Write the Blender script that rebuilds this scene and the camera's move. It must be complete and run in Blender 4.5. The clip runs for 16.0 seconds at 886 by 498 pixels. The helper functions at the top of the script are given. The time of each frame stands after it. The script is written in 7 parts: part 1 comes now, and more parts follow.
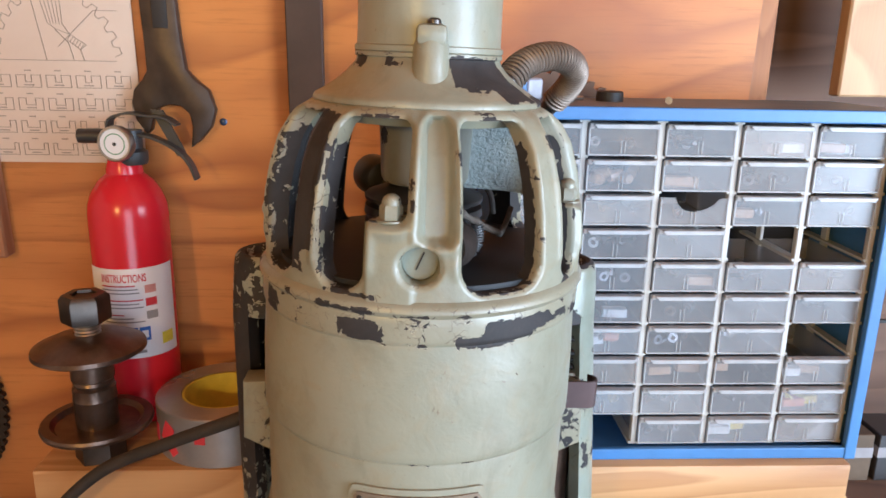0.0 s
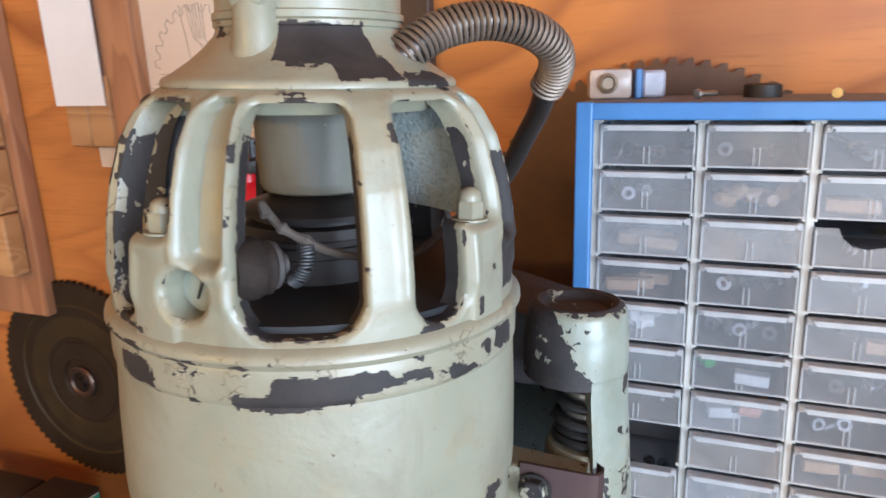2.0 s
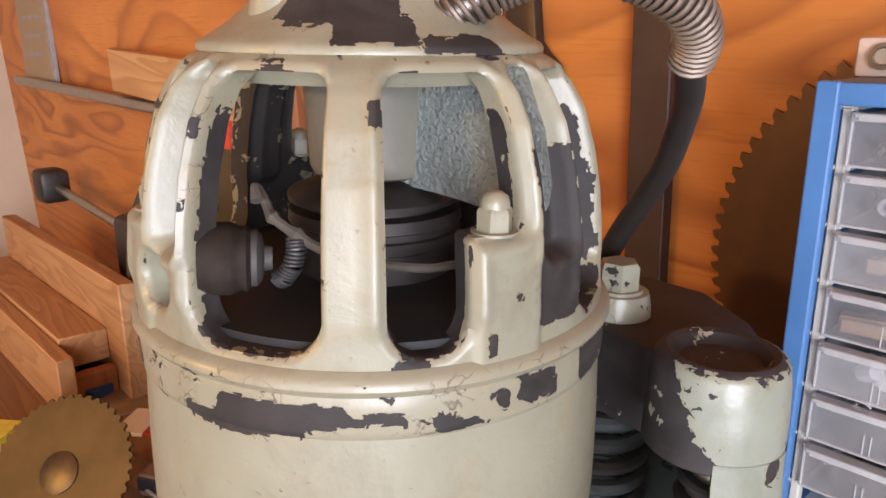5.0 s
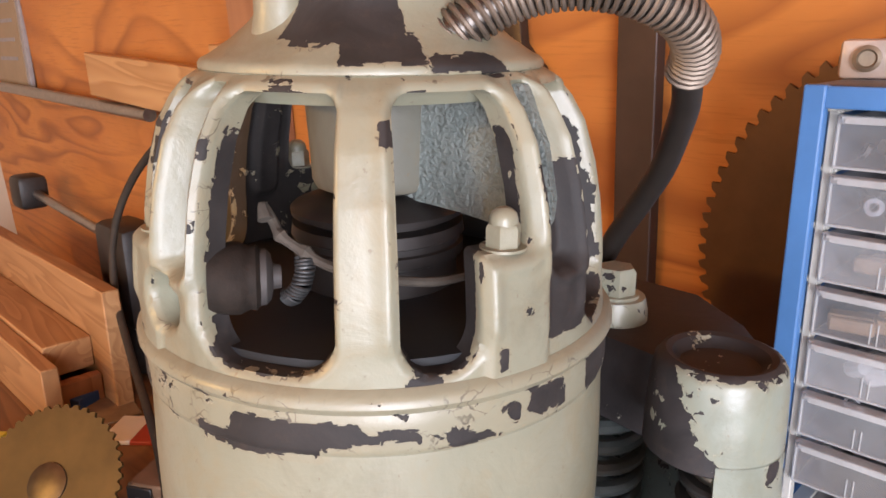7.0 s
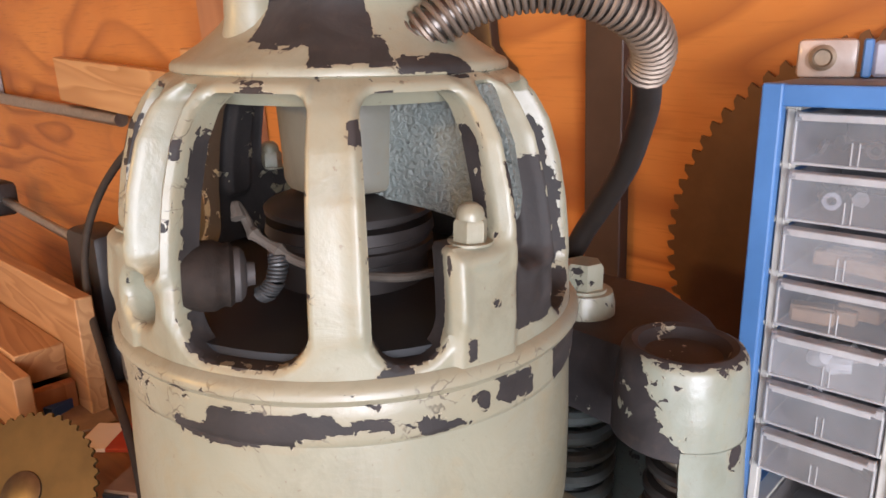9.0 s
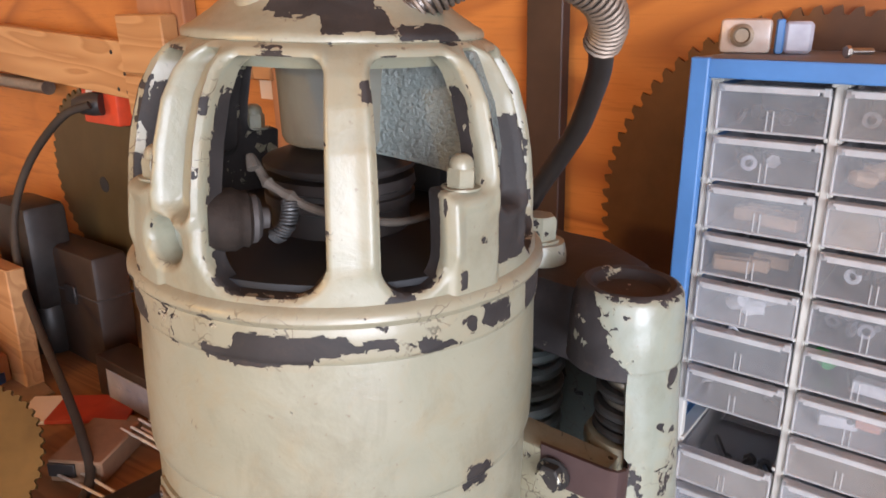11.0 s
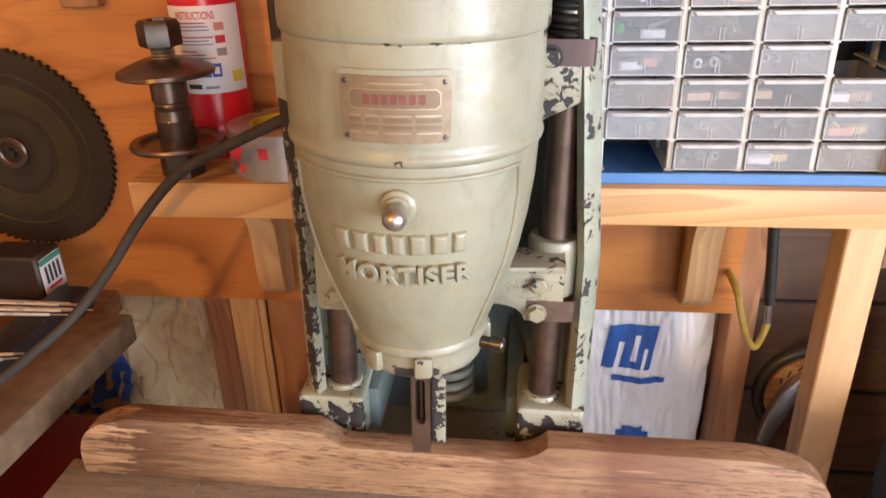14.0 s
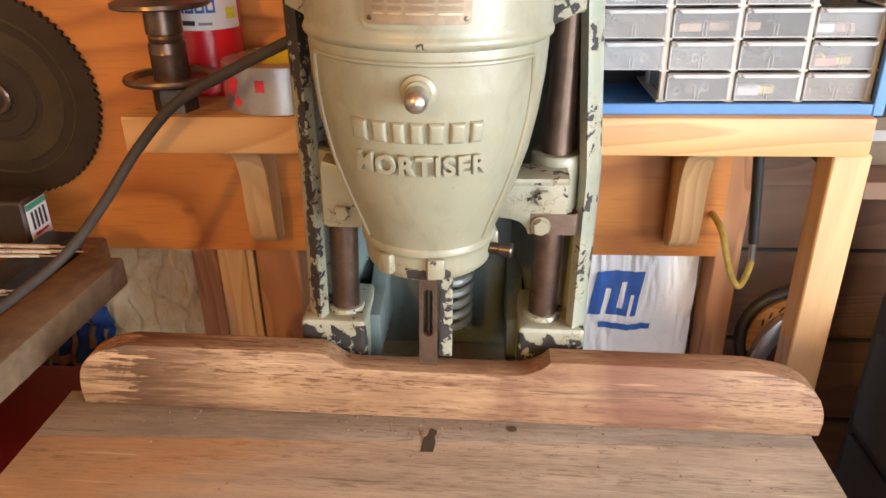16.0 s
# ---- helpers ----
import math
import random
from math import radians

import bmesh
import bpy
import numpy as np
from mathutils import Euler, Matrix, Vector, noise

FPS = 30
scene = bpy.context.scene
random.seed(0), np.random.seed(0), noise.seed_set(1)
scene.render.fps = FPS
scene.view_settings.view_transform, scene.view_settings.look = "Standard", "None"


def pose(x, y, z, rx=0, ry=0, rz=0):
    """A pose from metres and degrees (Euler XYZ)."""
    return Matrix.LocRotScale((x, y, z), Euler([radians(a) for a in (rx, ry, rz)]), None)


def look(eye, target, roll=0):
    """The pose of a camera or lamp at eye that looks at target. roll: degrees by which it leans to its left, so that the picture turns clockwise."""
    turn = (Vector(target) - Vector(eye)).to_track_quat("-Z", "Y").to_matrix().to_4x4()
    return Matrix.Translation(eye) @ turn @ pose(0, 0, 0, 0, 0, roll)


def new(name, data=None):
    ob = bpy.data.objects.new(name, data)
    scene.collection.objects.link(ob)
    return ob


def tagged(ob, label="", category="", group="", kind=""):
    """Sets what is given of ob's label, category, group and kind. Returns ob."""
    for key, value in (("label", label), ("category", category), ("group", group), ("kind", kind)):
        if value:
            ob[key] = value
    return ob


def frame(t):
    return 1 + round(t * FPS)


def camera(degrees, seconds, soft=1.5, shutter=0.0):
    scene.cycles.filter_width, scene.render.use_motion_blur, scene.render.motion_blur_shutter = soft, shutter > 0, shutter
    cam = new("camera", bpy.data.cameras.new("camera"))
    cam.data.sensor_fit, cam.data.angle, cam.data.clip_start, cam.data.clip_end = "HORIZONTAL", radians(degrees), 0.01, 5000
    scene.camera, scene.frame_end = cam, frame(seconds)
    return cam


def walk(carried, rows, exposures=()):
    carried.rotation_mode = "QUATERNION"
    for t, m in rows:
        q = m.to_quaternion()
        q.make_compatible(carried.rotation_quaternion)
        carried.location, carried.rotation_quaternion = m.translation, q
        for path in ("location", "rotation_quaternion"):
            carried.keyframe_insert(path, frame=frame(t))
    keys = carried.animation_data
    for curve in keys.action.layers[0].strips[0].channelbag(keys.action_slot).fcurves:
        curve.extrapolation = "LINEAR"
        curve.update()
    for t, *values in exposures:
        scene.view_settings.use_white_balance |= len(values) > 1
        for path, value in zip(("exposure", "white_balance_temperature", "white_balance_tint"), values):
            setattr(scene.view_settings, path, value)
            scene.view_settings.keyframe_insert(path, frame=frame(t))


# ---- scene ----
cam = camera(62.2, 16.0, soft=1.6, shutter=0.3)
PATH = [
    (0, (-0.048, 0.089, 1.464), (0.047, 2.017, 0.943), 1.1),
    (0.5, (-0.048, 0.09, 1.466), (0.01, 2.022, 0.949), 0.7),
    (1, (-0.045, 0.093, 1.464), (-0.034, 2.026, 0.954), 0.4),
    (1.5, (0.017, 0.131, 1.449), (-0.219, 2.057, 0.964), -0.6),
    (2, (0.116, 0.206, 1.443), (-0.594, 2.017, 0.978), -1.3),
    (2.5, (0.137, 0.25, 1.437), (-0.872, 1.886, 0.885), 0.1),
    (3, (0.134, 0.265, 1.442), (-1.037, 1.774, 0.849), 0.7),
    (3.5, (0.155, 0.287, 1.443), (-1.156, 1.688, 0.879), 0.1),
    (4, (0.166, 0.306, 1.442), (-1.235, 1.628, 0.905), -0.2),
    (6.5, (0.155, 0.306, 1.443), (-1.226, 1.644, 0.894), -0.9),
    (7, (0.157, 0.3, 1.448), (-1.204, 1.657, 0.895), -1.0),
    (7.5, (0.155, 0.297, 1.447), (-1.191, 1.666, 0.886), -1.4),
    (8, (0.162, 0.298, 1.446), (-1.174, 1.68, 0.893), -1.6),
    (10.5, (0.165, 0.274, 1.451), (-1.055, 1.746, 0.864), -0.3),
    (11, (0.17, 0.255, 1.448), (-0.977, 1.774, 0.832), -0.1),
    (11.5, (0.162, 0.229, 1.44), (-0.868, 1.809, 0.776), -0.1),
    (12, (0.121, 0.181, 1.42), (-0.688, 1.869, 0.716), -0.7),
    (12.5, (0.075, 0.132, 1.399), (-0.503, 1.887, 0.635), -1.1),
    (13, (0.046, 0.091, 1.376), (-0.353, 1.876, 0.567), -1.2),
    (13.5, (0.033, 0.045, 1.364), (-0.247, 1.841, 0.531), -1.3),
    (14, (0.025, 0.006, 1.346), (-0.187, 1.807, 0.503), -1.6),
    (14.5, (0.023, -0.014, 1.324), (-0.152, 1.79, 0.479), -1.8),
    (15, (0.017, -0.017, 1.303), (-0.137, 1.791, 0.461), -1.7),
    (15.5, (0.007, -0.019, 1.292), (-0.135, 1.787, 0.445), -1.4),
    (16, (-0.003, -0.03, 1.293), (-0.127, 1.772, 0.435), -0.9),
]
walk(cam, [(t, look(eye, target, roll)) for t, eye, target, roll in PATH],
     exposures=[(0.0, -0.16, 5250, 8), (1.0, -0.17, 5200, 8), (2.0, -0.20, 5400, 9), (3.0, -0.20, 5900, 16), (4.0, -0.20, 6350, 21), (8.2, -0.20, 6400, 21), (11.0, -0.20, 6200, 19),
                (12.5, -0.15, 5550, 18), (14.0, 0.03, 6250, 16), (16.0, 0.16, 6400, 11)])

# ---- world and light ----
world = bpy.data.worlds.new("world")
scene.world = world
world.use_nodes = True
wn = world.node_tree
bg = wn.nodes["Background"]
sky = wn.nodes.new("ShaderNodeTexSky")
sky.sky_type = "NISHITA"
sky.sun_disc = False
sky.sun_elevation, sky.sun_rotation = radians(35), radians(150)
wn.links.new(sky.outputs[0], bg.inputs[0])
bg.inputs[1].default_value = 0.12


def area_lamp(name, m, w, h, watts, color):
    d = bpy.data.lights.new(name, "AREA")
    d.shape, d.size, d.size_y, d.energy, d.color = "RECTANGLE", w, h, watts, color
    ob = new(name, d)
    ob.matrix_world = m
    return ob


# daylight through the wide doorway in front, to the right of the machine
area_lamp("door_daylight", look((1.05, -2.75, 1.15), (0.0, 0.6, 1.05)), 1.5, 2.0, 58, (0.90, 0.96, 1.0))
# daylight through the side window
area_lamp("window_daylight", look((1.62, -0.70, 1.30), (0.0, 0.5, 1.12)), 0.95, 1.15, 92, (0.88, 0.95, 1.0))
# warm point lamp without a fixture, added in front for the left side
warm_lamp = bpy.data.lights.new("ceiling_bulb_light", "POINT")
warm_lamp.energy, warm_lamp.color, warm_lamp.shadow_soft_size = 52, (1.0, 0.57, 0.13), 0.04
new("ceiling_bulb_light", warm_lamp).location = (-0.68, -1.12, 1.74)

# ---- small tools ----
rnd = random.Random(7)


def part(name, bm, mat, parent=None, label="", smooth=True, field=None):
    me = bpy.data.meshes.new(name)
    bm.normal_update()
    bm.to_mesh(me)
    bm.free()
    if smooth:
        for p in me.polygons:
            p.use_smooth = True
        me.set_sharp_from_angle(angle=radians(38))
    if field:
        at = me.attributes.new("chip", "FLOAT", "POINT")
        at.data.foreach_set("value", [field(v.co) for v in me.vertices])
    me.materials.append(mat)
    ob = new(name, me)
    if parent is not None:
        ob.parent = parent
    if label:
        ob["label"] = label
    return ob


def share(name, me, parent, m):
    ob = new(name, me)
    ob.parent = parent
    ob.matrix_basis = m
    return ob


def thing(name, m, label, category, group="", kind=""):
    ob = new(name)
    ob.empty_display_size = 0.02
    ob.matrix_world = m
    return tagged(ob, label, category, group, kind)


def put(bm, geom_verts, m):
    bmesh.ops.transform(bm, matrix=m, verts=geom_verts)


def add_box(bm, size, loc=(0, 0, 0), bevel=0.0, rot=(0, 0, 0), seg=1):
    r = bmesh.ops.create_cube(bm, size=1.0)
    vs = r["verts"]
    bmesh.ops.scale(bm, vec=size, verts=vs)
    if bevel > 0:
        es = list({e for v in vs for e in v.link_edges})
        r = bmesh.ops.bevel(bm, geom=es, offset=bevel, segments=seg, profile=0.5, affect="EDGES")
        vs = list({v for f in r["faces"] for v in f.verts} | {v for v in vs if v.is_valid})
        vs = list(set(vs) | {w for v in vs for e in v.link_edges for w in e.verts})
    put(bm, vs, pose(*loc, *rot))
    return vs


def box(size, loc=(0, 0, 0), bevel=0.0, rot=(0, 0, 0), seg=1):
    bm = bmesh.new()
    add_box(bm, size, loc, bevel, rot, seg)
    return bm


def add_lathe(bm, prof, seg=48, m=None, close=True):
    """A turned form round z from rows of (radius, height)."""
    rings = []
    allv = []
    for r, z in prof:
        if r < 1e-6:
            v = bm.verts.new((0, 0, z))
            rings.append([v])
            allv.append(v)
        else:
            ring = [bm.verts.new((r * math.cos(2 * math.pi * i / seg), r * math.sin(2 * math.pi * i / seg), z)) for i in range(seg)]
            rings.append(ring)
            allv += ring
    for a, b in zip(rings, rings[1:]):
        for i in range(seg):
            j = (i + 1) % seg
            if len(a) == 1 and len(b) == 1:
                continue
            if len(a) == 1:
                bm.faces.new((a[0], b[j], b[i]))
            elif len(b) == 1:
                bm.faces.new((a[i], a[j], b[0]))
            else:
                bm.faces.new((a[i], a[j], b[j], b[i]))
    if m is not None:
        put(bm, allv, m)
    return allv


def lathe(prof, seg=48, m=None):
    bm = bmesh.new()
    add_lathe(bm, prof, seg, m)
    bmesh.ops.recalc_face_normals(bm, faces=bm.faces)
    return bm


def smooth_path(pts, n):
    """Catmull-Rom points through pts."""
    p = [Vector(q) for q in pts]
    p = [p[0] * 2 - p[1]] + p + [p[-1] * 2 - p[-2]]
    out = []
    for i in range(1, len(p) - 2):
        for k in range(n):
            t = k / n
            a, b, c, d = p[i - 1], p[i], p[i + 1], p[i + 2]
            out.append(0.5 * ((2 * b) + (c - a) * t + (2 * a - 5 * b + 4 * c - d) * t * t + (3 * b - a - 3 * c + d) * t ** 3))
    out.append(p[-2])
    return out


def add_sweep(bm, pts, radius, sides=10, cap=True):
    rad = radius if callable(radius) else (lambda k: radius)
    n = len(pts)
    rings = []
    up = Vector((0.13, 0.21, 0.97))
    prev = None
    for i, p in enumerate(pts):
        d = (pts[min(i + 1, n - 1)] - pts[max(i - 1, 0)]).normalized()
        if prev is None:
            a = d.cross(up).normalized()
        else:
            a = (prev - d * prev.dot(d)).normalized()
        prev = a
        b = d.cross(a)
        r = rad(i / (n - 1))
        rings.append([bm.verts.new(p + (a * math.cos(2 * math.pi * k / sides) + b * math.sin(2 * math.pi * k / sides)) * r) for k in range(sides)])
    for a, b in zip(rings, rings[1:]):
        for i in range(sides):
            j = (i + 1) % sides
            bm.faces.new((a[i], a[j], b[j], b[i]))
    if cap:
        bm.faces.new(rings[0][::-1])
        bm.faces.new(rings[-1])


def sweep(pts, radius, sides=10):
    bm = bmesh.new()
    add_sweep(bm, pts, radius, sides)
    bmesh.ops.recalc_face_normals(bm, faces=bm.faces)
    return bm


def helix_on(pts, r, turns, per=12):
    """A helix wound round a path."""
    n = int(turns * per)
    out = []
    prev = None
    for k in range(n + 1):
        s = k / n * (len(pts) - 1)
        i = min(int(s), len(pts) - 2)
        p = pts[i].lerp(pts[i + 1], s - i)
        d = (pts[min(i + 1, len(pts) - 1)] - pts[max(i - 1, 0)]).normalized()
        a = d.cross(Vector((0.13, 0.21, 0.97))).normalized() if prev is None else (prev - d * prev.dot(d)).normalized()
        prev = a
        b = d.cross(a)
        w = 2 * math.pi * k / per
        out.append(p + (a * math.cos(w) + b * math.sin(w)) * r)
    return out


def add_prism(bm, outline, depth, m=None, bevel=0.0):
    """An outline in x and y, extruded along z."""
    lo = [bm.verts.new((x, y, 0)) for x, y in outline]
    f = bm.faces.new(lo)
    r = bmesh.ops.extrude_face_region(bm, geom=[f])
    hi = [v for v in r["geom"] if isinstance(v, bmesh.types.BMVert)]
    bmesh.ops.translate(bm, vec=(0, 0, depth), verts=hi)
    vs = lo + hi
    if bevel:
        es = list({e for v in hi for e in v.link_edges if e.other_vert(v) in hi} | {e for v in lo for e in v.link_edges if e.other_vert(v) in lo})
        rr = bmesh.ops.bevel(bm, geom=es, offset=bevel, segments=2, profile=0.5, affect="EDGES")
        vs = list({v for v in vs if v.is_valid} | {v for fc in rr["faces"] for v in fc.verts})
    if m is not None:
        put(bm, vs, m)
    return vs


def prism(outline, depth, m=None, bevel=0.0):
    bm = bmesh.new()
    add_prism(bm, outline, depth, m, bevel)
    bmesh.ops.recalc_face_normals(bm, faces=bm.faces)
    return bm


def add_hex(bm, r, h, m):
    return add_lathe(bm, [(0, 0), (r, 0), (r, h * 0.85), (r * 0.86, h), (0, h)], 6, m)


# ---- materials ----
def material(name):
    mt = bpy.data.materials.new(name)
    mt.use_nodes = True
    nt = mt.node_tree
    return mt, nt, nt.nodes["Principled BSDF"]


def ramp(nt, fac, stops):
    r = nt.nodes.new("ShaderNodeValToRGB")
    el = r.color_ramp.elements
    while len(el) < len(stops):
        el.new(0.5)
    for e, (p, c) in zip(el, stops):
        e.position = p
        e.color = (*c, 1) if len(c) == 3 else c
    nt.links.new(fac, r.inputs[0])
    return r.outputs[0]


def coords(nt, scale=(1, 1, 1), what="Object", rot=(0, 0, 0)):
    tc = nt.nodes.new("ShaderNodeTexCoord")
    mp = nt.nodes.new("ShaderNodeMapping")
    mp.inputs["Scale"].default_value = scale
    mp.inputs["Rotation"].default_value = [radians(a) for a in rot]
    nt.links.new(tc.outputs[what], mp.inputs[0])
    return mp.outputs[0]


def noise_tex(nt, vec, scale, detail=4.0, rough=0.55, dist=0.0):
    n = nt.nodes.new("ShaderNodeTexNoise")
    n.inputs["Scale"].default_value = scale
    n.inputs["Detail"].default_value = detail
    n.inputs["Roughness"].default_value = rough
    n.inputs["Distortion"].default_value = dist
    nt.links.new(vec, n.inputs["Vector"])
    return n.outputs["Fac"]


def math_node(nt, op, a, b=None, clamp=False):
    n = nt.nodes.new("ShaderNodeMath")
    n.operation = op
    n.use_clamp = clamp
    for i, v in enumerate((a, b)):
        if v is None:
            continue
        if isinstance(v, (int, float)):
            n.inputs[i].default_value = v
        else:
            nt.links.new(v, n.inputs[i])
    return n.outputs[0]


def mix_col(nt, fac, a, b, kind="MIX"):
    n = nt.nodes.new("ShaderNodeMix")
    n.data_type = "RGBA"
    n.blend_type = kind
    for s, v in ((n.inputs["Factor"], fac), (n.inputs["A"], a), (n.inputs["B"], b)):
        if isinstance(v, (int, float)):
            s.default_value = v
        elif isinstance(v, tuple):
            s.default_value = (*v, 1) if len(v) == 3 else v
        else:
            nt.links.new(v, s)
    return n.outputs["Result"]


def bump(nt, bs, height, strength=0.3, dist=0.001, before=None):
    n = nt.nodes.new("ShaderNodeBump")
    n.inputs["Strength"].default_value = strength
    n.inputs["Distance"].default_value = dist
    nt.links.new(height, n.inputs["Height"])
    if before is not None:
        nt.links.new(before, n.inputs["Normal"])
    nt.links.new(n.outputs[0], bs.inputs["Normal"])
    return n.outputs[0]


def chipped_paint(name, base, base2, stain, under, rough=0.37, gloss=0.12):
    """Old glossy machine enamel that has flaked down to dark primer; the vertex field chip says where."""
    mt, nt, bs = material(name)
    v = coords(nt)
    at = nt.nodes.new("ShaderNodeAttribute")
    at.attribute_name = "chip"
    n1 = noise_tex(nt, v, 150, 7, 0.66, 0.3)
    n2 = noise_tex(nt, v, 330, 4, 0.65)
    n3 = noise_tex(nt, v, 12, 4, 0.6)
    n4 = noise_tex(nt, v, 55, 5, 0.65, 0.6)
    warp = nt.nodes.new("ShaderNodeMixRGB")
    warp.blend_type = "ADD"
    warp.inputs[0].default_value = 0.006
    wob = nt.nodes.new("ShaderNodeTexNoise")
    wob.inputs["Scale"].default_value = 190
    nt.links.new(v, wob.inputs["Vector"])
    nt.links.new(v, warp.inputs[1])
    nt.links.new(wob.outputs["Color"], warp.inputs[2])
    cells = []
    for sc in (210, 95):
        vor = nt.nodes.new("ShaderNodeTexVoronoi")
        vor.inputs["Scale"].default_value = sc
        nt.links.new(warp.outputs[0], vor.inputs["Vector"])
        sp = nt.nodes.new("ShaderNodeSeparateColor")
        nt.links.new(vor.outputs["Color"], sp.inputs[0])
        cells.append(sp.outputs[0])
    s = math_node(nt, "MULTIPLY_ADD", n1, 0.62)
    nt.nodes[-1].inputs[2].default_value = -0.31
    s = math_node(nt, "ADD", s, at.outputs["Fac"])
    for c, k in zip(cells, (0.34, 0.30)):
        c = math_node(nt, "MULTIPLY_ADD", c, k)
        nt.nodes[-1].inputs[2].default_value = -k / 2
        s = math_node(nt, "ADD", s, c)
    mask = ramp(nt, s, [(0.494, (0, 0, 0)), (0.503, (1, 1, 1))])
    ve = nt.nodes.new("ShaderNodeTexVoronoi")
    ve.feature = "DISTANCE_TO_EDGE"
    ve.inputs["Scale"].default_value = 125
    nt.links.new(warp.outputs[0], ve.inputs["Vector"])
    crack = ramp(nt, ve.outputs["Distance"], [(0.0, (0.8, 0.8, 0.8)), (0.016, (0.65, 0.65, 0.65)), (0.034, (0, 0, 0))])
    aged = ramp(nt, at.outputs["Fac"], [(0.15, (0, 0, 0)), (0.26, (1, 1, 1))])
    crack = math_node(nt, "MULTIPLY", crack, math_node(nt, "MULTIPLY", aged, ramp(nt, n4, [(0.50, (0, 0, 0)), (0.58, (1, 1, 1))])))
    rim = ramp(nt, s, [(0.435, (0, 0, 0)), (0.49, (1, 1, 1))])
    edge = ramp(nt, s, [(0.478, (0, 0, 0)), (0.492, (1, 1, 1)), (0.497, (0, 0, 0))])
    paint = mix_col(nt, ramp(nt, n3, [(0.35, (0, 0, 0)), (0.68, (1, 1, 1))]), base, base2)
    paint = mix_col(nt, ramp(nt, n4, [(0.50, (0, 0, 0)), (0.74, (0.6, 0.6, 0.6))]), paint, stain)
    smudge = ramp(nt, noise_tex(nt, coords(nt, (1, 1, 0.6)), 34, 6, 0.7, 0.8), [(0.50, (0, 0, 0)), (0.72, (0.45, 0.45, 0.45))])
    paint = mix_col(nt, smudge, paint, tuple(x * 0.5 for x in stain))
    paint = mix_col(nt, math_node(nt, "MULTIPLY", rim, 0.45), paint, stain)
    pits = ramp(nt, n2, [(0.665, (0, 0, 0)), (0.70, (0.7, 0.7, 0.7))])
    paint = mix_col(nt, pits, paint, (0.17, 0.13, 0.085))
    paint = mix_col(nt, math_node(nt, "MULTIPLY", edge, 0.5), paint, (0.68, 0.66, 0.56))
    paint = mix_col(nt, math_node(nt, "MULTIPLY", aged, math_node(nt, "MULTIPLY", n3, 0.5)), paint, (stain[0] * 1.05, stain[1] * 1.05, stain[2] * 1.1))
    paint = mix_col(nt, crack, paint, (0.045, 0.032, 0.024))
    prim = mix_col(nt, ramp(nt, n4, [(0.35, (0, 0, 0)), (0.7, (1, 1, 1))]), under, tuple(u * 2.6 for u in under))
    prim = mix_col(nt, ramp(nt, n1, [(0.56, (0, 0, 0)), (0.74, (0.35, 0.35, 0.35))]), prim, (0.060, 0.038, 0.027))
    nt.links.new(mix_col(nt, mask, paint, prim), bs.inputs["Base Color"])
    rg = math_node(nt, "MULTIPLY_ADD", n4, 0.30)
    nt.nodes[-1].inputs[2].default_value = rough - 0.13
    nt.links.new(math_node(nt, "ADD", rg, math_node(nt, "MULTIPLY", mask, 0.30)), bs.inputs["Roughness"])
    nt.links.new(math_node(nt, "MULTIPLY", math_node(nt, "SUBTRACT", 1.0, mask), gloss), bs.inputs["Coat Weight"])
    bs.inputs["Coat Roughness"].default_value = 0.25
    b1 = bump(nt, bs, math_node(nt, "SUBTRACT", 1.0, mask), 1.0, 0.0008)
    b2 = bump(nt, bs, n2, 0.16, 0.0007, b1)
    b3 = bump(nt, bs, n4, 0.22, 0.0016, b2)
    b4 = bump(nt, bs, noise_tex(nt, v, 20, 2, 0.5), 0.45, 0.0025, b3)
    nt.links.new(b4, bs.inputs["Coat Normal"])
    return mt


def plain(name, col, rough=0.5, metal=0.0, var=0.25, scale=60, bumpy=0.15, spec=0.5, col2=None):
    """A surface with fine grain and broad blotches."""
    mt, nt, bs = material(name)
    v = coords(nt)
    n1 = noise_tex(nt, v, scale, 5, 0.6)
    n2 = noise_tex(nt, v, scale / 7, 3, 0.5)
    dark = tuple(c * (1 - var) for c in col) if col2 is None else col2
    lite = tuple(min(1, c * (1 + var * 0.6)) for c in col)
    c1 = mix_col(nt, ramp(nt, n1, [(0.3, (0, 0, 0)), (0.7, (1, 1, 1))]), dark, lite)
    c2 = mix_col(nt, ramp(nt, n2, [(0.3, (0, 0, 0)), (0.7, (1, 1, 1))]), dark, col)
    nt.links.new(mix_col(nt, 0.5, c1, c2), bs.inputs["Base Color"])
    bs.inputs["Metallic"].default_value = metal
    bs.inputs["Specular IOR Level"].default_value = spec
    rg = math_node(nt, "MULTIPLY_ADD", n2, 0.25)
    nt.nodes[-1].inputs[2].default_value = rough - 0.12
    nt.links.new(rg, bs.inputs["Roughness"])
    if bumpy:
        bump(nt, bs, n1, bumpy, 0.0008)
    return mt


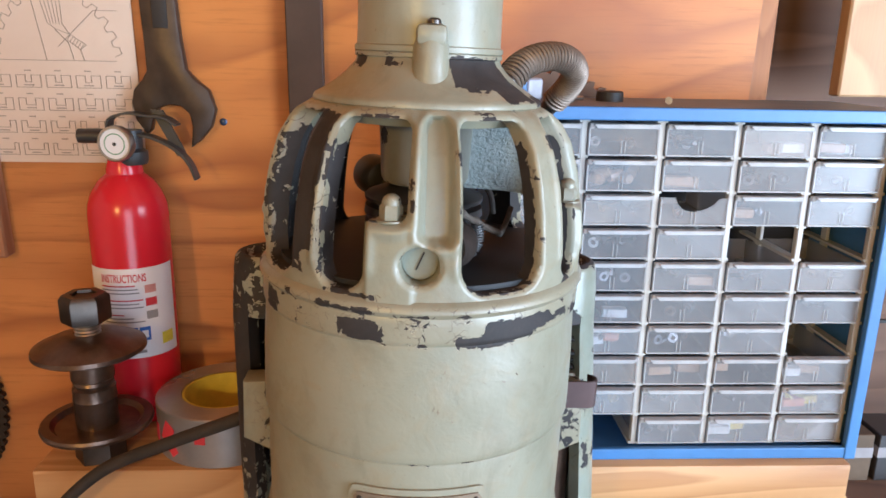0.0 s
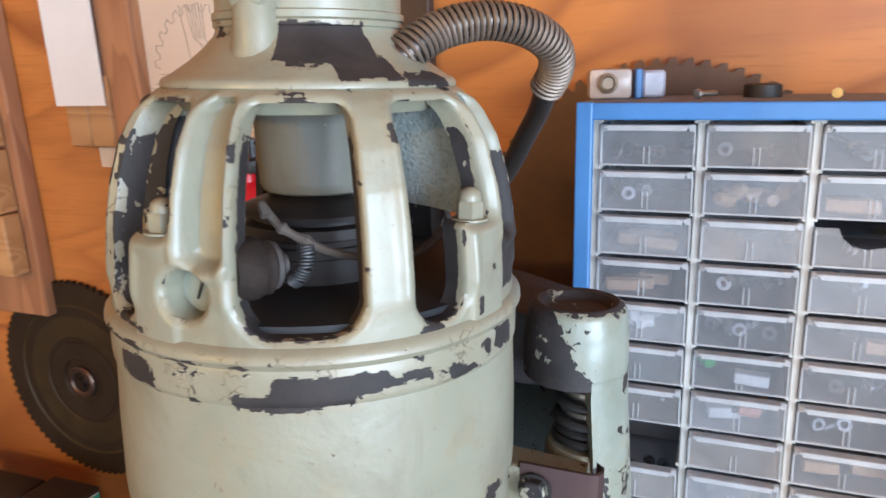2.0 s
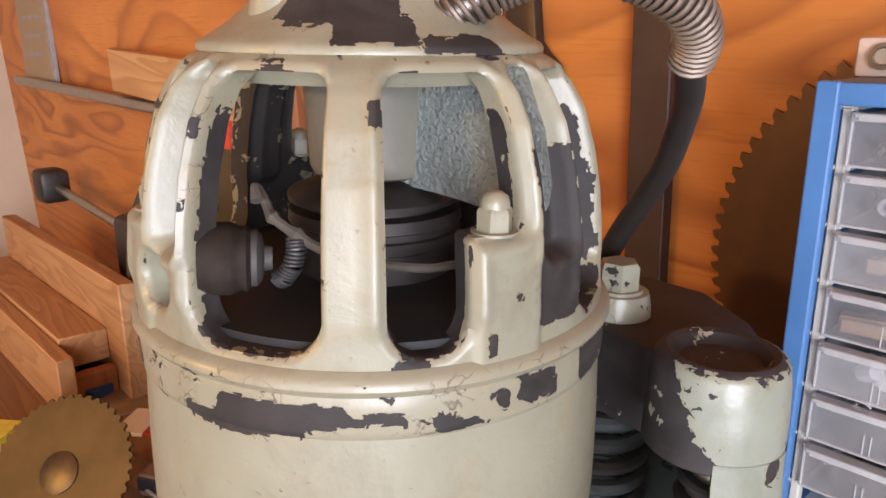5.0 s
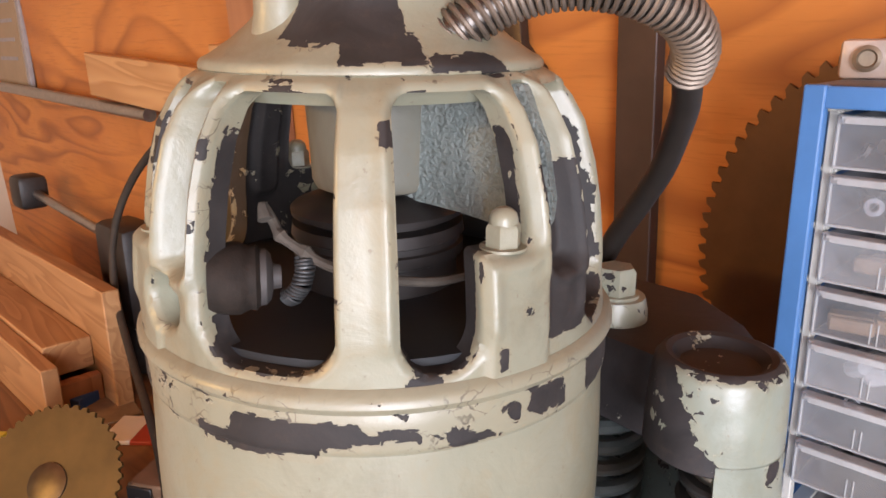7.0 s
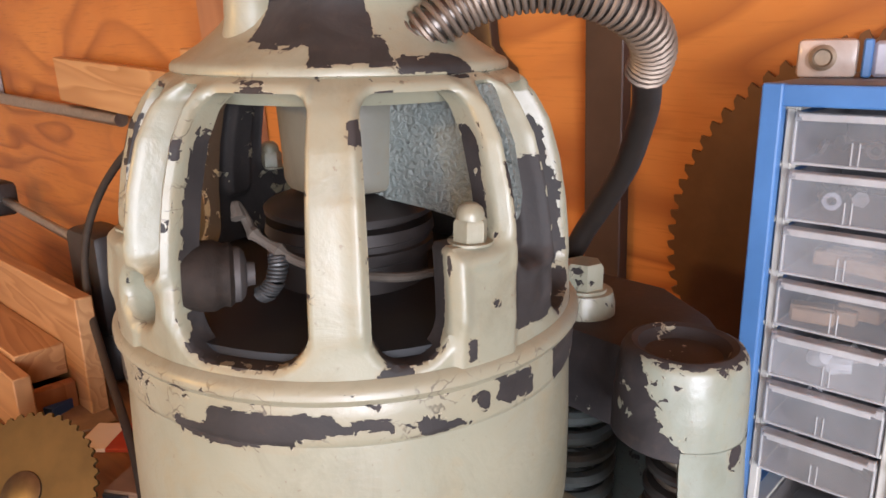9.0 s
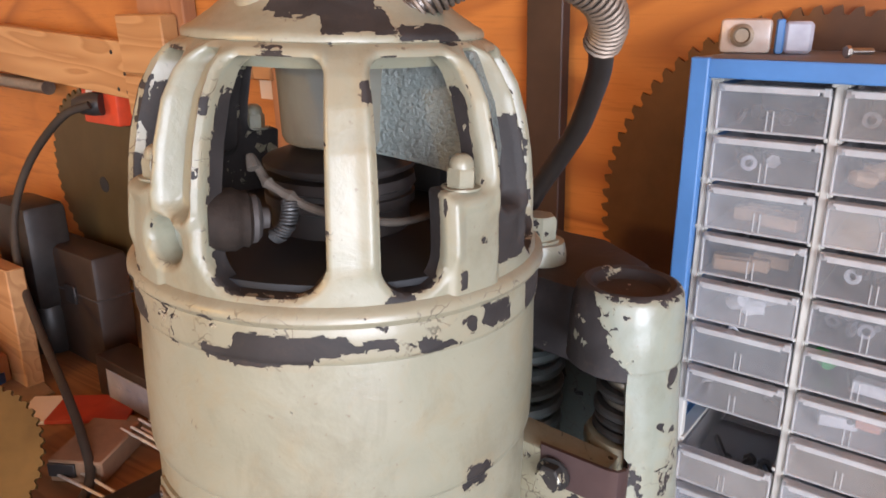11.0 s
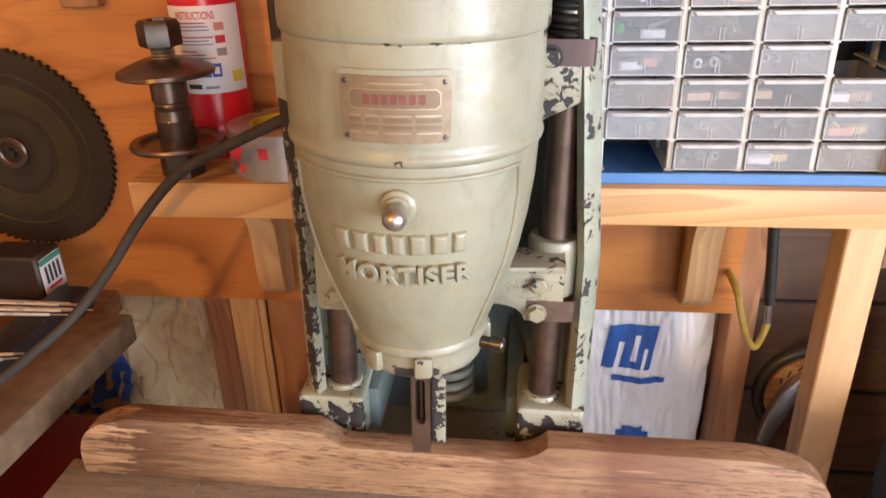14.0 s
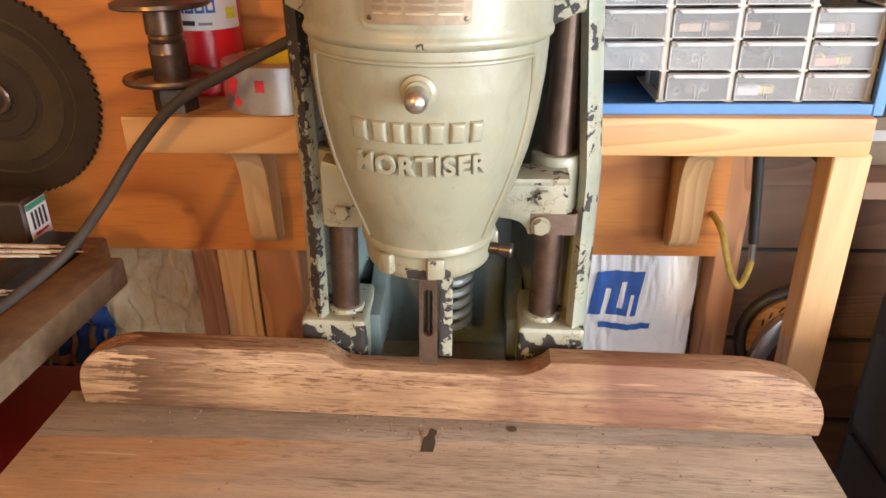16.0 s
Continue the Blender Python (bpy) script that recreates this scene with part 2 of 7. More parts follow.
def wood(name, lo, hi, axis="x", ring=9.0, rough=0.55, dist=5.0, streak=0.5, fine=1.0, bumpy=0.2):
    """Sawn softwood: long figure along one axis, with pores and blotches."""
    mt, nt, bs = material(name)
    st = {"x": (0.12, 1, 1), "y": (1, 0.12, 1), "z": (1, 1, 0.12)}[axis]
    v = coords(nt, st)
    w = nt.nodes.new("ShaderNodeTexNoise")
    w.inputs["Scale"].default_value = ring
    w.inputs["Detail"].default_value = 2.0
    w.inputs["Distortion"].default_value = dist * 0.15
    nt.links.new(v, w.inputs["Vector"])
    rings = math_node(nt, "FRACT", math_node(nt, "MULTIPLY", w.outputs["Fac"], 9.0))
    rings = ramp(nt, rings, [(0.0, (0.25, 0.25, 0.25)), (0.55, (0.75, 0.75, 0.75)), (0.86, (1, 1, 1)), (1.0, (0.2, 0.2, 0.2))])
    st2 = {"x": (0.03, 1, 1), "y": (1, 0.03, 1), "z": (1, 1, 0.03)}[axis]
    v2 = coords(nt, st2)
    f = noise_tex(nt, v2, 420 * fine, 4, 0.7)
    b = noise_tex(nt, coords(nt), 5, 3, 0.5)
    k = mix_col(nt, streak, (0.5, 0.5, 0.5), rings)
    k = mix_col(nt, 0.35, k, f, "OVERLAY")
    k = mix_col(nt, 0.35, k, b, "OVERLAY")
    nt.links.new(ramp(nt, k, [(0.15, lo), (0.85, hi)]), bs.inputs["Base Color"])
    rg = math_node(nt, "MULTIPLY_ADD", f, 0.25)
    nt.nodes[-1].inputs[2].default_value = rough - 0.1
    nt.links.new(rg, bs.inputs["Roughness"])
    bump(nt, bs, f, bumpy, 0.0006)
    return mt


def ply_face(name, lo, hi, line):
    """Rotary-cut fir plywood: broad cathedral figure in thin dark lines, fine flecks, a few small knots."""
    mt, nt, bs = material(name)
    w = noise_tex(nt, coords(nt, (0.30, 1, 1.15)), 2.1, 3, 0.45, 0.5)
    fr = math_node(nt, "FRACT", math_node(nt, "MULTIPLY", w, 24.0))
    ln = ramp(nt, fr, [(0.0, (0.55, 0.55, 0.55)), (0.10, (0, 0, 0)), (0.55, (0.06, 0.06, 0.06)), (0.93, (1, 1, 1)), (1.0, (0.55, 0.55, 0.55))])
    fade = ramp(nt, noise_tex(nt, coords(nt, (0.5, 1, 1)), 4.5, 3, 0.6), [(0.36, (0.25, 0.25, 0.25)), (0.60, (0.75, 0.75, 0.75))])
    f = noise_tex(nt, coords(nt, (0.05, 1, 1)), 260, 4, 0.7)
    b = noise_tex(nt, coords(nt, (0.6, 1, 1)), 5, 4, 0.6)
    c = mix_col(nt, ramp(nt, b, [(0.3, (0, 0, 0)), (0.7, (1, 1, 1))]), lo, hi)
    c = mix_col(nt, math_node(nt, "MULTIPLY", ln, fade), c, line)
    c = mix_col(nt, ramp(nt, f, [(0.52, (0, 0, 0)), (0.72, (0.55, 0.55, 0.55))]), c, tuple(x * 0.62 for x in lo))
    vo = nt.nodes.new("ShaderNodeTexVoronoi")
    vo.inputs["Scale"].default_value = 5.5
    nt.links.new(coords(nt, (0.75, 1, 1)), vo.inputs["Vector"])
    kn = ramp(nt, math_node(nt, "ADD", vo.outputs["Distance"], math_node(nt, "MULTIPLY", f, 0.05)), [(0.035, (0.85, 0.85, 0.85)), (0.085, (0, 0, 0))])
    c = mix_col(nt, kn, c, (0.10, 0.03, 0.012))
    st = noise_tex(nt, coords(nt, (1, 1, 0.7)), 2.6, 4, 0.6, 0.4)
    c = mix_col(nt, ramp(nt, st, [(0.55, (0, 0, 0)), (0.75, (0.35, 0.35, 0.35))]), c, tuple(x * 0.5 for x in lo))
    nt.links.new(c, bs.inputs["Base Color"])
    rg = math_node(nt, "MULTIPLY_ADD", b, 0.3)
    nt.nodes[-1].inputs[2].default_value = 0.36
    nt.links.new(rg, bs.inputs["Roughness"])
    b1 = bump(nt, bs, f, 0.2, 0.0006)
    bump(nt, bs, ln, -0.15, 0.0006, b1)
    return mt


def board_wood(name, lo, hi, pore, dark, warm=None, ends=None, pores=0.8, stain=None):
    """Bare worn hardwood: soft figure, short dark pores, stains and scratches; warm reddens one part, ends tints the
    left end with lamp warmth put into the colour, stain is a ragged dark patch near it.
    """
    mt, nt, bs = material(name)
    a = noise_tex(nt, coords(nt, (0.07, 1, 1)), 60, 5, 0.62, 0.5)
    p = noise_tex(nt, coords(nt, (0.085, 1, 1)), 480, 4, 0.72, 0.3)
    band = noise_tex(nt, coords(nt, (0.10, 1, 1)), 34, 4, 0.6, 0.6)
    st = noise_tex(nt, coords(nt, (0.30, 1, 1)), 17, 6, 0.72, 1.0)
    bl = noise_tex(nt, coords(nt, (0.7, 1, 1)), 7, 4, 0.6, 0.5)
    sc = noise_tex(nt, coords(nt, (0.06, 1, 1), rot=(0, 0, 9)), 210, 2, 0.5)
    sp = noise_tex(nt, coords(nt), 170, 3, 0.6)
    gr = noise_tex(nt, coords(nt), 1400, 2, 0.5)
    c = ramp(nt, a, [(0.30, lo), (0.50, tuple((x + y) / 2 for x, y in zip(lo, hi))), (0.68, hi)])
    c = mix_col(nt, 0.22, c, ramp(nt, gr, [(0.30, (0.25, 0.25, 0.25)), (0.70, (0.75, 0.75, 0.75))]), "OVERLAY")
    tc = nt.nodes.new("ShaderNodeTexCoord")
    sx = nt.nodes.new("ShaderNodeSeparateXYZ")
    nt.links.new(tc.outputs["Object"], sx.inputs[0])
    if warm:
        g = math_node(nt, "ADD", math_node(nt, "MULTIPLY", sx.outputs[0], 1.3), bl)
        c = mix_col(nt, ramp(nt, g, [(0.42, (0, 0, 0)), (0.66, (0.80, 0.80, 0.80)), (0.80, (0.65, 0.65, 0.65)), (0.92, (0.15, 0.15, 0.15))]), c, warm)
    if ends:
        g = math_node(nt, "ADD", math_node(nt, "MULTIPLY", sx.outputs[0], -1.15), math_node(nt, "MULTIPLY", math_node(nt, "ADD", st, a), 0.36))
        c = mix_col(nt, ramp(nt, g, [(0.50, (0, 0, 0)), (0.57, (0.50, 0.50, 0.50)), (0.63, (0.95, 0.95, 0.95)), (0.78, (0.55, 0.55, 0.55))]), c, ends)
    if stain:
        tooth = noise_tex(nt, coords(nt, (0.05, 1, 1)), 150, 3, 0.6)
        g = math_node(nt, "MULTIPLY", math_node(nt, "ADD", sx.outputs[0], 0.335), 2.6)
        g = math_node(nt, "ADD", g, math_node(nt, "MULTIPLY", math_node(nt, "ADD", tooth, st), 0.55))
        c = mix_col(nt, ramp(nt, g, [(0.64, (0, 0, 0)), (0.68, (0.9, 0.9, 0.9)), (0.78, (0.75, 0.75, 0.75)), (0.90, (0.40, 0.40, 0.40)), (1.0, (0.12, 0.12, 0.12))]), c, stain)
    c = mix_col(nt, ramp(nt, bl, [(0.42, (0, 0, 0)), (0.66, (0.45, 0.45, 0.45))]), c, tuple(x * 0.78 for x in lo))
    pm = math_node(nt, "MULTIPLY", ramp(nt, p, [(0.515, (0, 0, 0)), (0.575, (1, 1, 1))]), ramp(nt, band, [(0.36, (0.15, 0.15, 0.15)), (0.60, (pores, pores, pores))]))
    c = mix_col(nt, pm, c, pore)
    c = mix_col(nt, ramp(nt, st, [(0.60, (0, 0, 0)), (0.74, (0.75, 0.75, 0.75))]), c, dark)
    cr = noise_tex(nt, coords(nt, (0.035, 1, 1), rot=(0, 0, -3)), 120, 3, 0.6)
    c = mix_col(nt, ramp(nt, cr, [(0.665, (0, 0, 0)), (0.685, (0.6, 0.6, 0.6))]), c, dark)
    c = mix_col(nt, ramp(nt, sp, [(0.70, (0, 0, 0)), (0.74, (0.7, 0.7, 0.7))]), c, dark)
    c = mix_col(nt, ramp(nt, sc, [(0.66, (0, 0, 0)), (0.74, (0.4, 0.4, 0.4))]), c, tuple(min(1, x * 1.2) for x in hi))
    nt.links.new(c, bs.inputs["Base Color"])
    bs.inputs["Roughness"].default_value = 0.62
    b = bump(nt, bs, p, 0.35, 0.0007)
    b = bump(nt, bs, a, 0.3, 0.0010, b)
    bump(nt, bs, bl, 0.1, 0.003, b)
    return mt


ENAMEL = chipped_paint("cream_enamel", (0.196, 0.193, 0.137), (0.250, 0.243, 0.176), (0.235, 0.193, 0.113), (0.0115, 0.0095, 0.0088), 0.40, 0.20)
ENAMEL_COL = chipped_paint("grey_green_enamel", (0.21, 0.232, 0.186), (0.285, 0.30, 0.24), (0.26, 0.23, 0.14), (0.0115, 0.0095, 0.0095), 0.36, 0.3)
TEAL = chipped_paint("teal_primer", (0.075, 0.105, 0.105), (0.10, 0.13, 0.125), (0.09, 0.09, 0.07), (0.012, 0.011, 0.012), 0.5, 0.0)
STEEL_DARK = plain("oiled_steel", (0.10, 0.085, 0.075), 0.36, 0.9, 0.35, 90)
STEEL_BROWN = plain("browned_steel", (0.17, 0.115, 0.085), 0.34, 0.75, 0.4, 70, col2=(0.07, 0.045, 0.035))
STEEL_BRIGHT = plain("worn_bright_steel", (0.45, 0.42, 0.38), 0.32, 0.95, 0.3, 110)
IRON_BLACK = plain("black_iron", (0.034, 0.029, 0.027), 0.45, 0.3, 0.5, 60)
RUBBER = plain("black_rubber", (0.018, 0.017, 0.016), 0.55, 0.0, 0.4, 80)
CABLE = plain("dusty_cable", (0.034, 0.024, 0.016), 0.75, 0.0, 0.5, 90)
PLY = ply_face("plywood_face", (0.415, 0.137, 0.024), (0.57, 0.228, 0.052), (0.20, 0.050, 0.010))
PINE = wood("pine_board", (0.33, 0.148, 0.046), (0.53, 0.30, 0.125), "x", 14.0, 0.5, 4.0, 0.6)
PINE_Z = wood("pine_post", (0.36, 0.195, 0.085), (0.58, 0.38, 0.195), "z", 14.0, 0.55, 4.0, 0.45)
STUD = wood("rough_stud", (0.21, 0.085, 0.038), (0.42, 0.20, 0.09), "z", 12.0, 0.7, 4.0, 0.5)
SIDING = wood("dark_siding", (0.075, 0.040, 0.027), (0.165, 0.095, 0.06), "x", 10.0, 0.75, 4.0, 0.5)
OAK = board_wood("oak_fence", (0.180, 0.095, 0.046), (0.46, 0.295, 0.168), (0.085, 0.035, 0.017), (0.05, 0.025, 0.014), (0.140, 0.048, 0.030), None, 1.0, (0.040, 0.014, 0.005))
# orange towards the left end: warm lamp light painted into the board
OAK_GREY = board_wood("weathered_table", (0.32, 0.275, 0.217), (0.54, 0.47, 0.385), (0.15, 0.12, 0.09), (0.09, 0.063, 0.043), None, (0.47, 0.30, 0.16), 0.6)
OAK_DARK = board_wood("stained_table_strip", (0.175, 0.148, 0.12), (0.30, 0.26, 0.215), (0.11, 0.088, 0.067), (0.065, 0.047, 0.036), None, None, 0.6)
# darker copy of the pine; the weak light on the left is in its colour
DIM_PINE = wood("old_pine", (0.25, 0.11, 0.038), (0.46, 0.25, 0.105), "x", 14.0, 0.6, 4.0, 0.5)
BLUE = plain("blue_enamel", (0.065, 0.18, 0.40), 0.4, 0.0, 0.2, 40, 0.06)
WHITE_PLASTIC = plain("aged_white_plastic", (0.50, 0.485, 0.44), 0.4, 0.0, 0.1, 50, 0.03)
SHADED_IN = plain("dark_interior", (0.03, 0.03, 0.035), 0.8)
RED = plain("red_gloss", (0.55, 0.012, 0.022), 0.24, 0.0, 0.08, 30, 0.02)
WHITE_PAPER = plain("white_label", (0.72, 0.70, 0.70), 0.5, 0.0, 0.05, 40, 0.02)
RED_INK = plain("red_ink", (0.55, 0.03, 0.04), 0.6)
BLUE_INK = plain("blue_ink", (0.03, 0.12, 0.45), 0.6)
GREY_INK = plain("grey_ink", (0.28, 0.26, 0.26), 0.7)
BLACK_INK = plain("black_ink", (0.02, 0.02, 0.02), 0.6)
YELLOW = plain("yellow_print", (0.70, 0.60, 0.05), 0.5)
BLACK_PLASTIC = plain("black_plastic", (0.034, 0.031, 0.030), 0.38, 0.0, 0.2, 60)
PAPER = plain("aged_paper", (0.60, 0.47, 0.36), 0.8, 0.0, 0.08, 25, 0.05)
BRASS = plain("dull_brass_plate", (0.25, 0.19, 0.13), 0.48, 0.5, 0.35, 160)
CONCRETE = plain("concrete", (0.22, 0.21, 0.19), 0.85, 0.0, 0.2, 20, 0.3)
WALL_WHITE = plain("painted_board", (0.50, 0.42, 0.32), 0.8, 0.0, 0.12, 12, 0.1)
NAVY = plain("navy_enamel", (0.022, 0.032, 0.062), 0.4, 0.0, 0.3, 40)


def clear_plastic(name, tint, rough, veil, vary=0.0):
    """Scuffed clear styrene: see-through, with a gloss and a milky veil; vary makes some pieces cloudier."""
    mt, nt, bs = material(name)
    v = coords(nt)
    n = noise_tex(nt, v, 60, 5, 0.65, 0.4)
    wide = noise_tex(nt, v, 26, 3, 0.55, 0.6)
    oi = nt.nodes.new("ShaderNodeObjectInfo")
    rnd_ = oi.outputs["Random"]
    warm = tuple(t * k for t, k in zip(tint, (1.0, 0.90, 0.80)))
    nt.links.new(mix_col(nt, ramp(nt, math_node(nt, "FRACT", math_node(nt, "MULTIPLY", rnd_, 7.3)), [(0.55, (0, 0, 0)), (1.0, (0.8, 0.8, 0.8))]) if vary else 0.0, tint, warm), bs.inputs["Base Color"])
    bs.inputs["Roughness"].default_value = 0.45
    tr = nt.nodes.new("ShaderNodeBsdfTransparent")
    tr.inputs[0].default_value = (0.93, 0.93, 0.95, 1)
    gl = nt.nodes.new("ShaderNodeBsdfGlossy")
    rg = math_node(nt, "MULTIPLY_ADD", n, 0.12)
    nt.nodes[-1].inputs[2].default_value = rough - 0.04
    nt.links.new(rg, gl.inputs["Roughness"])
    fr = nt.nodes.new("ShaderNodeFresnel")
    fr.inputs[0].default_value = 1.55
    bm_ = nt.nodes.new("ShaderNodeBump")
    bm_.inputs["Strength"].default_value = 0.05
    bm_.inputs["Distance"].default_value = 0.001
    nt.links.new(noise_tex(nt, v, 28, 2, 0.5), bm_.inputs["Height"])
    nt.links.new(bm_.outputs[0], gl.inputs["Normal"])
    m1 = nt.nodes.new("ShaderNodeMixShader")
    k = math_node(nt, "MULTIPLY_ADD", ramp(nt, n, [(0.35, (0, 0, 0)), (0.75, (1, 1, 1))]), veil * 0.22)
    nt.nodes[-1].inputs[2].default_value = veil * 0.75
    k = math_node(nt, "ADD", k, math_node(nt, "MULTIPLY", ramp(nt, wide, [(0.38, (0, 0, 0)), (0.68, (1, 1, 1))]), veil * 0.35))
    if vary:
        r2 = math_node(nt, "MULTIPLY_ADD", rnd_, vary)
        nt.nodes[-1].inputs[2].default_value = 1.0 - vary / 2
        k = math_node(nt, "MULTIPLY", k, r2, True)
    nt.links.new(k, m1.inputs[0])
    nt.links.new(tr.outputs[0], m1.inputs[1])
    nt.links.new(bs.outputs[0], m1.inputs[2])
    m2 = nt.nodes.new("ShaderNodeMixShader")
    nt.links.new(math_node(nt, "MULTIPLY", fr.outputs[0], 0.38, True), m2.inputs[0])
    nt.links.new(m1.outputs[0], m2.inputs[1])
    nt.links.new(gl.outputs[0], m2.inputs[2])
    nt.links.new(m2.outputs[0], nt.nodes["Material Output"].inputs["Surface"])
    return mt


DRAWER = clear_plastic("scuffed_clear_styrene", (0.72, 0.71, 0.70), 0.30, 0.165, 0.9)
DRAWER_RIM = clear_plastic("thick_clear_styrene", (0.64, 0.63, 0.61), 0.22, 0.48)


def film(name, col, col2, wrinkle):
    """Thin wrinkled polythene: glossy, with fine creases."""
    mt, nt, bs = material(name)
    v = coords(nt)
    w = noise_tex(nt, coords(nt, (1, 1, 0.45), rot=(0, 25, 0)), 26, 6, 0.62, 1.6)
    w2 = noise_tex(nt, coords(nt, (1, 1, 0.6), rot=(0, -40, 0)), 70, 4, 0.6, 1.0)
    b = noise_tex(nt, v, 9, 4, 0.6, 0.6)
    nt.links.new(mix_col(nt, ramp(nt, b, [(0.35, (0, 0, 0)), (0.68, (1, 1, 1))]), col, col2), bs.inputs["Base Color"])
    bs.inputs["Roughness"].default_value = 0.24
    b1 = bump(nt, bs, w, 0.9 * wrinkle, 0.010)
    bump(nt, bs, w2, 0.5 * wrinkle, 0.003, b1)
    return mt


BAG = film("white_film", (0.86, 0.87, 0.90), (0.80, 0.80, 0.82), 0.45)
# the white film again, with golden lamp light put into its colour
BAG_WARM = film("yellowed_film", (0.74, 0.60, 0.40), (0.56, 0.38, 0.18), 1.3)

# ---- the shed ----
def structure(name, bm, mat, label, smooth=False):
    return tagged(part(name, bm, mat, None, label, smooth), kind="structure")


structure("floor", box((4.4, 4.2, 0.1), (0.0, -0.9, -0.05)), CONCRETE, "bare grey concrete floor of the shed")


def wall_y(z):
    """Front face of the plywood, which leans a little."""
    return 0.832 + (1.4 - z) * 0.046


structure("wall_north", box((2.36, 0.012, 1.53), (-0.885, wall_y(1.63) + 0.006, 1.63), 0, (2.63, 0, 0)), PLY, "plywood sheet wall behind the bench, oiled orange brown")
structure("wall_north_siding", box((4.4, 0.02, 2.4), (0.0, 1.0, 1.2)), SIDING, "dark rough board siding behind the studs")
structure("wall_west", box((0.1, 4.2, 2.4), (-2.1, -0.9, 1.2)), WALL_WHITE, "plain board side wall of the shed")
bm = bmesh.new()
add_box(bm, (0.1, 1.82, 2.4), (1.72, -2.03, 1.2))
add_box(bm, (0.1, 1.16, 2.4), (1.72, 0.43, 1.2))
add_box(bm, (0.1, 1.0, 0.68), (1.72, -0.65, 0.34))
add_box(bm, (0.1, 1.0, 0.46), (1.72, -0.65, 2.17))
structure("wall_east", bm, WALL_WHITE, "plain board side wall with a window opening")
bm = bmesh.new()
add_box(bm, (2.2, 0.1, 2.4), (-1.05, -2.95, 1.2))
add_box(bm, (0.2, 0.1, 2.4), (1.95, -2.95, 1.2))
add_box(bm, (1.8, 0.1, 0.1), (0.95, -2.95, 2.35))
structure("wall_south", bm, WALL_WHITE, "front wall of the shed with a wide open doorway")
structure("ceiling", box((4.4, 4.2, 0.06), (0, -0.9, 2.43)), PLY, "plywood ceiling of the shed")
structure("ground", box((160, 160, 0.05), (0, 0, -0.127)), CONCRETE, "pale concrete yard outside the doorway")

# ---- mortising machine ----
LEAN = Matrix.Translation((-0.0477, 0.464, 1.0497)) @ pose(0, 0, 0, 0, 1.3, 0) @ Matrix.Diagonal((0.972, 0.972, 0.957, 1)) @ Matrix.Translation((0, 0, -1.0535))
mortiser = thing("mortiser", LEAN, "old cream mortising machine with flaked enamel on a cast column", "mortiser")


def on(az, r, z):
    """A point of the motor: azimuth in degrees from the front, towards +x."""
    a = radians(az)
    return Vector((r * math.sin(a), -r * math.cos(a), z))


def smoothstep(a, b, x):
    t = min(1.0, max(0.0, (x - a) / (b - a)))
    return t * t * (3 - 2 * t)


def bump1(x, c, w):
    return math.exp(-((x - c) / w) ** 2)


def blob(az, z, rows, ea=2.0, ez=0.0016):
    """The strongest of some patches, each (azimuth from, to, height from, to, strength)."""
    f = 0.0
    for a0, a1, z0, z1, k in rows:
        if a0 - 3 * ea < az < a1 + 3 * ea and z0 - 3 * ez < z < z1 + 3 * ez:
            d = max((a0 - az) / ea, (az - a1) / ea, (z0 - z) / ez, (z - z1) / ez)
            f = max(f, k * (1 - smoothstep(-1.0, 1.2, d)))
    return f


FLAKES = [(-26, -13, 1.3590, 1.3685, 0.95), (10, 37, 1.3572, 1.3625, 0.95), (19, 38, 1.3580, 1.3680, 0.95), (33, 46, 1.3612, 1.3682, 0.95), (45, 57, 1.3618, 1.3662, 0.85), (59.5, 63, 1.3612, 1.3640, 0.85),
          (64, 73, 1.3588, 1.3632, 0.85), (75, 79, 1.3622, 1.3686, 0.9), (81, 91, 1.3620, 1.3710, 0.85), (-10, 15, 1.3712, 1.3728, 0.8), (-35, -15, 1.3722, 1.3742, 0.8), (-6, 2, 1.3574, 1.3590, 0.7),
          (-14, -8, 1.3572, 1.3588, 0.7), (-48, -43, 1.3600, 1.3620, 0.7), (-66, -56, 1.3590, 1.3705, 0.8), (-92, -78, 1.3600, 1.3760, 0.7), (100, 130, 1.3590, 1.3720, 0.8), (150, 190, 1.3600, 1.3700, 0.8), (-150, -110, 1.3590, 1.3710, 0.8),
          (14, 62, 1.4700, 1.4835, 0.9), (40, 66, 1.4640, 1.4720, 0.85), (20, 34, 1.4680, 1.4720, 0.8), (-34, -20, 1.4790, 1.4830, 0.8), (-75, -55, 1.4780, 1.4835, 0.75), (-12, -6, 1.4775, 1.4815, 0.7), (66, 90, 1.4615, 1.4665, 0.8),
          (14, 17, 1.2970, 1.2982, 0.8), (-3, -1, 1.2972, 1.2984, 0.7), (-26, -23, 1.2968, 1.2980, 0.7), (76, 86, 1.2935, 1.3050, 0.75), (-1, 2.5, 1.2300, 1.2325, 0.8), (-30, -28, 1.2890, 1.2920, 0.7), (-16, 24, 1.0570, 1.0668, 0.9), (-28, 4, 1.0690, 1.0715, 0.7), (40, 60, 1.0560, 1.0590, 0.7),
          (-40, -34, 1.3280, 1.3300, 0.6), (3, 4.2, 1.3265, 1.3280, 0.7), (-22, -20.8, 1.3400, 1.3410, 0.6), (56, 57, 1.310, 1.312, 0.7), (70, 71, 1.345, 1.348, 0.7), (32, 33, 1.340, 1.342, 0.6)]


